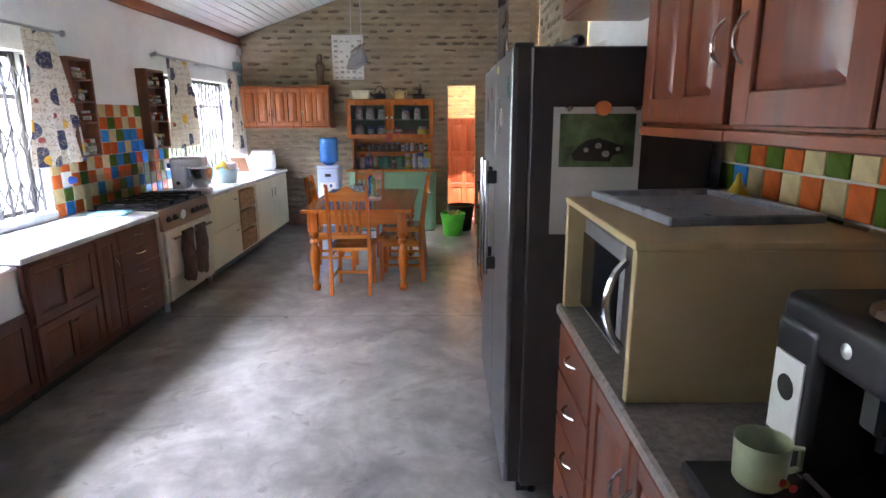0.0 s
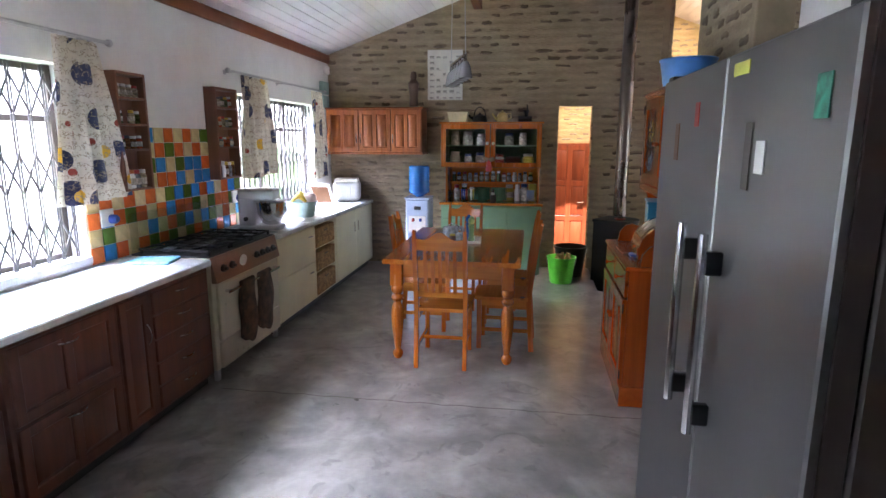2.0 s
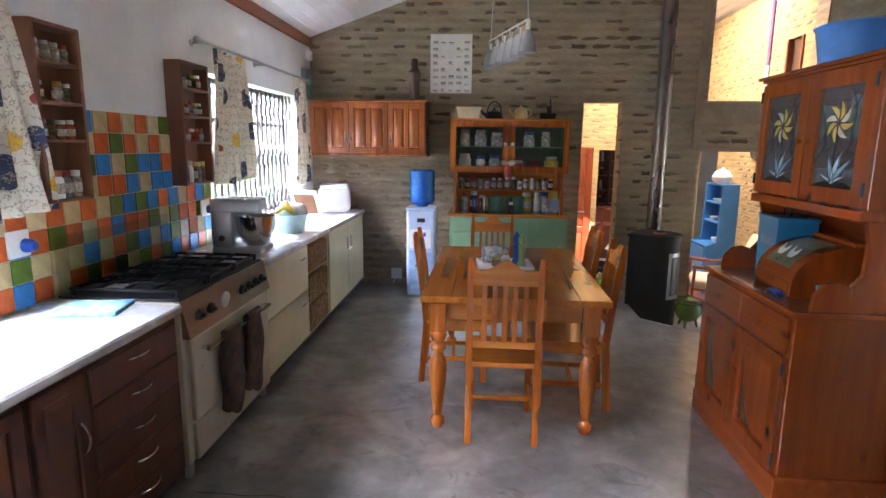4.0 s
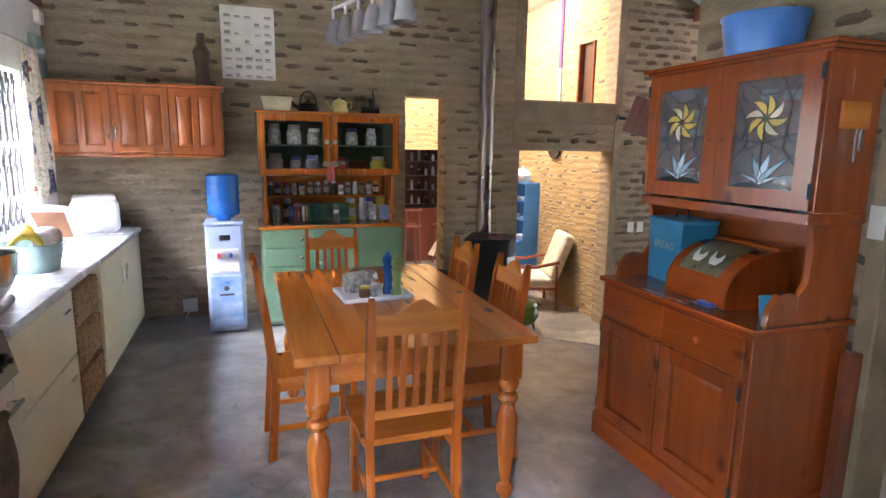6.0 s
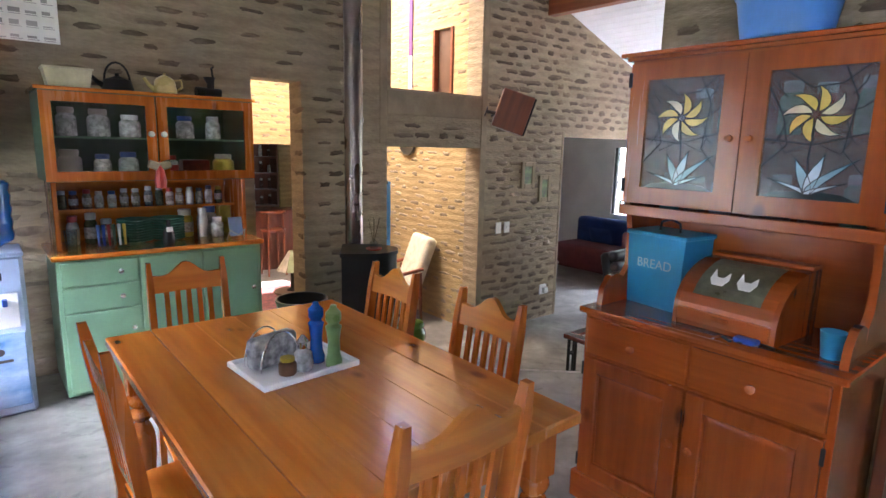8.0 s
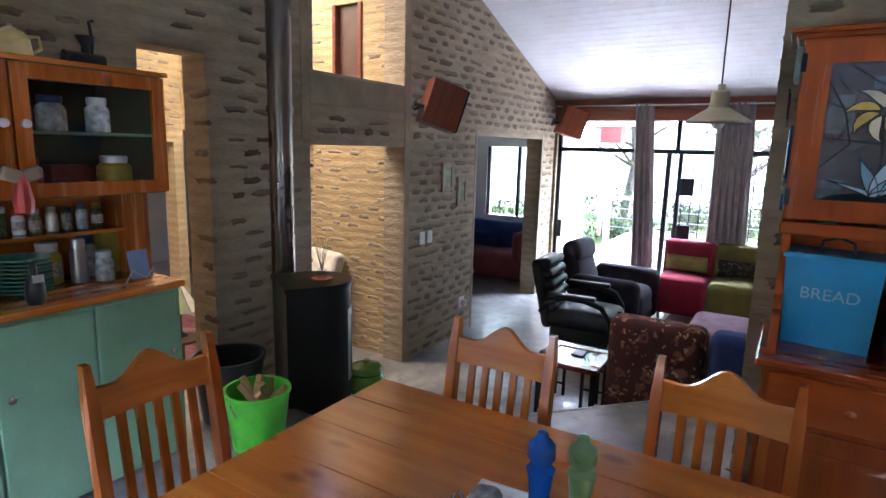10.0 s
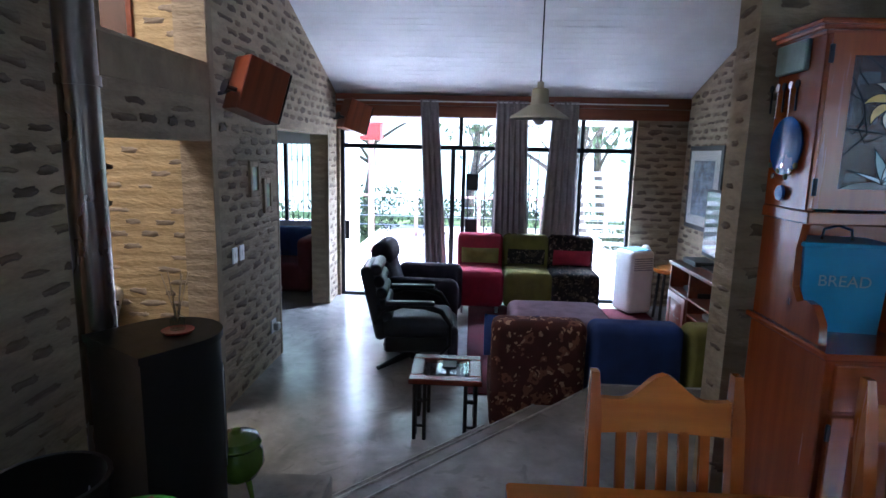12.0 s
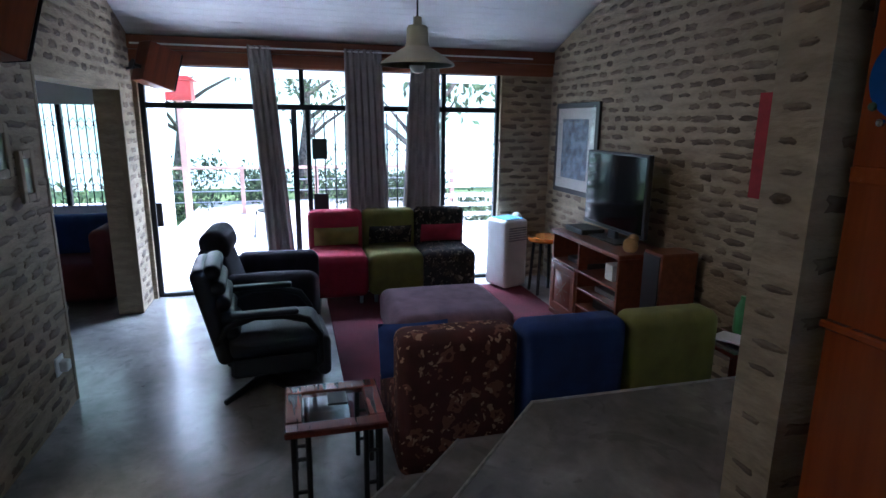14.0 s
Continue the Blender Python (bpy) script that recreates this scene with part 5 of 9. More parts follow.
part("print", g, mat("faded print", (0.33, 0.31, 0.30), 0.8, jitter=0.2), c, "faded grey sketches and lines")["kind"] = "stuff"
M["carving"] = mat("dark carved wood", (0.10, 0.05, 0.03), 0.5)
solid("wooden_figure", Shape().lathe([(0.055, 0), (0.05, 0.12), (0.06, 0.2), (0.07, 0.27), (0.035, 0.32), (0.04, 0.36), (0.03, 0.41), (0.001, 0.42)], 12), M["carving"], "dark carved wooden figure standing on the cabinet", "statue", pose(-1.80, 7.85, 2.066))

# wood stove with its flue
c = thing("wood_stove", "black rounded wood stove with a steel flue", "stove", pose(0.69, 7.47, -0.142, 0, 0, 58))
DSHAPE = [(0.21 * math.sin(a), -0.21 * math.cos(a)) for a in [math.pi * (k / 18 - 0.5) for k in range(19)]] + [(0.21, 0.22), (-0.21, 0.22)]
g = Shape().prism(DSHAPE, "z", 0.0, 0.88).prism([(x * 1.05, y * 1.05) for x, y in DSHAPE], "z", 0.881, 0.91)
part("body", g, M["iron"], c)
part("door", Shape().add([(0.215 * math.sin(a), -0.215 * math.cos(a), z) for z in (0.28, 0.74) for a in [-0.75 + 0.15 * k for k in range(11)]], [(k, k + 1, k + 12, k + 11) for k in range(10)]), M["steel"], c, "curved steel framed stove door")
part("glass", Shape().add([(0.219 * math.sin(a), -0.219 * math.cos(a), z) for z in (0.32, 0.70) for a in [-0.6 + 0.12 * k for k in range(11)]], [(k, k + 1, k + 12, k + 11) for k in range(10)]), M["black"], c, "dark stove glass")
M["flue"] = mat("dull steel flue pipe", (0.26, 0.22, 0.20), 0.28, 0.9, scale=3, vary=0.2, stretch=(1, 1, 0.4))
part("flue", Shape().tube([(0.293, 0.136, 0.15), (0.293, 0.136, roof(0.6) + 0.2)], 0.074, 24), M["flue"], c, "dull steel flue pipe")
part("flue_collar", Shape().lathe([(0.083, 0), (0.083, 0.04)], 20, None, 0.293, 0.136, 1.9), M["flue"], c)
c = thing("reed_diffuser", "small bottle with reeds on a red dish", "diffuser", pose(0.69, 7.42, 0.769))
part("dish", Shape().lathe([(0.055, 0), (0.065, 0.012), (0.055, 0.01), (0.001, 0.006)], 18), JAR[0], c, "red glazed dish")
part("bottle", Shape().lathe([(0.03, 0.012), (0.03, 0.06), (0.012, 0.075), (0.012, 0.09), (0.001, 0.091)], 14), M["smoke"], c)
for k in range(6):
    a = k * 1.05
    part("reed", Shape().tube([(0, 0, 0.05), (0.05 * math.cos(a), 0.05 * math.sin(a), 0.25)], 0.0022, 5), M["plaster"], c)
M["pot_green"] = mat("green glazed iron", (0.10, 0.20, 0.02), 0.2, vary=0.1)
c = thing("potjie_pot", "green three legged pot on the hearth", "pot", pose(0.99, 7.32, -0.142))
part("body", Shape().lathe([(0.04, 0.06), (0.09, 0.09), (0.125, 0.15), (0.12, 0.21), (0.10, 0.24), (0.115, 0.255), (0.10, 0.262)], 20), M["pot_green"], c)
part("lid", Shape().lathe([(0.112, 0.262), (0.10, 0.29), (0.03, 0.315), (0.02, 0.33), (0.001, 0.332)], 20), M["pot_green"], c)
for k in range(3):
    a = k * 2.09
    part("leg", Shape().tube([(0.07 * math.cos(a), 0.07 * math.sin(a), 0.10), (0.10 * math.cos(a), 0.10 * math.sin(a), 0.0)], [0.016, 0.010], 8), M["pot_green"], c)
part("handle", Shape().tube([(0.125 * math.cos(a), 0, 0.23 + 0.06 * math.sin(-a)) for a in [math.pi * k / 10 for k in range(11)]], 0.004, 6), M["iron"], c)


def bucket(m, r, h, material, label):
    c = thing("bucket", label, "bucket", m, "buckets")
    part("tub", Shape().lathe([(r * 0.78, 0), (r, h - 0.02), (r * 1.05, h - 0.018), (r * 1.05, h), (r * 0.96, h), (r * 0.75, 0.02), (0.001, 0.015)], 24), material, c)
    part("handle", Shape().tube([(r * 1.04 * math.cos(a), -r * 0.3 * math.sin(a), h - 0.03 - r * 0.9 * math.sin(a)) for a in [math.pi * k / 12 for k in range(13)]], 0.004, 6), M["steel"], c)
    return c


M["lime"] = mat("bright green plastic", (0.10, 0.55, 0.03), 0.35)
b = bucket(pose(0.04, 7.25, LEVEL + 0.001), 0.16, 0.30, M["lime"], "bright green bucket full of kindling wood")
M["kindling"] = mat("split kindling", (0.45, 0.26, 0.12), 0.8, jitter=0.3)
rnd = random.Random(2)
for k in range(10):
    a, r = rnd.uniform(0, 6.3), rnd.uniform(0, 0.09)
    part("kindling", Shape().box(-0.016, 0.016, -0.012, 0.012, -0.12, 0.12, 0.002, pose(r * math.cos(a), r * math.sin(a), 0.22, rnd.uniform(-40, 40), rnd.uniform(-40, 40), rnd.uniform(0, 180))), M["kindling"], b)
bucket(pose(0.16, 7.62, LEVEL + 0.001), 0.19, 0.36, M["black"], "large black bucket beside the hutch")


# ---- kitchen: east run ----
c = thing("drawer_cabinet", "red brown wooden cabinet with stacked drawers", "cabinet", run_east(1.60), "red brown cabinets")
carcass(c, 0.48, 0.60, 0.10, 0.86, M["red_z"])
for k in range(4):
    z0 = 0.12 + k * 0.183
    slab_front(c, 0.02, 0.46, z0, z0 + 0.172, M["red_z"], (0.24, z0 + 0.11))
for y1 in (1.12, 0.42, -0.28, -0.98):
    c = thing("base_cabinet", "red brown wooden base cabinet with panelled doors", "cabinet", run_east(y1), "red brown cabinets")
    carcass(c, 0.70, 0.60, 0.10, 0.86, M["red_z"])
    panel_door(c, 0.01, 0.345, 0.12, 0.85, M["red_z"], 1, 1, 0.055, (0.31, 0.7, "v"))
    panel_door(c, 0.355, 0.69, 0.12, 0.85, M["red_z"], 1, 1, 0.055, (0.39, 0.7, "v"))
solid("worktop", Shape().box(0.33, EAST_IN - 0.004, -2.0, 1.61, 0.916, 0.957, 0.008), M["granite"], "brown speckled laminate worktop", "worktop")

c = thing("microwave_box", "pale yellow wooden box housing a microwave", "box", pose(-0.062, -0.29, 0.055) @ Matrix.Diagonal((0.96, 0.995, 0.985, 1)))
M["pale_yellow"] = mat("pale yellow paint", (0.58, 0.44, 0.22), 0.5, vary=0.05, scale=4, bump=0.0004)
for y in (1.14, 1.855):
    part("side", Shape().box(0.425, 1.045, y, y + 0.025, 0.918, 1.30, 0.003), M["pale_yellow"], c)
part("top", Shape().box(0.42, 1.047, 1.137, 1.883, 1.301, 1.322, 0.003), M["pale_yellow"], c)
part("back", Shape().box(1.03, 1.044, 1.165, 1.855, 0.918, 1.30, 0.001), M["pale_yellow"], c)
c = thing("microwave", "dark microwave oven with a chrome door handle", "microwave", pose(0.425, 1.52, 0.959, 0, 0, -90))
part("body", Shape().box(0, 0.60, 0.0, 0.42, 0.012, 0.34, 0.006), M["fridge_side"], c)
d = part("door", Shape().box(0.0, 0.42, -0.025, 0.0, 0.015, 0.335, 0.006), M["steel"], c, "steel framed door")
part("door_glass", Shape().box(0.0, 0.40, -0.029, -0.024, 0.03, 0.285, 0.002), mat("black oven glass", (0.012, 0.014, 0.018), 0.08, vary=0.02), d, "black glass")
part("handle", bow((0.455, -0.025, 0.05), (0.455, -0.025, 0.30), 0.05, 0.011), M["chrome"], d, "chrome bar handle")
part("control_panel", Shape().box(0.425, 0.60, -0.02, 0.0, 0.015, 0.335, 0.004), M["fridge_side"], c)
for x in (0.05, 0.55):
    part("foot", Shape().box(x - 0.02, x + 0.02, 0.05, 0.09, -0.001, 0.012, 0.002), M["black"], c)
c = thing("serving_tray", "grey lipped serving tray with a grip hole", "tray", pose(0.665, 1.30, 1.358, 0, 0, 6))
M["tray"] = mat("grey patterned laminate", (0.36, 0.38, 0.42), 0.3, scale=14, vary=0.15)
part("plate", Shape().box(-0.20, 0.20, -0.26, 0.26, 0.0, 0.008, 0.003), M["tray"], c)
g = Shape()
for b in ((-0.215, -0.195, -0.275, 0.275), (0.195, 0.215, -0.275, 0.275), (-0.2, 0.2, -0.275, -0.255), (-0.2, 0.2, 0.255, 0.275)):
    g.box(*b, 0.001, 0.026, 0.006)
part("rim", g, M["tray"], c)
c = thing("coffee_machine", "black coffee machine with a silver badge", "coffee machine", pose(0.735, 0.535, 0.958, 0, 0, -90))
part("body", Shape().puff(-0.145, 0.145, 0.0, 0.22, 0.0, 0.335, 0.025), M["black"], c)
part("head", Shape().puff(-0.145, 0.145, -0.15, 0.06, 0.235, 0.345, 0.025), M["black"], c)
part("column", Shape().puff(-0.145, -0.01, -0.155, 0.03, 0.0, 0.30, 0.02), M["black"], c)
part("drip_tray", Shape().box(0.0, 0.14, -0.16, 0.02, 0.0, 0.03, 0.008), M["black"], c)
part("spout", Shape().box(0.045, 0.095, -0.11, -0.05, 0.15, 0.24, 0.008), M["black"], c)
part("nozzle", Shape().lathe([(0.008, 0), (0.008, 0.04)], 10, None, 0.07, -0.08, 0.115), M["chrome"], c, "small chrome nozzle")
part("lid", Shape().lathe([(0.085, 0), (0.08, 0.012), (0.001, 0.014)], 24, None, 0.05, -0.02, 0.343), M["copper"], c, "bronze round lid")
part("button", Shape().lathe([(0.014, 0), (0.001, 0.004)], 12, pose(0.05, -0.151, 0.29, 90)), M["steel"], c)
part("badge", Shape().box(-0.125, -0.035, -0.159, -0.154, 0.055, 0.225, 0.002), M["white"], c, "white badge plate")
part("emblem", Shape().lathe([(0.026, 0), (0.001, 0.002)], 20, pose(-0.08, -0.1595, 0.16, 90)), M["black"], c)
M["mug"] = mat("pale green enamel", (0.40, 0.46, 0.28), 0.3)
c = thing("enamel_mug", "pale green mug with a small flower print", "mug", pose(0.475, 0.50, 0.991) @ Matrix.Diagonal((0.8, 0.8, 0.86, 1)))
part("cup", Shape().lathe([(0.046, 0), (0.054, 0.01), (0.058, 0.095), (0.060, 0.10), (0.056, 0.098), (0.05, 0.012), (0.001, 0.01)], 24), M["mug"], c)
part("handle", Shape().tube([(0.055, 0.0, 0.08), (0.09, 0.0, 0.075), (0.09, 0.0, 0.03), (0.052, 0.0, 0.02)], 0.007, 8), M["mug"], c)
for k, (dy, dz) in enumerate(((-0.052, 0.03), (-0.045, 0.022), (-0.054, 0.018))):
    part("flower", Shape().lathe([(0.010, 0), (0.001, 0.003)], 8, pose(0.022 + 0.012 * k, dy, dz, 90)), JAR[0] if k % 2 == 0 else JAR[3], c)
solid("drip_mat", Shape().box(-0.10, 0.10, -0.08, 0.08, 0, 0.032, 0.006), M["black"], "black drip stand under the mug", "stand", pose(0.465, 0.49, 0.958))
M["yellow"] = mat("yellow plastic", (0.65, 0.45, 0.03), 0.4)
solid("yellow_bell", Shape().lathe([(0.045, 0), (0.04, 0.01), (0.012, 0.06), (0.008, 0.085), (0.001, 0.09)], 12), M["yellow"], "small yellow cone ornament on the microwave box", "ornament", pose(0.90, 1.50, 1.358))

for y1, w in ((1.575, 0.59), (0.98, 0.95), (0.025, 0.95), (-0.93, 0.95)):
    c = thing("upper_cabinet", "red brown wall cabinet with raised panel doors", "cabinet", run_east(y1, 0.60) @ pose(0, 0, 1.55), "upper cabinets")
    part("body", Shape().box(0, w, 0, 0.375, 0, 0.92, 0.003), M["red_z"], c)
    part("pelmet", Shape().box(-0.004, w, -0.02, 0.375, -0.03, 0.0, 0.004), M["red_x"], c)
    if w < 0.7:
        panel_door(c, 0.01, w - 0.015, 0.01, 0.91, M["red_z"], 2, 1, 0.075, (w - 0.045, 0.20, "v"))
    else:
        panel_door(c, 0.02, w / 2 - 0.004, 0.01, 0.91, M["red_z"], 1, 1, 0.075, (0.055, 0.20, "v"))
        panel_door(c, w / 2 + 0.004, w - 0.01, 0.01, 0.91, M["red_z"], 1, 1, 0.075, (w - 0.05, 0.20, "v"))
c = thing("upper_cabinet", "red brown cabinet hung over the fridges", "cabinet", run_east(2.85, 0.57) @ pose(0, 0, 2.08), "upper cabinets")
part("body", Shape().box(0, 1.22, 0, 0.41, 0, 0.5, 0.003), M["red_z"], c)
panel_door(c, 0.01, 0.605, 0.01, 0.49, M["red_z"], 1, 1, 0.07, (0.56, 0.12, "v"))
panel_door(c, 0.615, 1.21, 0.01, 0.49, M["red_z"], 1, 1, 0.07, (0.66, 0.12, "v"))


def fridge(y1, w, h, handle_x, label):
    c = thing("fridge", label, "fridge", run_east(y1, 0.167), "upright fridges")
    part("body", Shape().box(0, w, 0.062, 0.74, 0.05, h, 0.006), M["fridge_side"], c)
    d = part("door", Shape().box(0.002, w - 0.002, 0.012, 0.058, 0.07, h - 0.004, 0.003), M["fridge_side"], c, "grey door edge with a rubber seal")
    part("door_front", Shape().box(0.001, w - 0.001, -0.01, 0.0145, 0.069, h - 0.003, 0.012), M["fridge_steel"], d, "brushed steel door front")
    part("hinge", Shape().box(w - 0.07 if handle_x < w / 2 else 0.01, w - 0.01 if handle_x < w / 2 else 0.07, 0.0, 0.07, h - 0.004, h + 0.014, 0.004), M["black"], c)
    g = Shape().tube([(handle_x, -0.058, 0.845), (handle_x, -0.058, 1.385)], 0.013, 10)
    hd = part("handle", g, M["chrome"], d, "long steel bar handle")
    for z in (0.90, 1.31):
        part("mount", Shape().box(handle_x - 0.013, handle_x + 0.013, -0.055, -0.008, z - 0.03, z + 0.03, 0.005), M["black"], hd)
    for x in (0.05, w - 0.05):
        part("foot", Shape().lathe([(0.022, 0), (0.022, 0.05)], 10, None, x, 0.12, 0.001), M["black"], c)
    part("vent", Shape().box(0.02, w - 0.02, 0.05, 0.10, 0.012, 0.05, 0.003), M["black"], c)
    return c


f1 = fridge(2.325, 0.605, 1.825, 0.09, "tall brushed steel fridge with a dark side")
f2 = fridge(3.03, 0.70, 1.825, 0.585, "tall brushed steel freezer beside the fridge")
c = thing("wall_calendar", "photo calendar held by magnets on the fridge side", "calendar", pose(0.312, 1.714, 1.195) @ Matrix.Diagonal((1.12, 1, 0.96, 1)))
M["photo"] = mat("dark meadow photo", (0.17, 0.25, 0.09), 0.4, scale=14, vary=0.3, second=(0.06, 0.075, 0.04))
part("sheet", Shape().box(0, 0.29, 0.0, 0.003, 0.0, 0.49, 0.0005), M["paper"], c)
part("photo", Shape().box(0.022, 0.268, -0.0015, 0.0, 0.265, 0.465, 0), M["photo"], c, "dark photo of a cow in grass")
part("cow", Shape().prism([(0.07, 0.29), (0.19, 0.285), (0.20, 0.31), (0.235, 0.32), (0.23, 0.345), (0.19, 0.36), (0.15, 0.375), (0.11, 0.365), (0.085, 0.345), (0.062, 0.315)], "y", -0.003, -0.0016), mat("dark brown print", (0.035, 0.025, 0.022), 0.5), c)
for x, z, r in ((0.11, 0.33, 0.009), (0.15, 0.345, 0.011), (0.175, 0.315, 0.013), (0.215, 0.333, 0.008)):
    part("patch", Shape().lathe([(r, 0), (0.001, 0.0008)], 9, pose(x, -0.003, z, 90)), M["label"], c)
part("magnet", Shape().lathe([(0.028, 0), (0.024, 0.01), (0.001, 0.013)], 16, pose(0.16, -0.001, 0.485, 90)), JAR[1], c, "round orange magnet")
for x in (0.05, 0.27):
    part("clip", Shape().lathe([(0.014, 0), (0.008, 0.02), (0.001, 0.021)], 10, pose(x, -0.001, 0.485, 90)), M["chrome"], c)
M["sticker"] = mat("yellow energy sticker", (0.55, 0.55, 0.1), 0.5)
for y, z, w, h, mm, nm in ((1.81, 1.74, 0.05, 0.075, mat("green printed sticker", (0.03, 0.30, 0.20), 0.5, scale=40, vary=0.3), "green printed sticker"), (2.215, 1.83, 0.10, 0.03, M["sticker"], "yellow green sticker"), (2.13, 1.63, 0.04, 0.15, M["fridge_side"], "dark magnet strip"), (2.055, 1.63, 0.05, 0.07, M["white"], "white magnet"), (2.56, 1.74, 0.04, 0.07, JAR[0], "red sticker"), (2.78, 1.66, 0.045, 0.12, JAR[4], "brown magnet strip")):
    solid("fridge_magnet", Shape().box(-0.003, 0.0, -w / 2, w / 2, -h / 2, h / 2, 0.001), mm, nm + " on the steel fridge door", "magnet", pose(0.1565, y, z), "fridge magnets")
solid("torch", Shape().lathe([(0.001, 0), (0.014, 0.003), (0.023, 0.016), (0.025, 0.035), (0.020, 0.06), (0.014, 0.085), (0.014, 0.20), (0.016, 0.205), (0.016, 0.22), (0.001, 0.225)], 16, pose(0, 0, 0.025, -90, 0, 12)), M["black"], "black torch lying on top of the fridge", "torch", pose(0.41, 1.76, LEVEL + 1.826))
M["basin"] = mat("blue enamelled metal", (0.08, 0.27, 0.72), 0.35, vary=0.08)
BASIN = [(0.20, 0), (0.215, 0.01), (0.25, 0.15), (0.262, 0.16), (0.26, 0.168), (0.245, 0.16), (0.205, 0.02), (0.001, 0.015)]

# ---- table and chairs ----
c = thing("dining_table", "varnished orange pine dining table with turned legs", "table", pose(-0.872, 5.363, LEVEL) @ Matrix.Diagonal((0.99, 0.965, 0.982, 1)))
for k in range(6):
    x0 = -0.50 + k / 6.0
    part("plank", Shape().box(x0 + 0.0006, x0 + 1 / 6.0 - 0.0006, -0.79, 0.79, 0.752, 0.79, 0.006 if k in (0, 5) else 0.0015), M["pine_y"], c)
for y in (-0.69, 0.69):
    part("apron", Shape().box(-0.36, 0.36, y - 0.011, y + 0.011, 0.64, 0.751, 0.003), M["pine_x"], c)
for x in (-0.41, 0.41):
    part("apron", Shape().box(x - 0.011, x + 0.011, -0.64, 0.64, 0.64, 0.751, 0.003), M["pine_y"], c)
LEG = [(0.024, 0.0), (0.034, 0.015), (0.040, 0.035), (0.038, 0.055), (0.021, 0.075), (0.024, 0.09), (0.030, 0.14), (0.040, 0.22), (0.047, 0.30), (0.049, 0.35), (0.044, 0.40), (0.031, 0.435), (0.023, 0.45), (0.040, 0.462), (0.047, 0.48), (0.040, 0.498), (0.024, 0.508), (0.040, 0.522), (0.049, 0.545), (0.046, 0.562), (0.036, 0.575)]
for x in (-0.41, 0.41):
    for y in (-0.69, 0.69):
        part("leg", Shape().lathe(LEG, 18, None, x, y, 0).box(x - 0.045, x + 0.045, y - 0.045, y + 0.045, 0.575, 0.751, 0.004), M["pine_z"], c, "turned table leg")


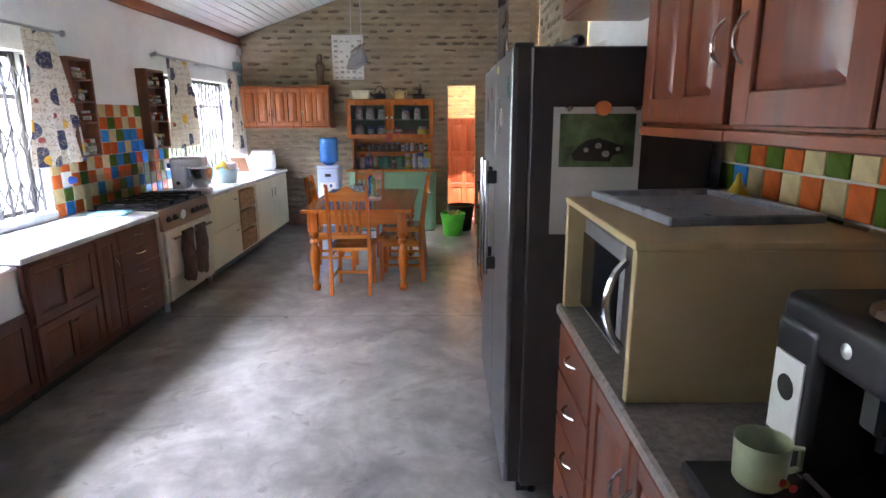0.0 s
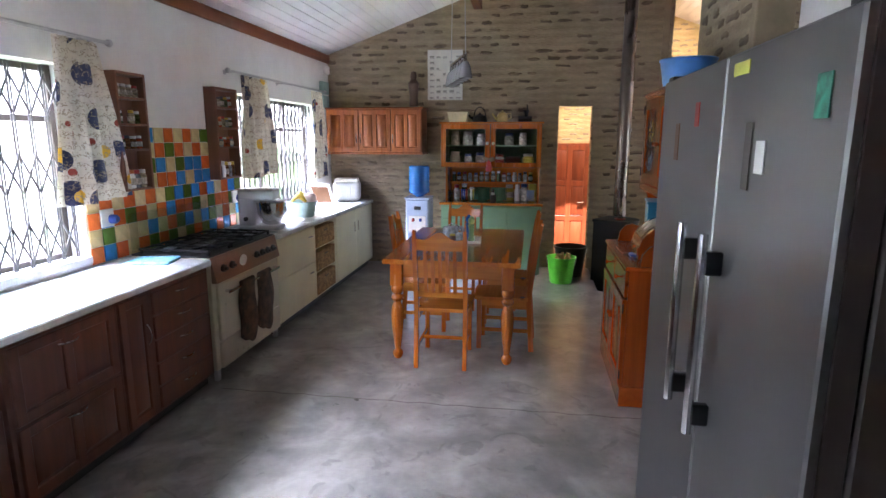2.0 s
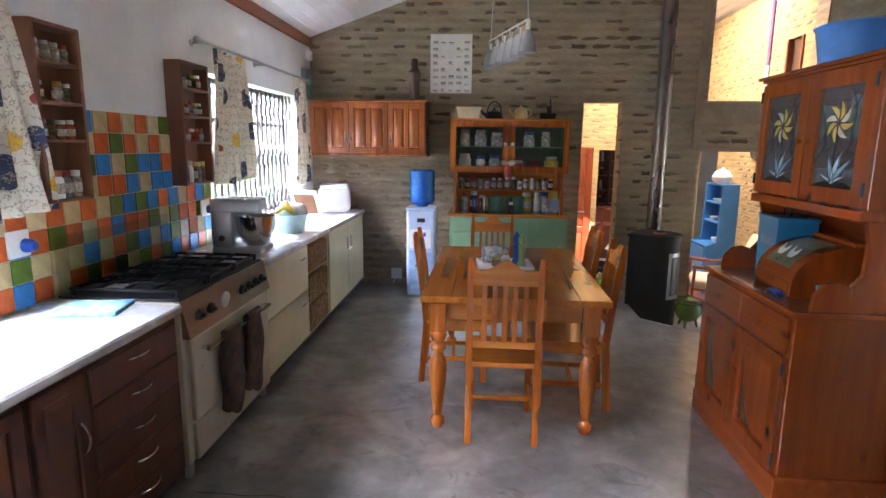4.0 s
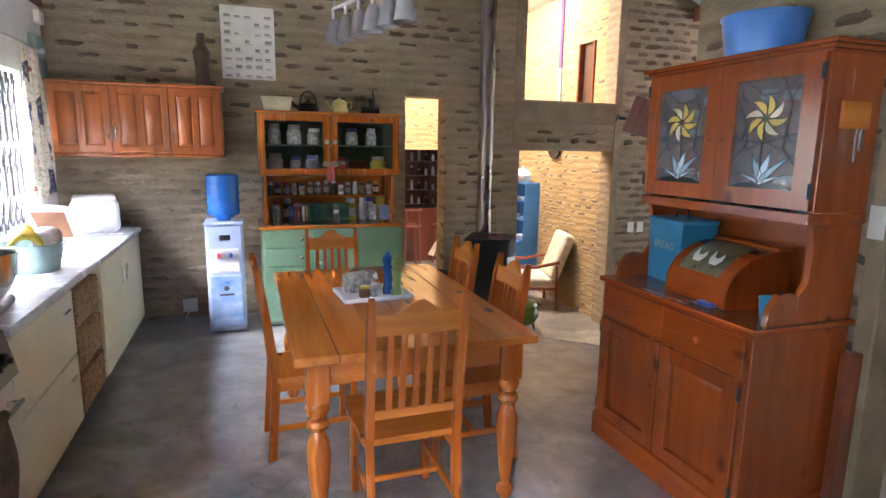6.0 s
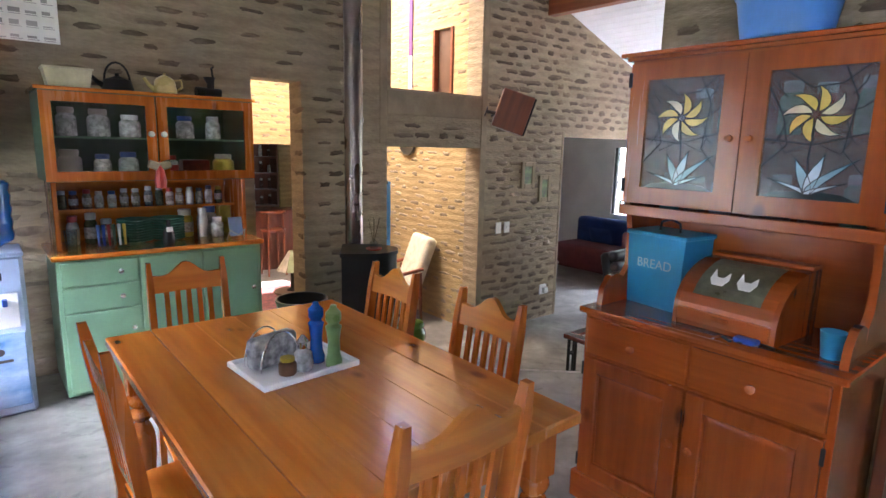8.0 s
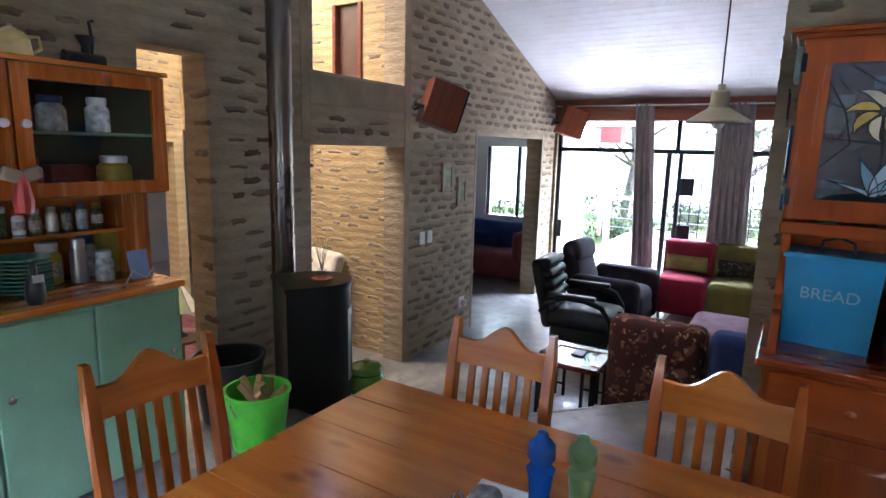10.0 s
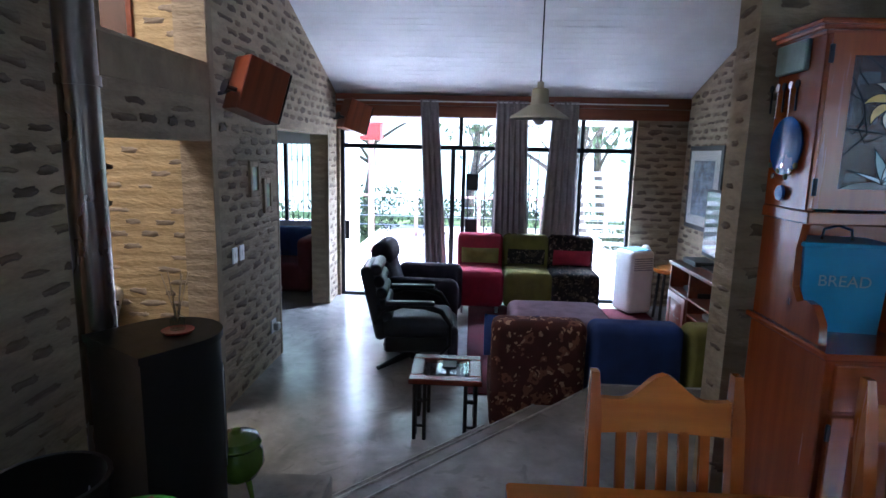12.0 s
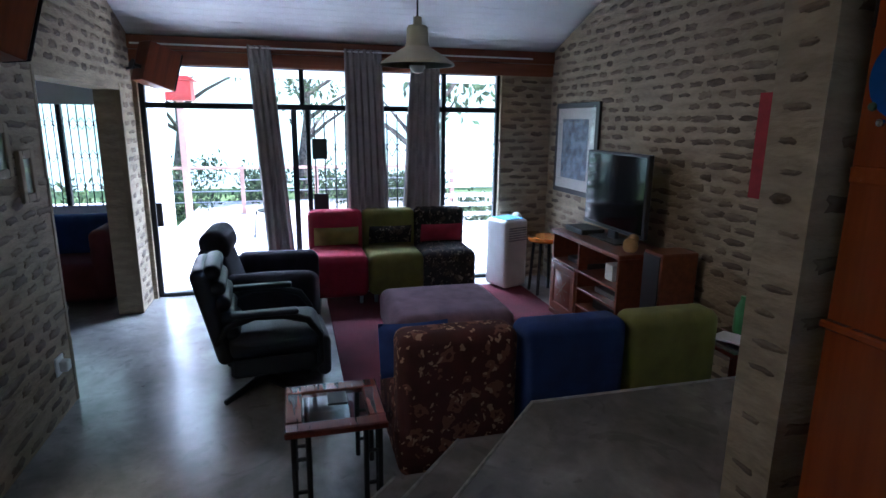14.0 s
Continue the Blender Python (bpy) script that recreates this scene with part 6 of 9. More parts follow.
def chair():
    """A slatted pine chair, its back at y 0, facing +y."""
    c = thing("dining_chair", "varnished pine dining chair with a slatted back", "chair", None, "chairs round the table")

    def lean(z):
        return 0.0 if z < 0.43 else -0.075 * ((z - 0.43) / 0.6) ** 1.25

    for x in (-0.19, 0.19):
        g = Shape()
        zs = [0.0, 0.22, 0.43, 0.6, 0.78, 0.93, 1.03]
        vs, fs = [], []
        for z in zs:
            y = lean(z) + (0.03 * (1 - z / 0.43) * -1 if z < 0.43 else 0)
            w, d = (0.017, 0.020) if z < 1.02 else (0.011, 0.013)
            vs += [(x - w, y - d, z), (x + w, y - d, z), (x + w, y + d, z), (x - w, y + d, z)]
        for k in range(len(zs) - 1):
            o = 4 * k
            fs += [(o + i, o + (i + 1) % 4, o + 4 + (i + 1) % 4, o + 4 + i) for i in range(4)]
        fs += [(0, 1, 2, 3), tuple(len(vs) - 4 + i for i in range(4))]
        g.add(vs, fs)
        part("back_post", g, M["pine_z"], c)
    for x in (-0.18, 0.18):
        part("front_leg", Shape().box(x - 0.018, x + 0.018, 0.36, 0.396, 0, 0.42, 0.003), M["pine_z"], c)
        part("side_rail", Shape().box(x - 0.011, x + 0.011, 0.015, 0.365, 0.365, 0.42, 0.002), M["pine_y"], c)
        part("stretcher", Shape().box(x - 0.009, x + 0.009, 0.0, 0.365, 0.15, 0.18, 0.003), M["pine_y"], c)
    part("front_rail", Shape().box(-0.165, 0.165, 0.372, 0.39, 0.365, 0.42, 0.002), M["pine_x"], c)
    part("cross_stretcher", Shape().box(-0.175, 0.175, 0.17, 0.19, 0.153, 0.177, 0.003), M["pine_x"], c)
    out = [(-0.215, 0.02), (-0.205, 0.0), (0.205, 0.0), (0.215, 0.02), (0.22, 0.40), (0.20, 0.425), (-0.20, 0.425), (-0.22, 0.40)]
    part("seat", Shape().prism([(x, y) for x, y in out], "z", 0.421, 0.447), M["pine_x"], c)
    # crest rail with a waved top, lower rail and slats
    n = 16
    vs, fs = [], []
    for k in range(n + 1):
        u = k / n
        x = -0.175 + 0.35 * u
        top = 0.955 + 0.055 * math.sin(math.pi * u) ** 2 + 0.012 * math.cos(4 * math.pi * u)
        bow_ = -0.012 * math.sin(math.pi * u)
        for z in (0.885, top):
            y = lean(z) + bow_
            vs += [(x, y - 0.010, z), (x, y + 0.010, z)]
    for k in range(n):
        o = 4 * k
        fs += [(o, o + 4, o + 6, o + 2), (o + 1, o + 3, o + 7, o + 5), (o + 2, o + 6, o + 7, o + 3), (o, o + 1, o + 5, o + 4)]
    fs += [(0, 2, 3, 1), (4 * n, 4 * n + 1, 4 * n + 3, 4 * n + 2)]
    part("crest_rail", Shape().add(vs, fs), M["pine_x"], c)
    part("lower_rail", Shape().box(-0.174, 0.174, lean(0.55) - 0.010, lean(0.55) + 0.010, 0.535, 0.575, 0.003), M["pine_x"], c)
    for k in range(5):
        x = -0.112 + 0.056 * k
        g = Shape()
        zs = [0.57, 0.68, 0.79, 0.89]
        vs, fs = [], []
        for z in zs:
            y = lean(z) - 0.006
            vs += [(x - 0.013, y - 0.006, z), (x + 0.013, y - 0.006, z), (x + 0.013, y + 0.006, z), (x - 0.013, y + 0.006, z)]
        for j in range(3):
            o = 4 * j
            fs += [(o + i, o + (i + 1) % 4, o + 4 + (i + 1) % 4, o + 4 + i) for i in range(4)]
        part("slat", g.add(vs, fs), M["pine_z"], c)
    return c


ch = chair()
SLIM = Matrix.Diagonal((0.92, 1, 0.98, 1))
ch.matrix_basis = pose(-0.93, 4.565, LEVEL, 0, 0, 0) @ SLIM
for m in (pose(-0.975, 6.36, LEVEL, 0, 0, 177), pose(-1.41, 5.47, LEVEL, 0, 0, -88), pose(-0.325, 5.76, LEVEL, 0, 0, 90), pose(-0.315, 5.14, LEVEL, 0, 0, 89)):
    copy_thing(ch, m @ SLIM)

# on the table
c = thing("table_tray", "white tray with napkins, salt and cruets", "tray", pose(-0.905, 5.42, 0.827, 0, 0, 4))
part("plate", Shape().box(-0.17, 0.17, -0.13, 0.13, 0.0, 0.008, 0.003), M["white"], c)
g = Shape()
for b in ((-0.178, -0.165, -0.138, 0.138), (0.165, 0.178, -0.138, 0.138), (-0.17, 0.17, -0.138, -0.125), (-0.17, 0.17, 0.125, 0.138)):
    g.box(*b, 0.001, 0.022, 0.005)
part("rim", g, M["white"], c)
M["napkin"] = mat("grey printed paper napkins", (0.55, 0.55, 0.55), 0.9, scale=30, vary=0.3, second=(0.2, 0.2, 0.22))
c = thing("napkin_holder", "wire holder with folded grey printed napkins", "napkin holder", pose(-0.965, 5.46, 0.836, 0, 0, 15))
part("napkin", Shape().puff(-0.09, 0.09, -0.03, 0.03, 0.003, 0.11, 0.02), M["napkin"], c)
for y in (-0.045, 0.045):
    part("wire", Shape().tube([(0.08 * math.cos(a), y, 0.005 + 0.12 * math.sin(a)) for a in [math.pi * k / 12 for k in range(13)]], 0.003, 6), M["chrome"], c)
MILL = [(0.028, 0), (0.029, 0.02), (0.022, 0.045), (0.020, 0.09), (0.024, 0.125), (0.028, 0.14), (0.018, 0.15), (0.027, 0.165), (0.026, 0.19), (0.012, 0.205), (0.010, 0.215), (0.001, 0.218)]
M["mill_blue"] = mat("blue lacquered wood", (0.01, 0.10, 0.42), 0.25)
M["mill_green"] = mat("sage green lacquered wood", (0.22, 0.37, 0.14), 0.3)
solid("pepper_mill", Shape().lathe(MILL, 20), M["mill_blue"], "blue lacquered pepper mill on the table tray", "pepper mill", pose(-0.83, 5.40, 0.836), "mills")
solid("pepper_mill", Shape().lathe(MILL, 20), M["mill_green"], "sage green pepper mill on the table tray", "pepper mill", pose(-0.80, 5.33, 0.836), "mills")
c = thing("cruet", "small glass cruet with a chrome top", "cruet", pose(-0.90, 5.36, 0.836))
part("jar", Shape().lathe([(0.03, 0), (0.035, 0.02), (0.03, 0.06), (0.012, 0.075), (0.001, 0.076)], 14), M["jarglass"], c)
part("top", Shape().lathe([(0.014, 0.075), (0.014, 0.09), (0.02, 0.10), (0.006, 0.12), (0.001, 0.122)], 12), M["chrome"], c)
jar(pose(-0.96, 5.35, 0.836), 0.03, 0.06, JAR[4], JAR[3], "small brown pot on the table tray", "pots", "mustard_pot")

# lamp over the table: a bar with hanging glass cups
c = thing("pendant_lamp", "row of frosted glass cups on a slim pendant bar", "lamp", pose(-0.93, 5.40, 0.03))
M["cup_glass"] = mat("frosted glass", (0.75, 0.75, 0.78), 0.2, vary=0.05)
M["cup_glass"].node_tree.nodes["Principled BSDF"].inputs["Transmission Weight"].default_value = 0.6
part("bar", Shape().tube([(-0.10, 0.33, 2.25), (0.10, -0.33, 2.25)], 0.012, 8), M["chrome"], c)
for k, s in enumerate((-0.5, 0.5)):
    part("cord", Shape().tube([(-0.20 * s, 0.66 * s, 2.25), (-0.1 * s, 0.2 * s, roof(-0.9) - 0.01)], 0.003, 5), M["steel"], c)
part("canopy", Shape().lathe([(0.06, -0.05), (0.06, 0)], 16, None, 0, 0, roof(-0.9) - 0.02), M["steel"], c)
for k in range(6):
    s = -0.5 + k / 5.0
    x, y = -0.20 * s, 0.66 * s
    q = part("shade", Shape().lathe([(0.018, 0.0), (0.026, -0.01), (0.040, -0.05), (0.052, -0.12), (0.049, -0.12), (0.036, -0.05), (0.001, -0.015)], 16, None, x, y, 2.2), M["cup_glass"], c, "frosted glass cup shade")
    part("holder", Shape().tube([(x, y, 2.25), (x, y, 2.195)], 0.012, 8), M["chrome"], q)

# ---- pine dresser ----
DX, DY = 0.265, 5.075
ON = LEVEL + 0.882  # the dresser's top board
c = thing("pine_dresser", "orange pine dresser with stained glass doors above", "dresser", pose(DX, DY, LEVEL, 0, 0, -90) @ Matrix.Diagonal((1.09, 1, 0.98, 1)))
DW = 0.86
part("plinth", Shape().box(-0.015, DW + 0.015, -0.02, 0.50, 0, 0.13, 0.006), M["honey_x"], c)
part("base", Shape().box(0, DW, 0.0, 0.50, 0.13, 0.875, 0.004), M["honey_z"], c)
part("top", Shape().box(-0.02, DW + 0.02, -0.025, 0.505, 0.875, 0.90, 0.008), M["honey_x"], c)
for x0, x1 in ((0.02, 0.425), (0.435, 0.84)):
    slab_front(c, x0, x1, 0.70, 0.86, M["honey_x"], knob=((x0 + x1) / 2, 0.78, "honey_z"))
    d = panel_door(c, x0, x1, 0.14, 0.685, M["honey_z"], 1, 1, 0.065, proud=0.027)
    kx = x1 - 0.03 if x0 < 0.1 else x0 + 0.03
    part("knob", Shape().lathe([(0.007, 0), (0.016, 0.015), (0.014, 0.026), (0.001, 0.03)], 12, pose(kx, -0.02, 0.46, 90)), M["honey_z"], d)
    hx = x0 if x0 < 0.1 else x1
    for z in (0.2, 0.63):
        part("hinge", Shape().box(hx - 0.008, hx + 0.008, -0.026, -0.018, z - 0.03, z + 0.03, 0.002), M["iron"], d)
# shaped side brackets carry the upper cupboard
for x in (0.005, DW - 0.03):
    out = [(0.06, 0.90), (0.07, 0.97), (0.11, 1.02), (0.16, 1.03), (0.21, 1.01), (0.25, 1.06), (0.255, 1.2), (0.22, 1.34), (0.50, 1.34), (0.50, 0.90)]
    part("side_bracket", Shape().prism(out, "x", x, x + 0.024), M["honey_z"], c)
part("back", Shape().box(0.03, DW - 0.03, 0.485, 0.50, 0.90, 1.34, 0.001), M["honey_x"], c)
part("lower_shelf", Shape().box(-0.005, DW + 0.005, 0.19, 0.50, 1.29, 1.335, 0.004), M["honey_x"], c)
g = Shape()
g.box(0, 0.022, 0.22, 0.50, 1.335, 1.93, 0.003).box(DW - 0.022, DW, 0.22, 0.50, 1.335, 1.93, 0.003).box(0.022, DW - 0.022, 0.485, 0.50, 1.335, 1.93, 0.001).box(0.022, DW - 0.022, 0.24, 0.485, 1.62, 1.635, 0.001)
part("upper_case", g, M["honey_z"], c)
g = Shape()
for k, (o, z0, z1) in enumerate(((0.0, 1.925, 1.94), (0.018, 1.938, 1.955), (0.036, 1.953, 1.97))):
    g.box(-o - 0.005, DW + o + 0.005, 0.215 - o, 0.50, z0, z1, 0.004)
part("crown", g, M["honey_x"], c)
GL = {}
M["leaded"] = mat("frosted grey leaded glass", (0.36, 0.37, 0.41), 0.12, scale=25, vary=0.2, second=(0.18, 0.20, 0.25), stretch=(1, 1, 2.5))
M["leaded"].node_tree.nodes["Principled BSDF"].inputs["Alpha"].default_value = 0.42
for nm, col in (("petal", (0.72, 0.48, 0.13)), ("petal_pale", (0.74, 0.62, 0.44)), ("leaf", (0.30, 0.46, 0.55)), ("leaf_pale", (0.55, 0.66, 0.74)), ("field", (0.10, 0.13, 0.17)), ("dark", (0.02, 0.03, 0.03))):
    GL[nm] = mat("stained glass " + nm, col, 0.12, vary=0.1, scale=20)
for x0, x1, mirror in ((0.004, 0.428, 1), (0.432, 0.856, -1)):
    s = 0.07
    g = Shape().ring(x0, x1, 0.195, 0.22, 1.345, 1.925, s)
    d = part("glass_door", g, M["honey_z"], c)
    part("pane", Shape().box(x0 + s, x1 - s, 0.206, 0.210, 1.345 + s, 1.925 - s, 0), M["leaded"], d, "leaded stained glass pane")
    cx, cz = (x0 + x1) / 2, 1.70
    outline = Shape()
    for k in range(8):
        a = 2 * math.pi * k / 8 + 0.25
        spin = []
        for side in (1, -1):
            for q in range(7)[::side]:
                f = q / 6
                r, w = 0.012 + 0.084 * f, 0.0185 * math.sin(math.pi * f ** 0.9) + 0.001
                b = a + 0.55 * f * f + side * w / (r + 0.012)
                spin.append((cx + r * math.cos(b), cz + r * math.sin(b)))
        outline.tube([(p, 0.2028, q) for p, q in spin], 0.0017, 4, closed=True)
        part("petal", Shape().prism(spin, "y", 0.2025, 0.2055), GL["petal" if (k + (mirror > 0)) % 3 else "petal_pale"], d)
    for k, (dx, hz) in enumerate(((-0.12, 0.05), (-0.045, 0.125), (0.04, 0.14), (0.13, 0.125), (0.105, 0.045))):
        blade = []
        for side in (1, -1):
            for q in range(7)[::side]:
                f = q / 6
                blade.append((cx + dx * f ** 1.4 + side * 0.017 * math.sin(math.pi * min(1.0, f + 0.12)) ** 0.7, 1.432 + hz * f))
        outline.tube([(p, 0.2022 - 0.0004 * k, q) for p, q in blade], 0.0017, 4, closed=True)
        part("leaf", Shape().prism(blade, "y", 0.2022 - 0.0004 * k, 0.2052 - 0.0004 * k), GL["leaf" if k % 2 else "leaf_pale"], d)
    part("ground", Shape().prism([(x0 + s + 0.01, 1.416), (x1 - s - 0.01, 1.416), (x1 - s - 0.05, 1.436), (cx, 1.446), (x0 + s + 0.05, 1.434)], "y", 0.203, 0.2056), GL["dark"], d)
    g = Shape().tube([(cx, 0.204, 1.45), (cx + 0.008 * mirror, 0.204, 1.55), (cx, 0.204, 1.68)], 0.003, 5)
    g.tube([(x0 + s, 0.204, 1.52), (x0 + s + 0.07, 0.204, 1.60), (x0 + s + 0.05, 0.204, 1.70), (x0 + s, 0.204, 1.80)], 0.0022, 5)
    g.tube([(x1 - s, 0.204, 1.50), (x1 - s - 0.06, 0.204, 1.58), (x1 - s - 0.04, 0.204, 1.75), (x1 - s - 0.08, 0.204, 1.85)], 0.0022, 5)
    g.tube([(x0 + s, 0.204, 1.62), (cx, 0.204, 1.60), (x1 - s, 0.204, 1.64)], 0.0022, 5)
    g.tube([(cx - 0.1, 0.204, 1.855), (cx - 0.02, 0.204, 1.79), (cx + 0.06, 0.204, 1.80), (cx + 0.12, 0.204, 1.855)], 0.0022, 5)
    for sgn in (-1, 1):
        for dz, ln in ((0.02, 0.14), (-0.10, 0.13), (0.10, 0.12)):
            g.tube([(cx + sgn * 0.085, 0.204, cz + dz * 0.6), (cx + sgn * 0.115, 0.204, cz + dz), (cx + sgn * ln, 0.204, cz + dz + 0.02)], 0.0018, 5)
        g.tube([(cx + sgn * 0.02, 0.204, 1.60), (cx + sgn * 0.075, 0.204, 1.57), (cx + sgn * 0.10, 0.204, 1.62), (cx + sgn * 0.08, 0.204, 1.68)], 0.0018, 5)
    part("lead", g, M["iron"], d, "dark lead lines")
    part("lead_outline", outline, M["iron"], d, "dark lead round the petals and leaves")
    kx = x1 - 0.03 if x0 < 0.1 else x0 + 0.03
    part("knob", Shape().lathe([(0.006, 0), (0.014, 0.012), (0.012, 0.022), (0.001, 0.025)], 12, pose(kx, 0.195, 1.62, 90)), M["honey_z"], d)
    hx = x0 if x0 < 0.1 else x1
    for z in (1.42, 1.86):
        part("hinge", Shape().box(hx - 0.007, hx + 0.007, 0.188, 0.196, z - 0.03, z + 0.03, 0.002), M["iron"], d)
rnd = random.Random(8)
for x in (0.12, 0.22, 0.32, 0.52, 0.62, 0.74):
    for z in (1.336, 1.636):
        jar(pose(DX + 0.36, DY - 1.09 * x, LEVEL + 0.98 * z), 0.04, rnd.uniform(0.12, 0.2), rnd.choice([M["jarglass"], JAR[4], JAR[0], M["plate"]]), M["steel"], "jar behind the stained glass", "dresser jars", "storage_jar")
solid("wash_basin", Shape().lathe(BASIN, 32, pose(0, 0, 0) @ Matrix.Diagonal((0.64, 0.68, 0.98, 1))), M["basin"], "oval blue enamel wash tub on top of the dresser", "tub", pose(0.60, 4.55, LEVEL + 1.932))
# bread bin, roll-top box and small things on the dresser
M["turq"] = mat("turquoise painted tin", (0.02, 0.27, 0.50), 0.35, vary=0.05)
c = thing("bread_bin", "turquoise tin bread bin lettered in white", "bread bin", pose(0.575, 4.90, ON, 0, 0, -97))
part("body", Shape().prism([(-0.125, 0), (0.125, 0), (0.14, 0.30), (-0.14, 0.30)], "y", -0.09, 0.10), M["turq"], c)
part("lid", Shape().box(-0.148, 0.148, -0.098, 0.108, 0.30, 0.318, 0.006), M["turq"], c)
part("handle", Shape().tube([(-0.05, 0, 0.318), (-0.045, 0, 0.355), (0, 0, 0.37), (0.045, 0, 0.355), (0.05, 0, 0.318)], 0.005, 8), M["iron"], c)
cu = bpy.data.curves.new("bread_word", "FONT")
cu.body, cu.size, cu.align_x, cu.extrude = "BREAD", 0.056, "CENTER", 0.0006
tx = new("lettering", cu)
tx.data.materials.append(mat("faded white lettering", (0.42, 0.52, 0.60), 0.6))
tx.parent = c
tx.matrix_basis = pose(0, -0.0915, 0.165, 90)
tx["label"] = "white lettering BREAD"
c = thing("roll_top_box", "pine roll top bread box with a painted glass lid", "bread box", pose(0.52, 4.55, ON, 0, 0, -93))
arc = [(-0.16 + 0.26 * (1 - math.cos(a)), 0.05 + 0.19 * math.sin(a)) for a in [math.pi / 2 * k / 8 for k in range(9)]]
side = [(-0.16, 0.0), (0.16, 0.0), (0.16, 0.24)] + [(y, z) for y, z in reversed(arc)]
for x in (-0.19, 0.172):
    part("side", Shape().prism(side, "x", x, x + 0.018), M["honey_z"], c)
part("bottom", Shape().box(-0.172, 0.172, -0.158, 0.158, 0.001, 0.018, 0.002), M["honey_x"], c)
part("front_rail", Shape().box(-0.172, 0.172, -0.165, -0.145, 0.018, 0.07, 0.003), M["honey_x"], c)
g = Shape()
for (y0, z0), (y1, z1) in zip(arc, arc[1:]):
    g.add([(-0.172, y0, z0), (0.172, y0, z0), (0.172, y1, z1), (-0.172, y1, z1)], [(0, 1, 2, 3)])
part("roll_lid", g, M["honey_x"], c)
M["hens"] = mat("grey green painted panel", (0.15, 0.145, 0.085), 0.3, scale=15, vary=0.2)
g = Shape()
for (y0, z0), (y1, z1) in zip(arc[2:7], arc[3:8]):
    g.add([(-0.125, y0 - 0.004, z0 + 0.003), (0.125, y0 - 0.004, z0 + 0.003), (0.125, y1 - 0.004, z1 + 0.003), (-0.125, y1 - 0.004, z1 + 0.003)], [(0, 1, 2, 3)])
pn = part("picture_panel", g, M["hens"], c, "painted panel with two pale hens")
ym, zm = arc[4]
for x in (-0.05, 0.05):
    part("hen", Shape().prism([(x - 0.035, -0.005), (x - 0.02, -0.03), (x + 0.02, -0.03), (x + 0.035, 0.0), (x + 0.03, 0.03), (x + 0.012, 0.005), (x - 0.012, 0.005), (x - 0.028, 0.04)], "z", 0.0, 0.003, pose(0, ym - 0.012, zm + 0.004, 47)), M["white"], pn)
part("top", Shape().box(-0.19, 0.19, 0.09, 0.165, 0.24, 0.256, 0.004), M["honey_x"], c)
part("grip", Shape().box(-0.03, 0.03, -0.175, -0.165, 0.045, 0.06, 0.003), M["honey_x"], c)
c = thing("key_bunch", "bunch of keys with a blue fob on the dresser", "keys", pose(0.33, 4.46, ON))
for k in range(6):
    part("key", Shape().box(-0.03, 0.03, -0.006, 0.006, 0.001, 0.005, 0.001, pose(0.01 * k - 0.03, -0.03 * k + 0.08, 0.002, 0, 0, 50 * k)), M["iron"] if k % 2 else M["chrome"], c)
part("fob", Shape().puff(-0.02, 0.02, -0.05, 0.03, 0, 0.02, 0.008), M["plug"], c, "blue key fob")
solid("blue_cup", Shape().lathe([(0.03, 0), (0.04, 0.09), (0.037, 0.088), (0.027, 0.006), (0.001, 0.005)], 16), M["turq"], "small turquoise cup on the dresser", "cup", pose(0.42, 4.22, ON))
c = thing("key_rack", "carved wooden key holder on the dresser side", "key rack", pose(0.62, 4.136, 1.72))
part("board", Shape().box(-0.07, 0.07, -0.02, 0.0, -0.05, 0.05, 0.01), M["pine_x"], c)
part("keys", Shape().box(-0.01, 0.0, -0.03, -0.022, -0.17, -0.05, 0.002).box(0.015, 0.03, -0.03, -0.022, -0.13, -0.05, 0.002), M["chrome"], c)
# hangings on the pier's end beside the dresser
c = thing("key_rack", "turquoise fish shaped key rack with hanging keys", "key rack", pose(0.66, 5.078, 1.88))
part("board", Shape().box(-0.10, 0.09, 0, 0.02, -0.045, 0.06, 0.008), M["tub"], c)
for k in range(5):
    x = -0.085 + 0.042 * k
    part("key", Shape().lathe([(0.014, 0), (0.014, 0.004)], 10, pose(x, 0.024, -0.09, -90)).box(x - 0.004, x + 0.004, 0.022, 0.027, -0.18 - 0.02 * (k % 2), -0.09, 0.001), M["chrome"] if k % 2 else M["iron"], c)
c = thing("wall_plate", "round blue plate hung with small charms", "wall plate", pose(0.64, 5.079, 1.58))
part("plate", Shape().lathe([(0.10, 0), (0.105, 0.008), (0.08, 0.012), (0.001, 0.008)], 28, pose(0, 0, 0, -90)), M["mill_blue"], c)
for k in range(7):
    x = -0.085 + 0.028 * k
    part("charm", Shape().lathe([(0.012, 0), (0.01, 0.006), (0.001, 0.007)], 8, pose(x, 0.008, -0.07 - 0.02 * (k % 3), -90)), M["chrome"] if k % 2 else JAR[2], c)
part("pendant", Shape().lathe([(0.03, 0), (0.028, 0.008), (0.001, 0.01)], 14, pose(0.0, 0.004, -0.17, -90)), M["mill_blue"], c)
solid("paper_note", Shape().box(0, 0.008, -0.032, 0.032, -0.065, 0.065, 0.002), M["paper"], "white paper note pinned to the pier", "note", pose(0.792, 4.11, 1.32))
solid("timber_board", Shape().box(0.71, 0.785, 4.08, 4.12, LEVEL + 0.001, 0.80, 0.004), M["red_z"], "loose wooden board leaning by the pier", "board")


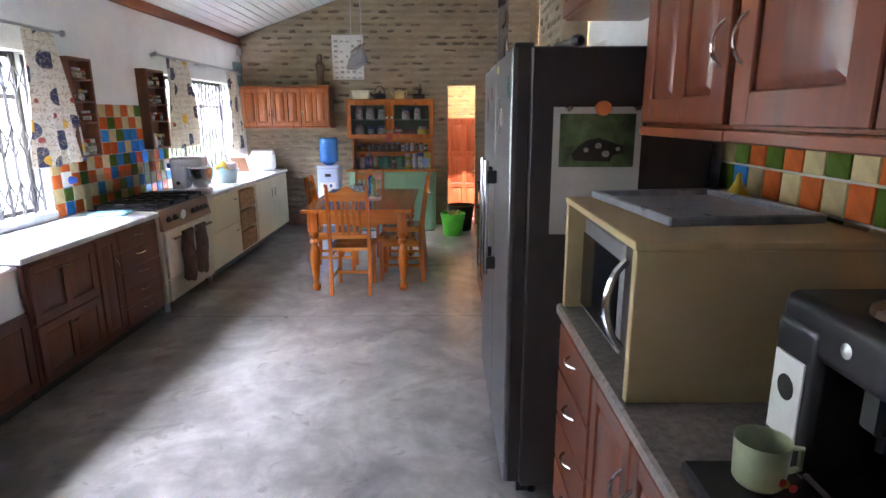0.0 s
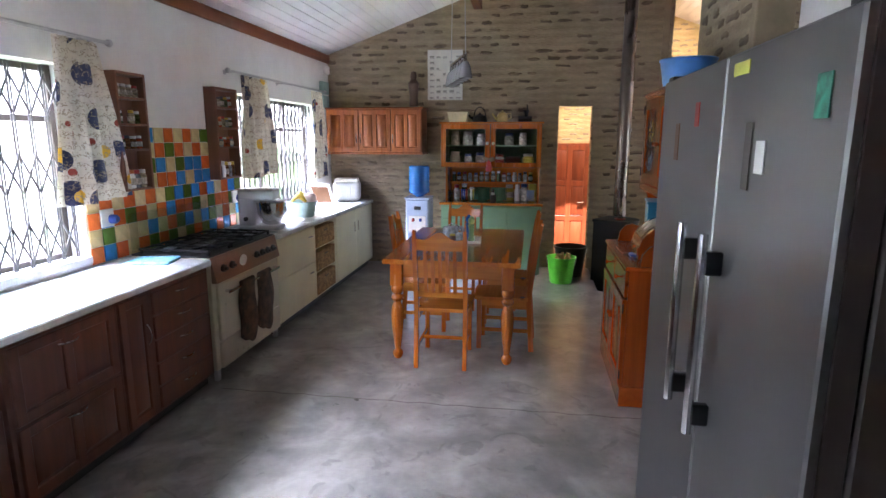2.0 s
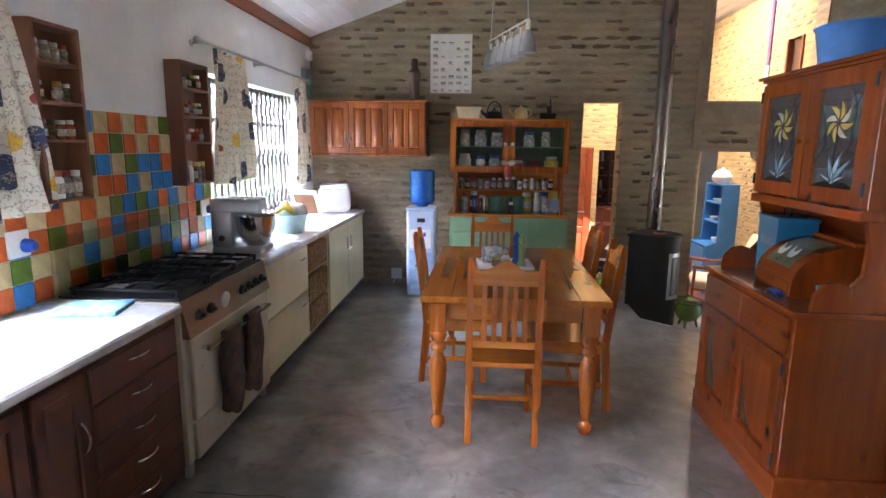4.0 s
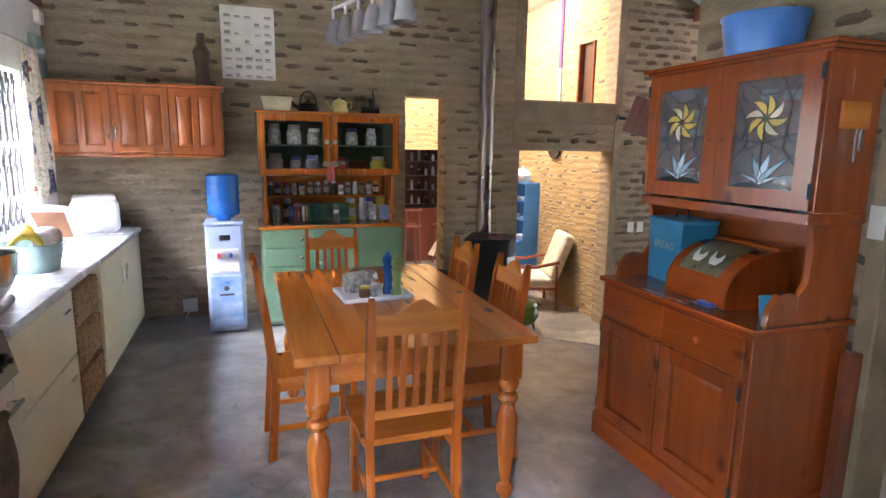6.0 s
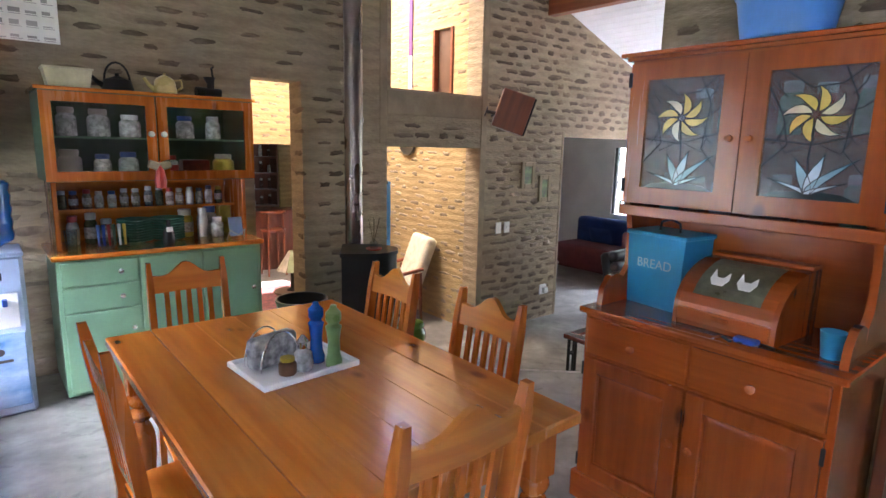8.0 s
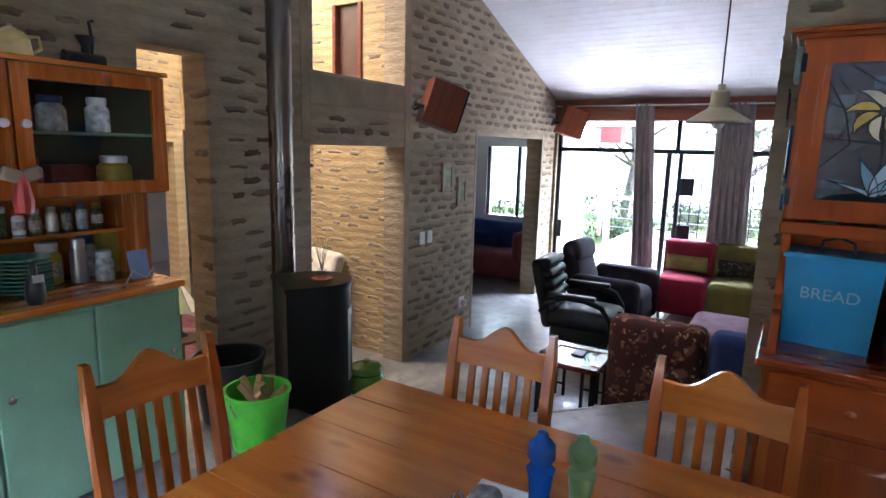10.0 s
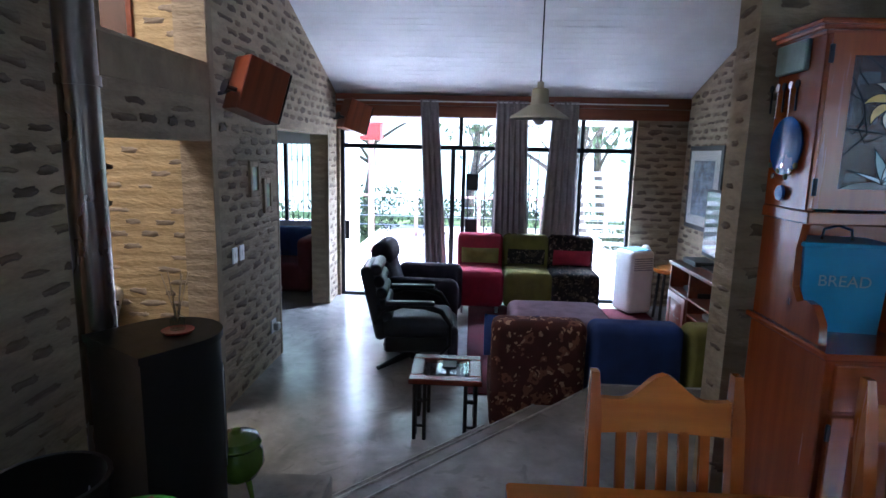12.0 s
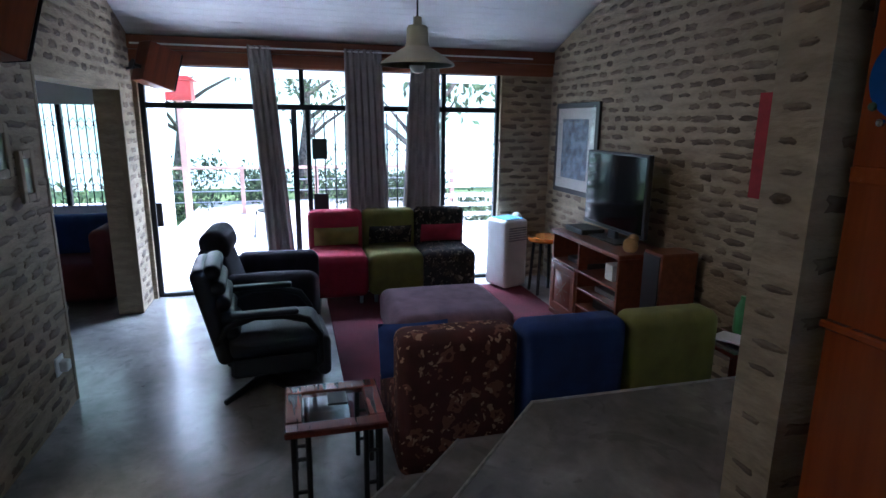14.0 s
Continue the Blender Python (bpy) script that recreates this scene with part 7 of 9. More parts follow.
# ---- lounge ----
M["alu"] = mat("black aluminium frame", (0.02, 0.022, 0.024), 0.4, 0.4)
w = thing("window_3", "tall black framed glazing with sliding door and louvres", "window")
w["kind"] = "structure"
GX = EAST + 0.06
for y0, y1, z0, z1 in ((7.93, 7.98, LOW, 2.02), (4.13, 4.17, LOW, 2.02), (6.36, 6.41, 1.63, 2.02), (4.78, 4.83, LOW, 2.02), (6.31, 6.36, LOW, 1.57), (6.45, 6.51, LOW, 1.57), (5.56, 5.60, LOW, 1.57)):
    part("mullion", Shape().box(GX, GX + 0.06, y0, y1, z0, z1, 0.004), M["alu"], w)
for z0, z1, a in ((1.57, 1.63, 0.0), (1.985, 2.02, 0.002), (LOW, LOW + 0.04, 0.002)):
    part("rail", Shape().box(GX - a, GX + 0.062 + a, 4.17, 7.93, z0, z1, 0.004), M["alu"], w)
for y0, y1, z0, z1 in ((6.41, 7.93, 1.63, 1.985), (4.83, 6.36, 1.63, 1.985), (4.17, 4.78, 1.63, 1.985), (4.83, 5.56, LOW + 0.04, 1.57), (5.60, 6.31, LOW + 0.04, 1.57)):
    p = part("pane", Shape().box(GX + 0.03, GX + 0.034, y0, y1, z0, z1, 0), M["glass"], w)
    p.visible_shadow = False
M["louvre"] = mat("pale louvre glass", (0.75, 0.8, 0.78), 0.15, vary=0.03)
M["louvre"].node_tree.nodes["Principled BSDF"].inputs["Transmission Weight"].default_value = 0.85
for k in range(15):
    z = LOW + 0.12 + k * 0.115
    p = part("louvre", Shape().box(-0.07, 0.07, 4.175, 4.775, -0.003, 0.003, 0, pose(GX + 0.03, 0, z, 0, 28)), M["louvre"], w)
    p.visible_shadow = False
part("lock", Shape().box(GX - 0.03, GX, 7.86, 7.92, 0.35, 0.60, 0.006), M["alu"], w)
# folded trellis gate inside the glass
tg = thing("trellis_gate", "black folding security gate behind the curtains", "gate")
for y in [4.9 + 0.115 * k for k in range(12)] + [6.27]:
    part("bar", Shape().tube([(GX - 0.05, y, LOW + 0.02), (GX - 0.05, y, 1.55)], 0.008, 6), M["alu"], tg)
for zc in (0.08, 0.75, 1.18):
    g = Shape()
    for k in range(11):
        a = 4.9 + 0.115 * k
        for s in (-1, 1):
            g.tube([(GX - 0.045, a, zc), (GX - 0.045, a + 0.0575, zc + s * 0.11), (GX - 0.045, a + 0.115, zc)], 0.006, 5)
    part("diamond_row", g, M["alu"], tg)
for z in (0.45, 1.05):
    part("lock_plate", Shape().box(GX - 0.07, GX - 0.03, 6.14, 6.30, z, z + 0.22, 0.005), M["alu"], tg)

M["drape"] = mat("grey taupe curtain cloth", (0.36, 0.32, 0.31), 0.95, scale=6, vary=0.08, bump=0.001, bump_scale=200)
LX = EAST - 0.10
curtain("curtain", "long grey taupe curtain gathered on its rod", M["drape"], 6.68, 6.91, 6.50, 6.80, LOW + 0.03, 2.20, LX, 4, 0.030, group="lounge curtains")
curtain("curtain", "long grey taupe curtain gathered on its rod", M["drape"], 5.54, 5.94, 5.45, 5.93, LOW + 0.03, 2.20, LX, 6, 0.034, group="lounge curtains")
curtain("curtain", "long grey taupe curtain gathered on its rod", M["drape"], 4.90, 5.22, 4.86, 5.36, LOW + 0.03, 2.20, LX, 5, 0.034, group="lounge curtains")
r = thing("curtain_rod", "thin white curtain rod along the timber lintel", "curtain rod")
part("pole", Shape().tube([(LX, 3.80, 2.175), (LX, 7.98, 2.175)], 0.009, 8), M["white"], r)
for y in (3.95, 5.4, 7.2):
    part("bracket", Shape().tube([(EAST - 0.05, y, 2.175), (LX, y, 2.175)], 0.006, 6), M["white"], r)

F = {}
for nm, col in (("red", (0.36, 0.022, 0.05)), ("olive", (0.20, 0.19, 0.045)), ("blue", (0.022, 0.05, 0.19)), ("mauve", (0.20, 0.12, 0.15)), ("pillow", (0.30, 0.30, 0.08)), ("maroon", (0.14, 0.03, 0.035))):
    F[nm] = mat(nm + " upholstery cloth", col, 0.95, scale=7, vary=0.14, bump=0.0015, bump_scale=260)


def floral(name, ground, bloom, leaf, scale):
    mt = mat(name, ground, 0.95, scale=10, vary=0.15, bump=0.0015, bump_scale=200)
    nt = mt.node_tree
    b = nt.nodes["Principled BSDF"]
    src = b.inputs["Base Color"].links[0].from_socket
    tc = nt.nodes.new("ShaderNodeTexCoord")
    wob = nt.nodes.new("ShaderNodeTexNoise")
    wob.inputs["Scale"].default_value = scale * 2.2
    add = nt.nodes.new("ShaderNodeMix")
    add.data_type = "RGBA"
    add.blend_type = "ADD"
    add.inputs["Factor"].default_value = 0.12
    nt.links.new(tc.outputs["Object"], wob.inputs[0])
    nt.links.new(tc.outputs["Object"], add.inputs[6])
    nt.links.new(wob.outputs["Color"], add.inputs[7])
    for sc, lo, hi, col in ((scale, 0.16, 0.36, leaf), (scale * 1.7, 0.0, 0.24, bloom)):
        vo = nt.nodes.new("ShaderNodeTexVoronoi")
        vo.inputs["Scale"].default_value = sc
        nt.links.new(add.outputs[2], vo.inputs[0])
        rp = nt.nodes.new("ShaderNodeValToRGB")
        rp.color_ramp.interpolation = "CONSTANT"
        el = rp.color_ramp.elements
        el[0].position, el[0].color = 0.0, (1 if lo == 0 else 0,) * 3 + (1,)
        el[1].position, el[1].color = hi, (0, 0, 0, 1)
        if lo:
            e = el.new(lo)
            e.color = (1, 1, 1, 1)
        nt.links.new(vo.outputs["Distance"], rp.inputs[0])
        mx = nt.nodes.new("ShaderNodeMix")
        mx.data_type = "RGBA"
        mx.inputs[7].default_value = (*col, 1)
        nt.links.new(rp.outputs[0], mx.inputs["Factor"])
        nt.links.new(src, mx.inputs[6])
        src = mx.outputs[2]
    nt.links.new(src, b.inputs["Base Color"])
    return mt


F["floral"] = floral("red brown floral cloth", (0.075, 0.02, 0.018), (0.36, 0.22, 0.14), (0.18, 0.075, 0.05), 9.0)
F["floral_dark"] = floral("dark floral cloth", (0.02, 0.018, 0.016), (0.25, 0.2, 0.14), (0.08, 0.06, 0.04), 11.0)


def module(name, m, seat, back, label, width=0.62, group="sofa units", tufts=0):
    """An armless seat unit facing +y, its back at y 0."""
    c = thing(name, label, "sofa", m, group)
    h = width / 2 - 0.004
    part("seat", Shape().puff(-h, h, 0.13, 0.72, 0.09, 0.50, 0.07, crown=0.02), seat, c)
    part("backrest", Shape().puff(-h, h, 0.0, 0.22, 0.09, 0.87, 0.065), back, c)
    for k in range(tufts):
        part("button", Shape().lathe([(0.014, 0), (0.001, 0.008)], 10, None, -h + 2 * h * (k + 0.5) / tufts, 0.11, 0.866), back, c)
    for x in (-h + 0.08, h - 0.08):
        for y in (0.08, 0.64):
            part("foot", Shape().lathe([(0.018, 0), (0.022, 0.10)], 10, None, x, y, 0.0), M["steel"], c)
    return c


for y, s, b, lab in ((6.09, "red", "red", "bright red armless sofa unit before the glazing"), (5.50, "olive", "olive", "olive green armless sofa unit before the glazing"), (4.92, "floral_dark", "floral_dark", "dark floral armless sofa unit before the glazing")):
    module("sofa_unit", pose(5.98, y, LOW, 0, 0, 90) @ Matrix.Diagonal((0.96, 1, 1.08, 1)), F[s], F[b], lab)
module("sofa_unit", pose(2.10, 5.74, LOW, 0, 0, -90), F["floral"], F["floral"], "red brown floral sofa unit backing onto the steps", 0.64, tufts=3)
module("sofa_unit", pose(2.10, 5.10, LOW, 0, 0, -90), F["blue"], F["blue"], "royal blue sofa unit with a buttoned back", 0.62, tufts=4)
module("sofa_unit", pose(2.10, 4.49, LOW, 0, 0, -90), F["olive"], F["olive"], "olive green sofa unit with a buttoned back", 0.58, tufts=4)


def cushion(m, w, h, material, label):
    g = Shape()
    n = 12
    vs, fs = [], []
    for s in (-1, 1):
        for i in range(n + 1):
            for j in range(n + 1):
                u, v = 2 * i / n - 1, 2 * j / n - 1
                t = 0.055 * (max(0, 1 - abs(u) ** 2.6) * max(0, 1 - abs(v) ** 2.6)) ** 0.5
                pinch = 1 - 0.06 * (u * u * v * v) + 0.0
                vs.append((u * w / 2 * pinch * (1 - 0.05 * (1 - v * v)), s * t, v * h / 2 * (1 - 0.06 * (1 - u * u))))
    k = n + 1
    for s in (0, 1):
        o = s * k * k
        fs += [(o + i * k + j, o + (i + 1) * k + j, o + (i + 1) * k + j + 1, o + i * k + j + 1) for i in range(n) for j in range(n)]
    return solid("cushion", g.add(vs, fs), material, label, "cushion", m, "sofa cushions", smooth=80)


for y, mm, lab in ((6.09, F["pillow"], "olive yellow cushion on the red sofa unit"), (5.50, F["floral_dark"], "dark floral cushion on the olive sofa unit"), (4.92, F["red"], "red cushion on the dark floral sofa unit")):
    cushion(pose(5.69, y, LOW + 0.67, -16, 0, 90), 0.50, 0.22, mm, lab)
cushion(pose(2.47, 5.9, LOW + 0.66, -16, 0, -90), 0.42, 0.3, F["blue"], "blue cushion on the floral sofa unit")

c = thing("ottoman", "large mauve upholstered ottoman on the rug", "ottoman", pose(4.12, 5.30, LOW))
part("body", Shape().puff(-0.46, 0.46, -0.50, 0.50, 0.08, 0.40, 0.09, crown=0.015), F["mauve"], c)
for x in (-0.36, 0.36):
    for y in (-0.4, 0.4):
        part("foot", Shape().lathe([(0.02, 0), (0.024, 0.10)], 10, None, x, y, 0.012), M["iron"], c)
M["rug"] = mat("dark red rug", (0.13, 0.012, 0.022), 0.95, scale=3, vary=0.2, bump=0.004, bump_scale=150)
solid("rug", Shape().box(2.9, 5.72, 3.96, 6.22, LOW + 0.001, LOW + 0.014, 0.004), M["rug"], "dark red rug on the concrete floor", "rug")

# leather recliner and cloth armchair
M["leather"] = mat("black blue leather", (0.015, 0.018, 0.028), 0.42, scale=12, vary=0.2, bump=0.002, bump_scale=90)
M["navy"] = mat("dark aubergine plush", (0.035, 0.028, 0.04), 0.9, scale=9, vary=0.25, bump=0.003, bump_scale=60)
c = thing("recliner", "black leather recliner with padded back and bentwood arms", "recliner", pose(3.68, 6.78, LOW, 0, 0, 184))
part("seat", Shape().puff(-0.29, 0.29, -0.25, 0.42, 0.28, 0.47, 0.08, crown=0.03), M["leather"], c)
part("footrest", Shape().puff(-0.28, 0.28, 0.36, 0.46, 0.10, 0.40, 0.05), M["leather"], c)
part("underframe", Shape().box(-0.24, 0.24, -0.22, 0.36, 0.14, 0.30, 0.02), M["black"], c)
back = Matrix.Translation((0, -0.22, 0.39)) @ pose(0, 0, 0, 13)
part("back_shell", Shape().puff(-0.28, 0.28, -0.10, 0.02, -0.12, 0.57, 0.05, m=back), M["leather"], c)
for k in range(5):
    part("back_pad", Shape().puff(-0.27, 0.27, -0.02, 0.10, 0.02 + k * 0.112, 0.127 + k * 0.112, 0.055, m=back), M["leather"], c)
for x in (-0.33, 0.33):
    arm = [(x, -0.30, 0.44), (x, -0.22, 0.56), (x, -0.05, 0.62), (x, 0.15, 0.61), (x, 0.30, 0.56), (x, 0.38, 0.44), (x, 0.385, 0.25), (x, 0.30, 0.16)]
    part("arm", Shape().tube(arm, [0.018, 0.026, 0.03, 0.03, 0.027, 0.02, 0.016, 0.016], 10), M["iron"], c, "dark bentwood arm")
    part("arm_pad", Shape().puff(x - 0.04, x + 0.04, -0.20, 0.24, 0.615, 0.655, 0.018), M["leather"], c)
part("post", Shape().lathe([(0.06, 0.03), (0.05, 0.15)], 14), M["iron"], c)
for a in (0.6, 2.5, 3.8, 5.6):
    part("base_arm", Shape().tube([(0, 0, 0.05), (0.42 * math.cos(a), 0.42 * math.sin(a), 0.022)], [0.035, 0.020], 8), M["iron"], c)
part("lever", Shape().tube([(-0.32, 0.0, 0.22), (-0.36, 0.1, 0.26), (-0.36, 0.26, 0.25)], 0.012, 8), M["iron"], c)

c = thing("armchair", "dark aubergine plush recliner armchair with rolled arms", "armchair", pose(4.82, 6.76, LOW, 0, 0, 178))
part("seat", Shape().puff(-0.29, 0.29, -0.28, 0.42, 0.12, 0.48, 0.10, crown=0.03), M["navy"], c)
part("base", Shape().box(-0.38, 0.38, -0.32, 0.40, 0.02, 0.28, 0.03), M["navy"], c)
bk = Matrix.Translation((0, -0.30, 0.38)) @ pose(0, 0, 0, 17)
part("backrest", Shape().puff(-0.34, 0.34, -0.14, 0.08, -0.2, 0.50, 0.09, m=bk), M["navy"], c)
part("head_pillow", Shape().puff(-0.32, 0.32, -0.10, 0.14, 0.34, 0.61, 0.11, m=bk), M["navy"], c)
for x in (-0.43, 0.43):
    part("arm", Shape().puff(x - 0.10, x + 0.10, -0.34, 0.44, 0.05, 0.64, 0.095), M["navy"], c)

c = thing("side_table", "dark red wooden side table with a glass top", "side table", pose(2.34, 6.36, LOW))
M["table_red"] = timber("dark red lacquered wood", (0.17, 0.035, 0.022), (0.09, 0.018, 0.012), "x", 0.25, 0.4, False)
for b in ((-0.25, -0.16, -0.25, 0.25), (0.16, 0.25, -0.25, 0.25), (-0.16, 0.16, -0.25, -0.16), (-0.16, 0.16, 0.16, 0.25)):
    part("rail", Shape().box(*b, 0.41, 0.45, 0.008), M["table_red"], c)
part("glass_top", Shape().box(-0.16, 0.16, -0.16, 0.16, 0.436, 0.442, 0), M["smoke"], c, "clear inset glass")
for x in (-0.21, 0.21):
    for y in (-0.21, 0.21):
        for dx, dy in ((0, 0), (-0.07 if x > 0 else 0.07, 0), (0, -0.07 if y > 0 else 0.07)):
            part("leg", Shape().tube([(x + dx, y + dy, 0), (x + dx, y + dy, 0.41)], 0.014, 8), M["iron"], c)
        for z in (0.10, 0.28):
            part("brace", Shape().tube([(x, y, z), (x - (0.07 if x > 0 else -0.07), y, z)], 0.010, 6).tube([(x, y, z), (x, y - (0.07 if y > 0 else -0.07), z)], 0.010, 6), M["iron"], c)
for y in (-0.21, 0.21):
    part("arch", Shape().tube([(-0.14 * math.cos(a), y, 0.28 + 0.12 * math.sin(a)) for a in [math.pi * k / 10 for k in range(11)]], 0.009, 6), M["iron"], c)
c = thing("coaster", "small dark book lying under the glass top", "book", pose(2.40, 6.34, LOW + 0.443))
part("cover", Shape().box(-0.07, 0.06, -0.05, 0.05, 0, 0.012, 0.002), M["black"], c)

# television corner
M["tvwood"] = timber("red brown cabinet wood", (0.22, 0.06, 0.025), (0.11, 0.028, 0.012), "x", 0.35, 0.25, False)
c = thing("television_stand", "red brown wooden television stand with open shelves", "television stand", pose(4.66, 4.03, LOW, 0, 0, 180))
TW = 1.20
part("top", Shape().box(-0.02, TW + 0.02, -0.02, 0.50, 0.83, 0.87, 0.008), M["tvwood"], c)
for x in (0, 0.52, TW - 0.025):
    part("upright", Shape().box(x, x + 0.025, 0, 0.48, 0.06, 0.83, 0.003), M["tvwood"], c)
part("back", Shape().box(0.02, TW - 0.02, 0.46, 0.48, 0.06, 0.83, 0), M["tvwood"], c)
for x0, x1, z in ((0.025, TW - 0.025, 0.06), (0.025, TW - 0.025, 0.56), (0.545, TW - 0.025, 0.40), (0.545, TW - 0.025, 0.24)):
    part("shelf", Shape().box(x0, x1, 0.0, 0.46, z, z + 0.02, 0.002), M["tvwood"], c)
part("plinth", Shape().box(0, TW, -0.01, 0.47, 0, 0.06, 0.004), M["tvwood"], c)
d = panel_door(c, 0.03, 0.515, 0.085, 0.555, M["tvwood"], 1, 1, 0.07)
g = Shape()
for k in range(8):
    a = math.pi / 4 * k
    g.tube([(0.2725, -0.016, 0.32), (0.2725 + 0.13 * math.cos(a), -0.016, 0.32 + 0.13 * math.sin(a))], 0.006, 6)
part("fretwork", g, M["tub"], d, "blue grey rosette fretwork")
c = thing("television", "black flat screen television on its stand", "television", pose(4.03, 3.76, LOW + 0.871, 0, 0, 180))
M["screen"] = mat("glossy black screen", (0.008, 0.008, 0.01), 0.08, vary=0.02, rvary=0.02)
part("case", Shape().box(-0.49, 0.49, -0.02, 0.03, 0.09, 0.78, 0.008), M["black"], c)
part("screen", Shape().box(-0.465, 0.465, -0.0235, -0.0205, 0.125, 0.755, 0), M["screen"], c, "glossy dark screen")
part("neck", Shape().box(-0.06, 0.06, -0.01, 0.03, 0.015, 0.10, 0.005), M["black"], c)
part("foot", Shape().box(-0.25, 0.25, -0.12, 0.12, 0.0, 0.016, 0.006), M["black"], c)
for x, z0, h, ww, mm, nm, lab in ((4.42, 0.871, 0.05, 0.17, M["black"], "media_player", "flat black media player on the stand"), (4.30, 0.58, 0.05, 0.2, M["black"], "decoder", "black decoder box on a shelf"), (3.75, 0.58, 0.14, 0.06, M["white"], "white_canister", "white canister on the television stand shelf"), (3.8, 0.42, 0.05, 0.16, M["steel"], "disc_player", "silver disc player on a shelf"), (3.8, 0.26, 0.08, 0.18, M["black"], "amplifier", "black amplifier on the lower shelf")):
    solid(nm, Shape().box(-ww, ww, -0.12, 0.12, 0, h, 0.006), mm, lab, nm.replace("_", " "), pose(x, 3.82, LOW + z0 + 0.001))
solid("stuffed_toy", Shape().puff(-0.06, 0.06, -0.05, 0.05, 0, 0.12, 0.05).puff(-0.04, 0.04, -0.09, 0.0, 0.07, 0.15, 0.039), mat("tan plush", (0.42, 0.25, 0.10), 0.95, bump=0.004), "small tan plush toy on the television stand", "toy", pose(3.52, 3.90, LOW + 0.871, 0, 0, 30))
c = thing("loudspeaker", "black floor loudspeaker beside the television stand", "loudspeaker", pose(3.20, 3.75, LOW), "loudspeakers")
part("cabinet", Shape().box(-0.11, 0.11, -0.16, 0.16, 0, 0.95, 0.008), M["tvwood"], c)
part("grille", Shape().box(-0.10, 0.10, 0.161, 0.172, 0.02, 0.93, 0.004), M["black"], c)
c = thing("air_conditioner", "white portable air conditioner with a blue top", "air conditioner", pose(5.62, 4.14, LOW, 0, 0, -70))
part("body", Shape().puff(-0.17, 0.17, -0.17, 0.20, 0.03, 0.82, 0.05), M["white"], c)
part("panel", Shape().box(-0.13, 0.13, -0.13, 0.14, 0.815, 0.83, 0.004), M["mat_blue"], c)
for k in range(6):
    part("slat", Shape().box(-0.13, 0.13, -0.178, -0.168, 0.58 + 0.028 * k, 0.595 + 0.028 * k, 0.002), M["tray"], c)
part("hose", Shape().tube([(0.12, 0.05, 0.74), (0.22, 0.1, 0.80), (0.30, 0.16, 0.74)], 0.06, 12), M["white"], c)
c = thing("stool", "round wooden stool with dark legs", "stool", pose(5.33, 3.80, LOW))
part("seat", Shape().lathe([(0.19, 0.60), (0.20, 0.62), (0.19, 0.645), (0.001, 0.646)], 24), M["pine_x"], c)
for k in range(4):
    a = math.pi / 4 + k * math.pi / 2
    part("leg", Shape().tube([(0.13 * math.cos(a), 0.13 * math.sin(a), 0.60), (0.17 * math.cos(a), 0.17 * math.sin(a), 0.0)], 0.018, 8), M["iron"], c)

# pictures, speakers, switches and lamp
M["grille"] = mat("dark speaker cloth", (0.02, 0.02, 0.022), 0.95, spec=0.1)
c = thing("framed_picture", "black framed blue and white street print", "picture", pose(4.80, 3.502, 0.69) @ Matrix.Diagonal((1.12, 1, 0.96, 1)))
part("frame", Shape().box(0, 0.86, 0, 0.03, 0, 1.03, 0.006), M["black"], c)
part("mount", Shape().box(0.06, 0.80, 0.028, 0.033, 0.06, 0.97, 0), M["paper"], c)
M["street"] = mat("blue grey print", (0.30, 0.38, 0.48), 0.4, scale=9, vary=0.3, second=(0.07, 0.09, 0.13))
part("print", Shape().box(0.17, 0.69, 0.032, 0.036, 0.18, 0.85, 0), M["street"], c, "blue grey street scene")
part("glass", Shape().box(0.05, 0.81, 0.038, 0.04, 0.05, 0.98, 0), M["glass"], c)
c = thing("wall_banner", "red painted board with a yellow disc", "picture", pose(2.30, 3.502, 1.0))
part("board", Shape().box(0, 0.36, 0, 0.02, 0, 0.72, 0.004), mat("red painted board", (0.45, 0.03, 0.03), 0.6), c)
part("disc", Shape().lathe([(0.10, 0), (0.10, 0.003)], 24, pose(0.20, 0.021, 0.45, -90)), M["yellow"], c, "yellow disc")
for x0, x1, z0, z1 in ((2.98, 3.20, 1.14, 1.43), (3.28, 3.48, 0.98, 1.28)):
    c = thing("framed_picture", "small picture in a wide pale wooden frame", "picture", pose(x0, NORTH - 0.026, z0), "small frames")
    ww, hh = x1 - x0, z1 - z0
    for b in ((0, 0.05, 0, hh), (ww - 0.05, ww, 0, hh), (0.05, ww - 0.05, 0, 0.05), (0.05, ww - 0.05, hh - 0.05, hh)):
        part("frame_side", Shape().box(b[0], b[1], 0, 0.025, b[2], b[3], 0.004), M["plaster"], c)
    part("print", Shape().box(0.05, ww - 0.05, 0.012, 0.02, 0.05, hh - 0.05, 0), M["photo"], c)
for x in (2.66, 2.79):
    s = thing("light_switch", "white light switch on the brick wall", "switch", pose(x, NORTH - 0.014, 0.72), "switches")
    part("plate", Shape().box(-0.04, 0.04, 0, 0.012, -0.06, 0.06, 0.004), M["white"], s)
    part("rocker", Shape().box(-0.012, 0.012, -0.005, 0.0, -0.02, 0.02, 0.003), M["white"], s)
s = thing("wall_socket", "white wall socket with adaptor low on the wall", "socket", pose(3.45, NORTH - 0.014, -0.08), "wall sockets")
part("plate", Shape().box(-0.06, 0.06, 0, 0.012, -0.06, 0.06, 0.004), M["white"], s)
part("adaptor", Shape().puff(-0.03, 0.04, -0.05, 0.0, -0.04, 0.03, 0.012), M["white"], s)
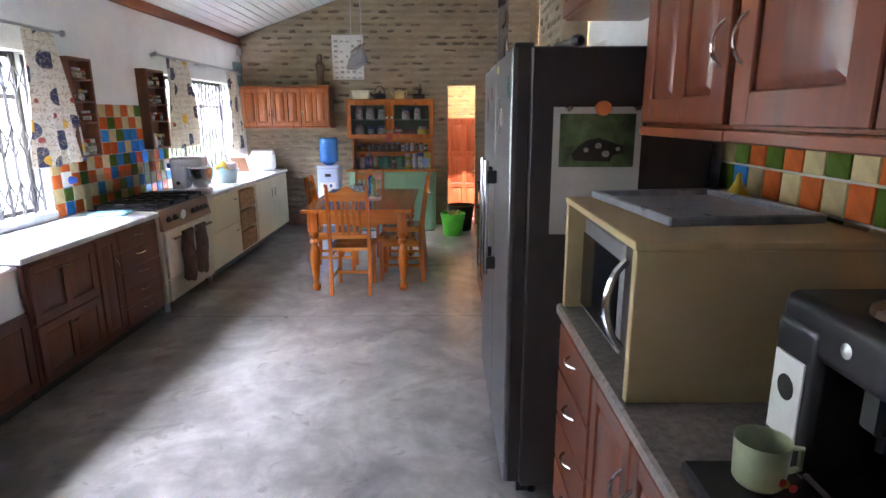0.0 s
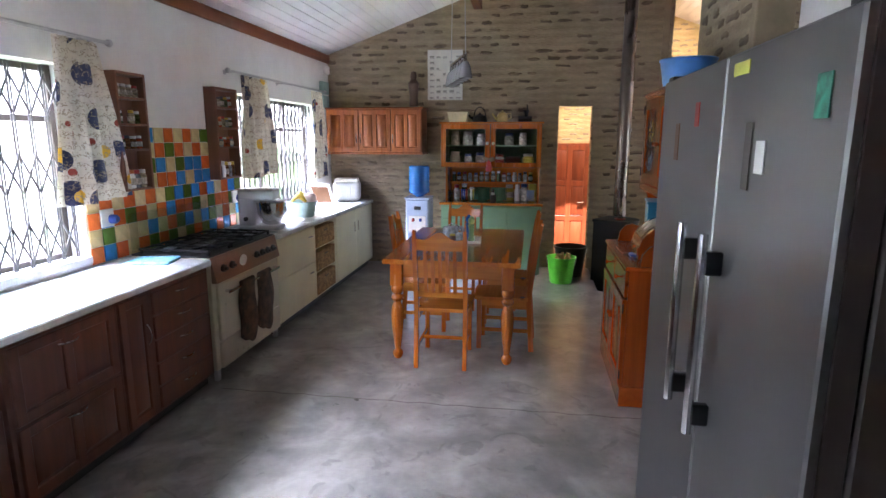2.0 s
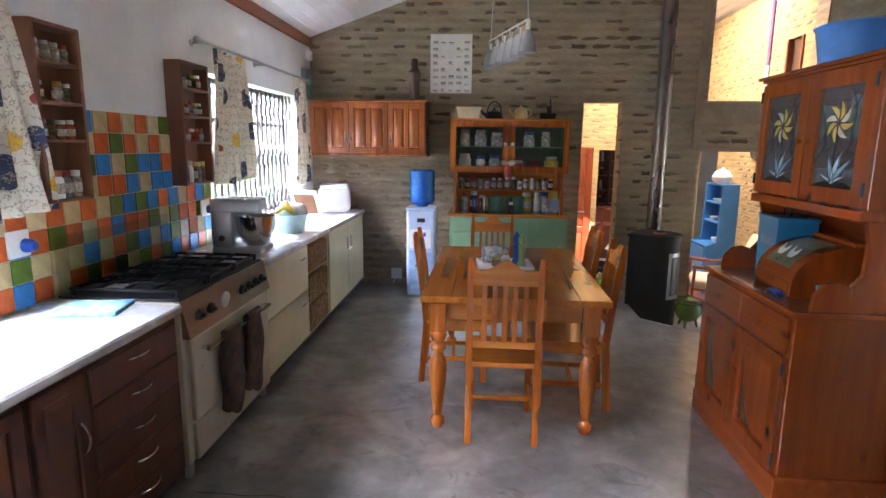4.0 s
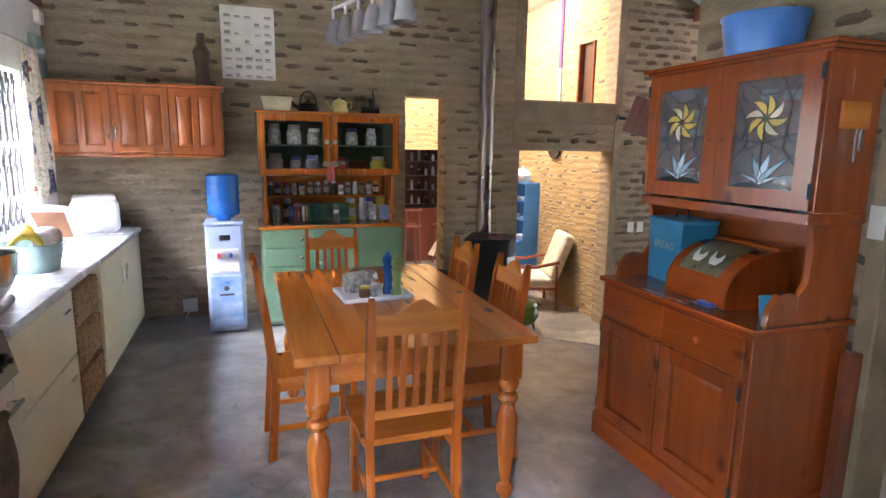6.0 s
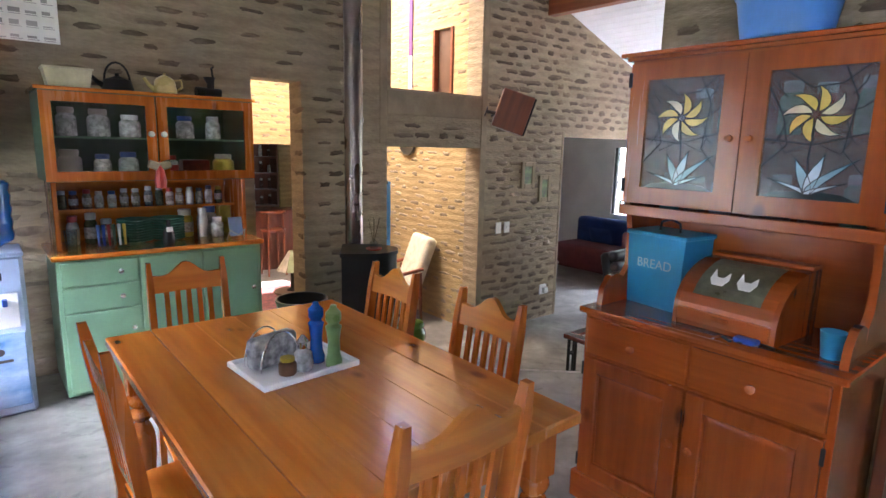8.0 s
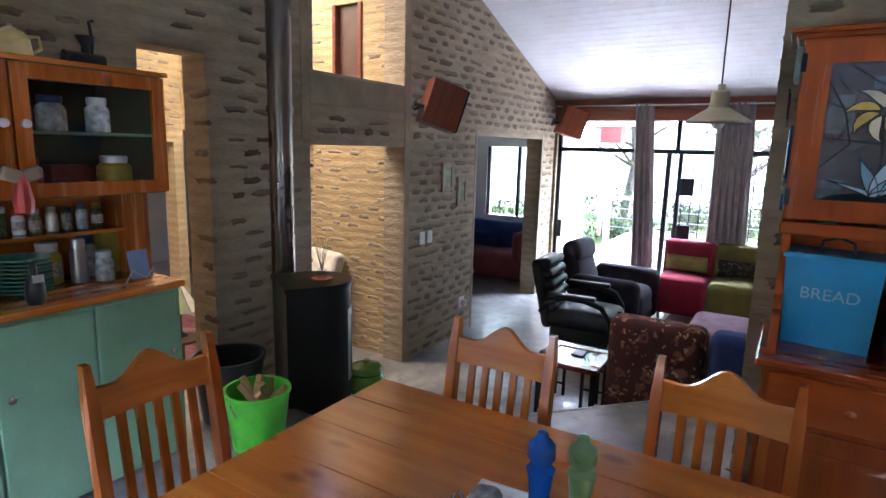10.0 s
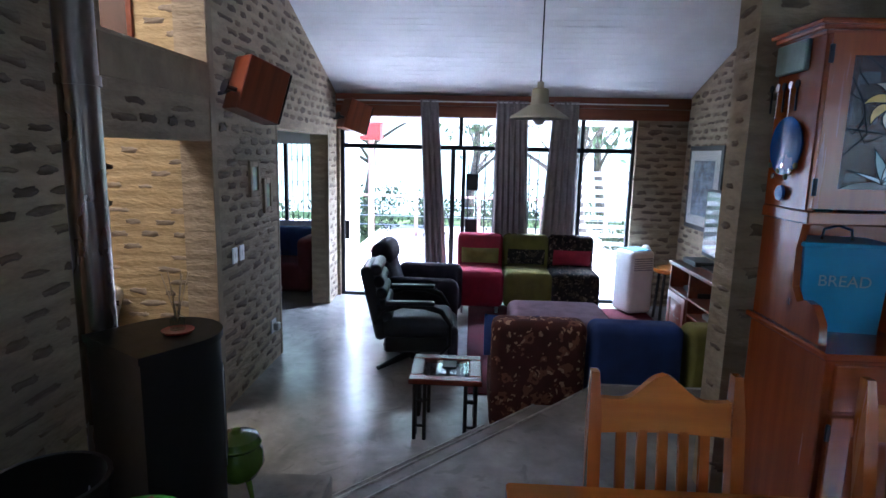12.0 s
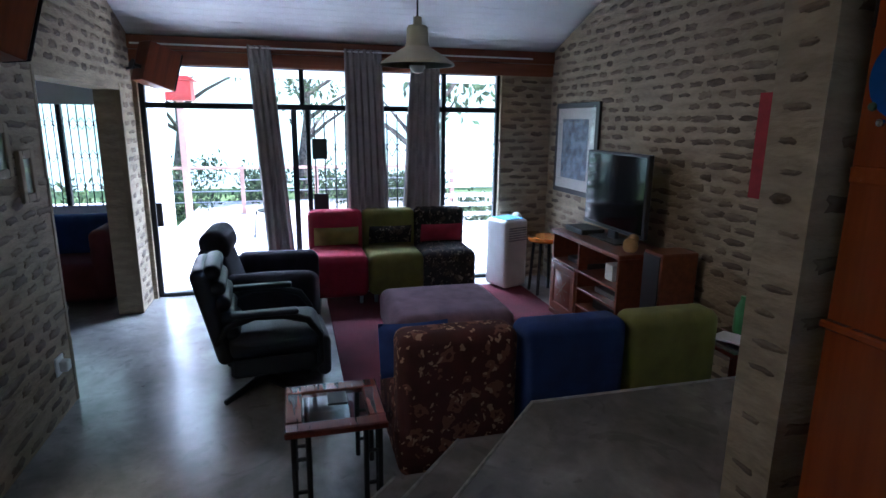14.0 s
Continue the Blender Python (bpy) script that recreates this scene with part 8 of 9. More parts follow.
for x, z, tilt in ((2.53, 1.935, 0), (5.86, 1.96, 0)):
    c = thing("wall_speaker", "tilted red brown wall loudspeaker on a black bracket", "loudspeaker", pose(x, NORTH - 0.26, z, 18, 0, 50 if x < 4 else 40), "wall speakers")
    part("cabinet", Shape().box(-0.11, 0.11, -0.17, 0.15, -0.19, 0.19, 0.006), M["red_z"], c)
    hold = pose(x, NORTH - 0.26, z, 18, 0, 50 if x < 4 else 40).inverted() @ Vector((x - 0.02, NORTH + 0.002, z - 0.03))
    part("arm", Shape().tube([(-0.02, 0.13, -0.05), tuple(hold)], 0.014, 8), M["black"], c)
    part("grille", Shape().box(-0.105, 0.105, -0.188, -0.171, -0.185, 0.185, 0.004), M["grille"], c)
    part("bracket", Shape().tube([(-0.02, 0.12, -0.06), (-0.06, 0.24, -0.08)], 0.018, 8).lathe([(0.05, 0), (0.05, 0.01)], 12, pose(-0.06, 0.25, -0.08, 90)), M["black"], c)
c = thing("pendant_lamp", "cream enamel pendant shade with a bare bulb", "lamp", pose(3.525, 5.66, 1.815))
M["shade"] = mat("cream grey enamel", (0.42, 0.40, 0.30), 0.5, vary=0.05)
part("shade", Shape().lathe([(0.255, 0.02), (0.25, 0.035), (0.15, 0.10), (0.085, 0.14), (0.075, 0.17), (0.072, 0.26), (0.06, 0.275), (0.03, 0.28), (0.028, 0.33), (0.001, 0.335), (0.02, 0.27), (0.06, 0.25), (0.065, 0.15), (0.14, 0.09), (0.245, 0.02)], 36), M["shade"], c)
M["bulb"] = mat("white bulb glass", (0.8, 0.8, 0.78), 0.2, vary=0.02)
part("bulb", Shape().lathe([(0.001, -0.035), (0.035, -0.025), (0.055, 0.01), (0.05, 0.05), (0.03, 0.09), (0.03, 0.13)], 18), M["bulb"], c)
part("cord", Shape().tube([(0, 0, 0.33), (0, 0, roof(3.525) - 1.815)], 0.006, 6), M["iron"], c)
c = thing("book_pile", "small table with papers and a green bottle", "side table", pose(2.40, 3.80, LOW))
part("top", Shape().box(-0.22, 0.22, -0.22, 0.22, 0.52, 0.55, 0.006), M["table_red"], c)
for x in (-0.18, 0.18):
    for y in (-0.18, 0.18):
        part("leg", Shape().box(x - 0.018, x + 0.018, y - 0.018, y + 0.018, 0, 0.52, 0.003), M["table_red"], c)
solid("papers", Shape().box(-0.12, 0.12, -0.09, 0.09, 0, 0.012, 0.002, pose(0, 0, 0, 0, 4, 20)), M["paper"], "loose white papers on the small table", "papers", pose(2.38, 3.85, LOW + 0.56))
c = thing("green_bottle", "green plastic bottle on the small table", "bottle", pose(2.50, 3.70, LOW + 0.551))
part("body", Shape().lathe([(0.04, 0), (0.045, 0.02), (0.045, 0.16), (0.018, 0.22), (0.018, 0.25), (0.001, 0.251)], 14), mat("green plastic", (0.08, 0.3, 0.1), 0.4), c)

# ---- inner hall, bar and side room ----
M["sky_blue"] = mat("bright blue paint", (0.04, 0.20, 0.52), 0.4, vary=0.06)
c = thing("blue_dresser", "bright blue corner dresser with white crockery", "dresser", pose(2.04, 10.05, LOW, 0, 0, -90))
for x in (-0.30, 0.28):
    part("side", Shape().prism([(0.0, 0), (0.38, 0), (0.38, 1.55), (0.16, 1.55), (0.14, 0.75), (0.0, 0.7)], "x", x, x + 0.022), M["sky_blue"], c)
part("back", Shape().box(-0.28, 0.28, 0.36, 0.38, 0, 1.55, 0.001), M["sky_blue"], c)
for z, y in ((0.68, 0.0), (1.0, 0.16), (1.27, 0.16), (1.53, 0.15)):
    part("shelf", Shape().box(-0.28, 0.28, y, 0.36, z, z + 0.022, 0.003), M["sky_blue"], c)
part("door", Shape().box(-0.275, 0.275, -0.015, 0.0, 0.06, 0.67, 0.005), M["sky_blue"], c)
for dy, z, r in ((-0.12, 0.702, 0.11), (0.12, 1.022, 0.06), (-0.14, 1.022, 0.05), (0.1, 1.292, 0.05), (-0.08, 1.292, 0.06)):
    solid("bowl", Shape().lathe([(r * 0.4, 0), (r * 0.9, r * 0.5), (r, r * 0.85), (r * 0.94, r * 0.84), (r * 0.35, 0.01), (0.001, 0.008)], 18), M["ceramic"], "white crockery bowl on the blue dresser", "bowl", pose(2.28, 10.05 + dy, LOW + z), "crockery")
c = thing("soup_tureen", "white lidded tureen on the blue dresser", "tureen", pose(2.26, 9.98, LOW + 1.553))
part("bowl", Shape().lathe([(0.07, 0), (0.12, 0.05), (0.13, 0.10), (0.12, 0.105)], 20), M["ceramic"], c)
part("lid", Shape().lathe([(0.13, 0.105), (0.09, 0.17), (0.02, 0.20), (0.02, 0.22), (0.001, 0.225)], 20), M["ceramic"], c)
c = thing("easy_chair", "wooden easy chair with pale cushions", "chair", pose(1.95, 9.10, LOW, 0, 0, 75))
M["pale_cloth"] = mat("pale floral cloth", (0.62, 0.58, 0.48), 0.95, scale=16, vary=0.12)
part("seat", Shape().puff(-0.28, 0.28, -0.25, 0.30, 0.28, 0.42, 0.06), M["pale_cloth"], c)
part("backrest", Shape().puff(-0.27, 0.27, -0.08, 0.06, 0.0, 0.62, 0.06, m=Matrix.Translation((0, -0.25, 0.38)) @ pose(0, 0, 0, 20)), M["pale_cloth"], c)
for x in (-0.31, 0.31):
    part("arm", Shape().tube([(x, -0.32, 0.62), (x, 0.0, 0.56), (x, 0.32, 0.58)], 0.022, 8), M["tvwood"], c)
    for y in (-0.3, 0.3):
        part("leg", Shape().tube([(x, y, 0.0), (x, y * 0.95, 0.58)], 0.02, 8), M["tvwood"], c)
    part("rail", Shape().tube([(x, -0.3, 0.28), (x, 0.3, 0.30)], 0.018, 8), M["tvwood"], c)
c = thing("wall_clock", "round black rimmed wall clock", "clock", pose(2.416, 9.35, 1.62, 0, -90))
part("rim", Shape().lathe([(0.15, 0), (0.16, 0.02), (0.15, 0.04), (0.13, 0.03)], 28), M["black"], c)
part("face", Shape().lathe([(0.13, 0.012), (0.001, 0.013)], 28), M["white"], c)
c = thing("window_4", "wooden framed upper window in the hall wall", "window")
c["kind"] = "structure"
for b in ((8.55, 8.59, 2.05, 2.85), (8.86, 8.90, 2.05, 2.85)):
    part("frame", Shape().box(2.40, 2.50, b[0], b[1], b[2], b[3], 0.004), M["tvwood"], c)
part("shutter", Shape().box(2.46, 2.49, 8.59, 8.86, 2.06, 2.84, 0.003), M["carving"], c)
c = thing("wall_hanging", "narrow purple and pale blue cloth strip in the hall", "wall hanging", pose(2.40, 9.32, 2.0))
part("lower_cloth", Shape().box(0.0, 0.012, -0.035, 0.035, 0.0, 0.62, 0.003), mat("pale blue cloth", (0.45, 0.50, 0.62), 0.9), c, "pale blue lower cloth")
part("upper_cloth", Shape().box(0.0, 0.012, -0.035, 0.035, 0.623, 1.5, 0.003), mat("purple cloth", (0.12, 0.05, 0.16), 0.9), c, "purple upper cloth")
d1 = thing("door_1", "closed brown panelled door at the end of the hall", "door", pose(-0.05, 11.30, LOW))
d1["kind"] = "structure"
panel_door(d1, 0.03, 0.74, 0.005, 2.0, M["red_z"], 2, 3, 0.09, name="leaf", proud=0.03)
part("door_handle", Shape().tube([(0.66, -0.03, 0.98), (0.66, -0.075, 0.98), (0.55, -0.075, 0.98)], 0.009, 8), M["chrome"], d1)
g = Shape().box(0.0, 0.03, -0.02, 0.06, 0, 2.03, 0.003).box(0.74, 0.77, -0.02, 0.06, 0, 2.03, 0.003).box(0.03, 0.74, -0.02, 0.06, 2.0, 2.03, 0.003)
part("door_frame", g, M["red_z"], d1)
c = thing("tiffany_lamp", "leaded glass table lamp on a small stand", "lamp", pose(0.60, 8.75, LOW))
part("stand", Shape().lathe([(0.17, 0), (0.16, 0.02), (0.03, 0.05), (0.03, 0.55), (0.18, 0.58), (0.18, 0.60), (0.001, 0.601)], 20), M["carving"], c)
part("stem", Shape().lathe([(0.06, 0.60), (0.02, 0.63), (0.015, 0.85)], 12), M["iron"], c)
for k in range(8):
    a0, a1 = 2 * math.pi * k / 8, 2 * math.pi * (k + 1) / 8
    vs = [(r * math.cos(a), r * math.sin(a), z) for r, z in ((0.15, 0.80), (0.03, 0.99)) for a in (a0 + 0.03, a1 - 0.03)]
    part("panel", Shape().add(vs, [(0, 1, 3, 2)]), M["mug"] if k % 2 else M["pale_cloth"], c, "leaded glass panel")
M["bar_rug"] = mat("patterned red carpet", (0.16, 0.05, 0.05), 0.95, scale=20, vary=0.3)
solid("carpet", Shape().box(0.3, 2.1, 9.0, 11.2, LOW + 0.001, LOW + 0.012, 0.003), M["bar_rug"], "worn red patterned carpet in the hall", "carpet")
c = thing("bar_cabinet", "dark wooden bar cabinet stocked with glasses", "bar", pose(0.9, 13.2, LOW))
part("counter", Shape().box(0, 1.5, -0.9, -0.5, 0, 0.95, 0.01), M["brown_z"], c)
part("back", Shape().box(0, 1.5, 0.3, 0.34, 0, 2.2, 0.003), M["brown_z"], c)
for k in range(5):
    part("shelf", Shape().box(0, 1.5, 0.0, 0.3, 0.9 + 0.28 * k, 0.93 + 0.28 * k, 0.003), M["brown_z"], c)
for x in (0.0, 0.49, 0.98, 1.47):
    part("upright", Shape().box(x, x + 0.03, 0.0, 0.3, 0.0, 2.2, 0.003), M["brown_z"], c)
rnd = random.Random(21)
for k in range(4):
    for j in range(10):
        jar(pose(0.98 + 0.145 * j, 13.33, LOW + 0.931 + 0.28 * k), 0.03, rnd.uniform(0.12, 0.2), rnd.choice([M["smoke"], M["jarglass"], M["ceramic"]]), M["jarglass"], "glass or bottle on the bar shelf", "bar glasses", "bar_glass")
for x in (1.15, 1.75):
    c = thing("bar_stool", "dark wooden bar stool with a curved back", "stool", pose(x, 11.95, LOW), "bar stools")
    part("seat", Shape().lathe([(0.18, 0.68), (0.19, 0.71), (0.001, 0.72)], 18), M["tvwood"], c)
    part("back", Shape().tube([(0.18 * math.cos(a), -0.18 * math.sin(a), 0.98) for a in [math.pi * k / 8 for k in range(9)]], 0.02, 8), M["tvwood"], c)
    for k in range(4):
        a = math.pi / 4 + k * math.pi / 2
        part("leg", Shape().tube([(0.2 * math.cos(a), 0.2 * math.sin(a), 0), (0.16 * math.cos(a), 0.16 * math.sin(a), 0.98 if k > 1 else 0.69)], 0.016, 8), M["tvwood"], c)
w = thing("window_5", "black framed window with diamond security bars", "window")
w["kind"] = "structure"
y0, y1, z0, z1 = NE_HOLE
for a in (y0, (y0 + y1) / 2 - 0.03, y1 - 0.05):
    part("frame", Shape().box(7.32, 7.38, a, a + 0.06, z0, z1, 0.004), M["alu"], w)
for k in range(14):
    y = y0 + 0.06 + 0.085 * k
    part("bar", Shape().tube([(7.29, y, z0), (7.29, y, z1)], 0.007, 6), M["alu"], w)
for zc in (0.65, 1.02, 1.4):
    g = Shape()
    for k in range(13):
        a = y0 + 0.06 + 0.085 * k
        for s in (-1, 1):
            g.tube([(7.285, a, zc), (7.285, a + 0.0425, zc + s * 0.07), (7.285, a + 0.085, zc)], 0.005, 5)
    part("diamond_row", g, M["alu"], w)
c = thing("den_sofa", "maroon corner sofa with blue cushions", "sofa", pose(6.45, 8.75, LOW, 0, 0, 90))
part("seat", Shape().puff(-0.40, 1.10, 0.0, 0.65, 0.06, 0.46, 0.08), F["maroon"], c)
part("backrest", Shape().puff(-0.40, 1.10, -0.22, 0.02, 0.06, 0.86, 0.08), F["blue"], c)
part("arm", Shape().puff(-0.42, -0.22, -0.20, 0.66, 0.06, 0.80, 0.08), F["maroon"], c)
cushion(pose(6.25, 9.2, LOW + 0.60, -20, 0, 90), 0.45, 0.28, F["blue"], "dark blue cushion on the maroon sofa")

# ---- outside: patio, rail, trees ----
M["paving"] = mat("pale sunlit paving", (0.74, 0.71, 0.66), 0.8, scale=1.5, vary=0.12, bump=0.002)
structure("pavement", Shape().box(EAST + THICK, 14.0, 0.5, 8.6, -0.7, LOW - 0.02, 0), M["paving"], "pale paved patio outside the lounge")
M["salmon"] = mat("salmon painted column", (0.66, 0.40, 0.32), 0.7, vary=0.08)
solid("patio_column", Shape().box(7.0, 7.3, 8.03, 8.33, LOW - 0.019, 2.6, 0.01), M["salmon"], "salmon painted patio column", "column")
solid("bird_house", Shape().box(-0.2, 0.2, -0.2, 0.2, 0, 0.3, 0.01).prism([(-0.28, 0.3), (0.28, 0.3), (0.0, 0.46)], "x", -0.25, 0.25), JAR[0], "red painted lantern box on a post", "lantern", pose(9.6, 8.2, 1.75))
solid("post", Shape().box(-0.05, 0.05, -0.05, 0.05, 0, 2.6, 0.005), M["salmon"], "slim post carrying the red lantern", "post", pose(9.6, 8.2, -0.75))
rl = thing("patio_rail", "wooden patio railing with wire strands", "railing")
for k in range(6):
    part("post", Shape().box(11.96, 12.04, 1.5 + 1.5 * k, 1.58 + 1.5 * k, LOW - 0.02, 0.5, 0.005), M["salmon"], rl)
for z in (0.5, 0.25, 0.02, -0.2):
    part("strand", Shape().tube([(12.0, 1.5, z), (12.0, 9.1, z)], 0.035 if z == 0.5 else 0.012, 6), M["salmon"] if z == 0.5 else M["steel"], rl)
c = thing("patio_chair", "wrought iron patio chair on the paving", "chair", pose(9.4, 6.9, LOW - 0.019, 0, 0, 60))
part("seat", Shape().lathe([(0.21, 0.43), (0.22, 0.45), (0.001, 0.455)], 18), M["iron"], c)
part("back", Shape().tube([(0.2 * math.cos(a), -0.2, 0.45 + 0.42 * math.sin(a)) for a in [math.pi * k / 10 for k in range(11)]], 0.012, 6), M["iron"], c)
for x in (-0.17, 0.17):
    for y in (-0.17, 0.17):
        part("leg", Shape().tube([(x, y, 0.44), (x * 1.2, y * 1.2, 0)], 0.011, 6), M["iron"], c)
M["bark"] = mat("grey tree bark", (0.17, 0.14, 0.11), 0.95, scale=12, vary=0.3, bump=0.02, bump_scale=30)
M["leaves"] = mat("tree leaves", (0.11, 0.17, 0.06), 0.6, scale=4, vary=0.4, jitter=0.2)


def leaf_cloud(centre, size, count, seed, leaf=0.09):
    rn = random.Random(seed)
    g = Shape()
    knots = [(rn.gauss(0, 0.42), rn.gauss(0, 0.42), rn.gauss(0, 0.36)) for _ in range(14)]
    for _ in range(count):
        k = rn.choice(knots)
        p = Vector([centre[i] + size[i] * (k[i] + rn.gauss(0, 0.17)) for i in range(3)])
        m = Matrix.Translation(p) @ pose(0, 0, 0, rn.uniform(0, 360), rn.uniform(0, 360), rn.uniform(0, 360))
        s = leaf * rn.uniform(0.6, 1.3)
        g.add([(-s, 0, 0), (0, -0.4 * s, 0.1 * s), (s, 0, 0), (0, 0.4 * s, 0.1 * s)], [(0, 1, 2, 3)], m)
    return g


def tree(x, y, h, spread, seed, count=2600):
    rn = random.Random(seed)
    t = thing("tree", "leafy garden tree with a grey trunk", "tree", pose(x, y, -0.75), "garden trees")
    trunk = [(0.12 * h * 0.3 * math.sin(k * 0.9 + seed), 0.1 * math.cos(k + seed), h * k / 8) for k in range(9)]
    g = Shape().tube(trunk, [0.16 - 0.014 * k for k in range(9)], 10)
    for k in range(7):
        b = Vector(trunk[3 + k % 5])
        a = rn.uniform(0, 6.3)
        g.tube([b, b + Vector((spread * 0.35 * math.cos(a), spread * 0.35 * math.sin(a), 0.5)), b + Vector((spread * 0.8 * math.cos(a), spread * 0.8 * math.sin(a), 1.0))], [0.06, 0.04, 0.015], 7)
    part("trunk", g, M["bark"], t)
    part("crown", leaf_cloud((0, 0, h), (spread, spread, h * 0.42), count, seed), M["leaves"], t)["kind"] = "stuff"


tree(9.2, 4.2, 4.2, 1.7, 3)
tree(14.5, 6.2, 4.5, 2.2, 5)
tree(15.5, 2.5, 5.0, 2.6, 9)
tree(16.5, 9.5, 5.0, 2.8, 12)
for n, (x, y, s) in enumerate(((13.5, 3.6, 1.0), (13.8, 5.4, 1.1), (14.0, 7.4, 1.0), (13.6, 9.0, 1.2), (10.0, 11.0, 1.3), (10.5, 2.6, 0.8))):
    b = solid("shrub", leaf_cloud((0, 0, 0.55 * s), (1.0 * s, 1.0 * s, 0.8 * s), 1500, 40 + n, 0.07), M["leaves"], "dense green garden shrub beyond the railing", "shrub", pose(x, y, -0.75), "garden shrubs", smooth=0)


# Added sheets outside the windows; their own glow paints the garden's glare.
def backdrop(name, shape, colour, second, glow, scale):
    mt = mat(name + " glow_sheet", colour, 0.9, scale=scale, vary=0.1, second=second, mix=0.8)
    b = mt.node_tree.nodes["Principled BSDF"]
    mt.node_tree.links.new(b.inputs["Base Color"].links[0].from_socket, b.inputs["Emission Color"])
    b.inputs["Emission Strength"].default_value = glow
    return solid(name, shape, mt, "glowing sheet standing in for the bright garden distance", "backdrop", kind="structure", smooth=0)


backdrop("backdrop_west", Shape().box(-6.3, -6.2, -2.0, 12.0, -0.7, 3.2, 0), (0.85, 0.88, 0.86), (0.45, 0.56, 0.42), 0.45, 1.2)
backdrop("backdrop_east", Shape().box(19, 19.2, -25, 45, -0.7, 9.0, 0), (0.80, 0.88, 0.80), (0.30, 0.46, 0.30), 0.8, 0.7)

# red cloth with a yellow disc on the lounge wall
c = thing("wall_hanging", "red wall hanging with a yellow disc on brick", "wall hanging", pose(2.42, 3.506, 1.33))
part("cloth", Shape().box(-0.36, 0.36, 0.0, 0.008, -0.35, 0.34, 0.003), mat("red woven cloth", (0.38, 0.03, 0.04), 0.85, scale=8, vary=0.12), c)
part("disc", Shape().lathe([(0.17, 0), (0.168, 0.003), (0.001, 0.004)], 32, pose(0, 0.008, 0.05, -90)), mat("yellow painted disc", (0.60, 0.36, 0.03), 0.7), c, "flat yellow disc")

# ---- tiles ----
TILES = [mat("orange red glazed tile", (0.68, 0.15, 0.035), 0.15, jitter=0.12), mat("blue glazed tile", (0.045, 0.25, 0.64), 0.15, jitter=0.12), mat("green glazed tile", (0.11, 0.18, 0.03), 0.15, jitter=0.12), mat("sand glazed tile", (0.68, 0.54, 0.29), 0.15, jitter=0.10)]
M["grout"] = mat("pale grout", (0.70, 0.66, 0.58), 0.9)


def tile_mesh(material, s):
    return Shape().box(0.0, 0.008, -s / 2, s / 2, -s / 2, s / 2, 0.002).mesh("tile", material, 0)


def tiling(name, label, x, face, rects, pitch, seed):
    """Glazed tiles on a grout bed on the plane x; rects are (y0, y1, z0, z1)."""
    rn = random.Random(seed)
    g = Shape()
    for y0, y1, z0, z1 in rects:
        g.box(min(x, x + face * 0.004), max(x, x + face * 0.004), y0, y1, z0, z1, 0)
    wall_ob = structure(name, g, M["grout"], label)
    meshes = [tile_mesh(t, pitch - 0.008) for t in TILES]
    for y0, y1, z0, z1 in rects:
        ny, nz = round((y1 - y0) / pitch), round((z1 - z0) / pitch)
        laid = {}
        for i in range(ny):
            for j in range(nz):
                near = {laid.get((i - 1, j), 9), laid.get((i, j - 1), 9)}
                if rn.random() < 0.15:
                    near = set()
                k = rn.choice([c for c in (0, 0, 0, 1, 1, 2, 2, 3, 3, 3, 3) if c not in near])
                laid[i, j] = k
                t = new("tile", meshes[k])
                t.parent = wall_ob
                t.matrix_basis = pose(x + face * 0.004, y0 + (y1 - y0) * (i + 0.5) / ny, z0 + (z1 - z0) * (j + 0.5) / nz, 0, 0, 0 if face > 0 else 180)
    return wall_ob


tiling("trim_tiles_west", "multicoloured glazed tiles behind the cooker", WEST, 1, [(3.755, 5.59, 0.905, 1.325), (4.32, 5.115, 1.325, 1.745)], 0.1095, 4)
tiling("trim_tiles_east", "multicoloured glazed tiles behind the counter", EAST_IN, -1, [(-0.42, 1.78, 0.958, 1.565)], 0.1013, 6)

# ---- bricks showing through the smeared mortar ----
rnd = random.Random(77)


def brick_shape(seed):
    """A worn face of a brick: an uneven rounded patch that stands a little proud."""
    rn = random.Random(seed)
    w, h = rn.uniform(0.065, 0.11), rn.uniform(0.017, 0.029)
    n = 18
    ring, top = [], []
    for k in range(n):
        a = 2 * math.pi * k / n
        ca, sa = math.cos(a), math.sin(a)
        rx = w * (abs(ca) ** 0.55) * (1 if ca > 0 else -1) * rn.uniform(0.74, 1.12)
        rz = h * (abs(sa) ** 0.6) * (1 if sa > 0 else -1) * rn.uniform(0.55, 1.25)
        ring.append((rx, 0.003, rz))
        top.append((rx * 0.84, -0.0035 - rn.uniform(0, 0.002), rz * 0.76))
    vs = ring + top + [(0, -0.0055, 0)]
    fs = [(k, (k + 1) % n, n + (k + 1) % n, n + k) for k in range(n)] + [(n + k, n + (k + 1) % n, 2 * n) for k in range(n)]
    return Shape().add(vs, fs)


SHAPES = [brick_shape(100 + k) for k in range(14)]
MESHES = {m: [s.mesh("brick", M[m], 50) for s in SHAPES] for m in ("brick", "brick_pale")}


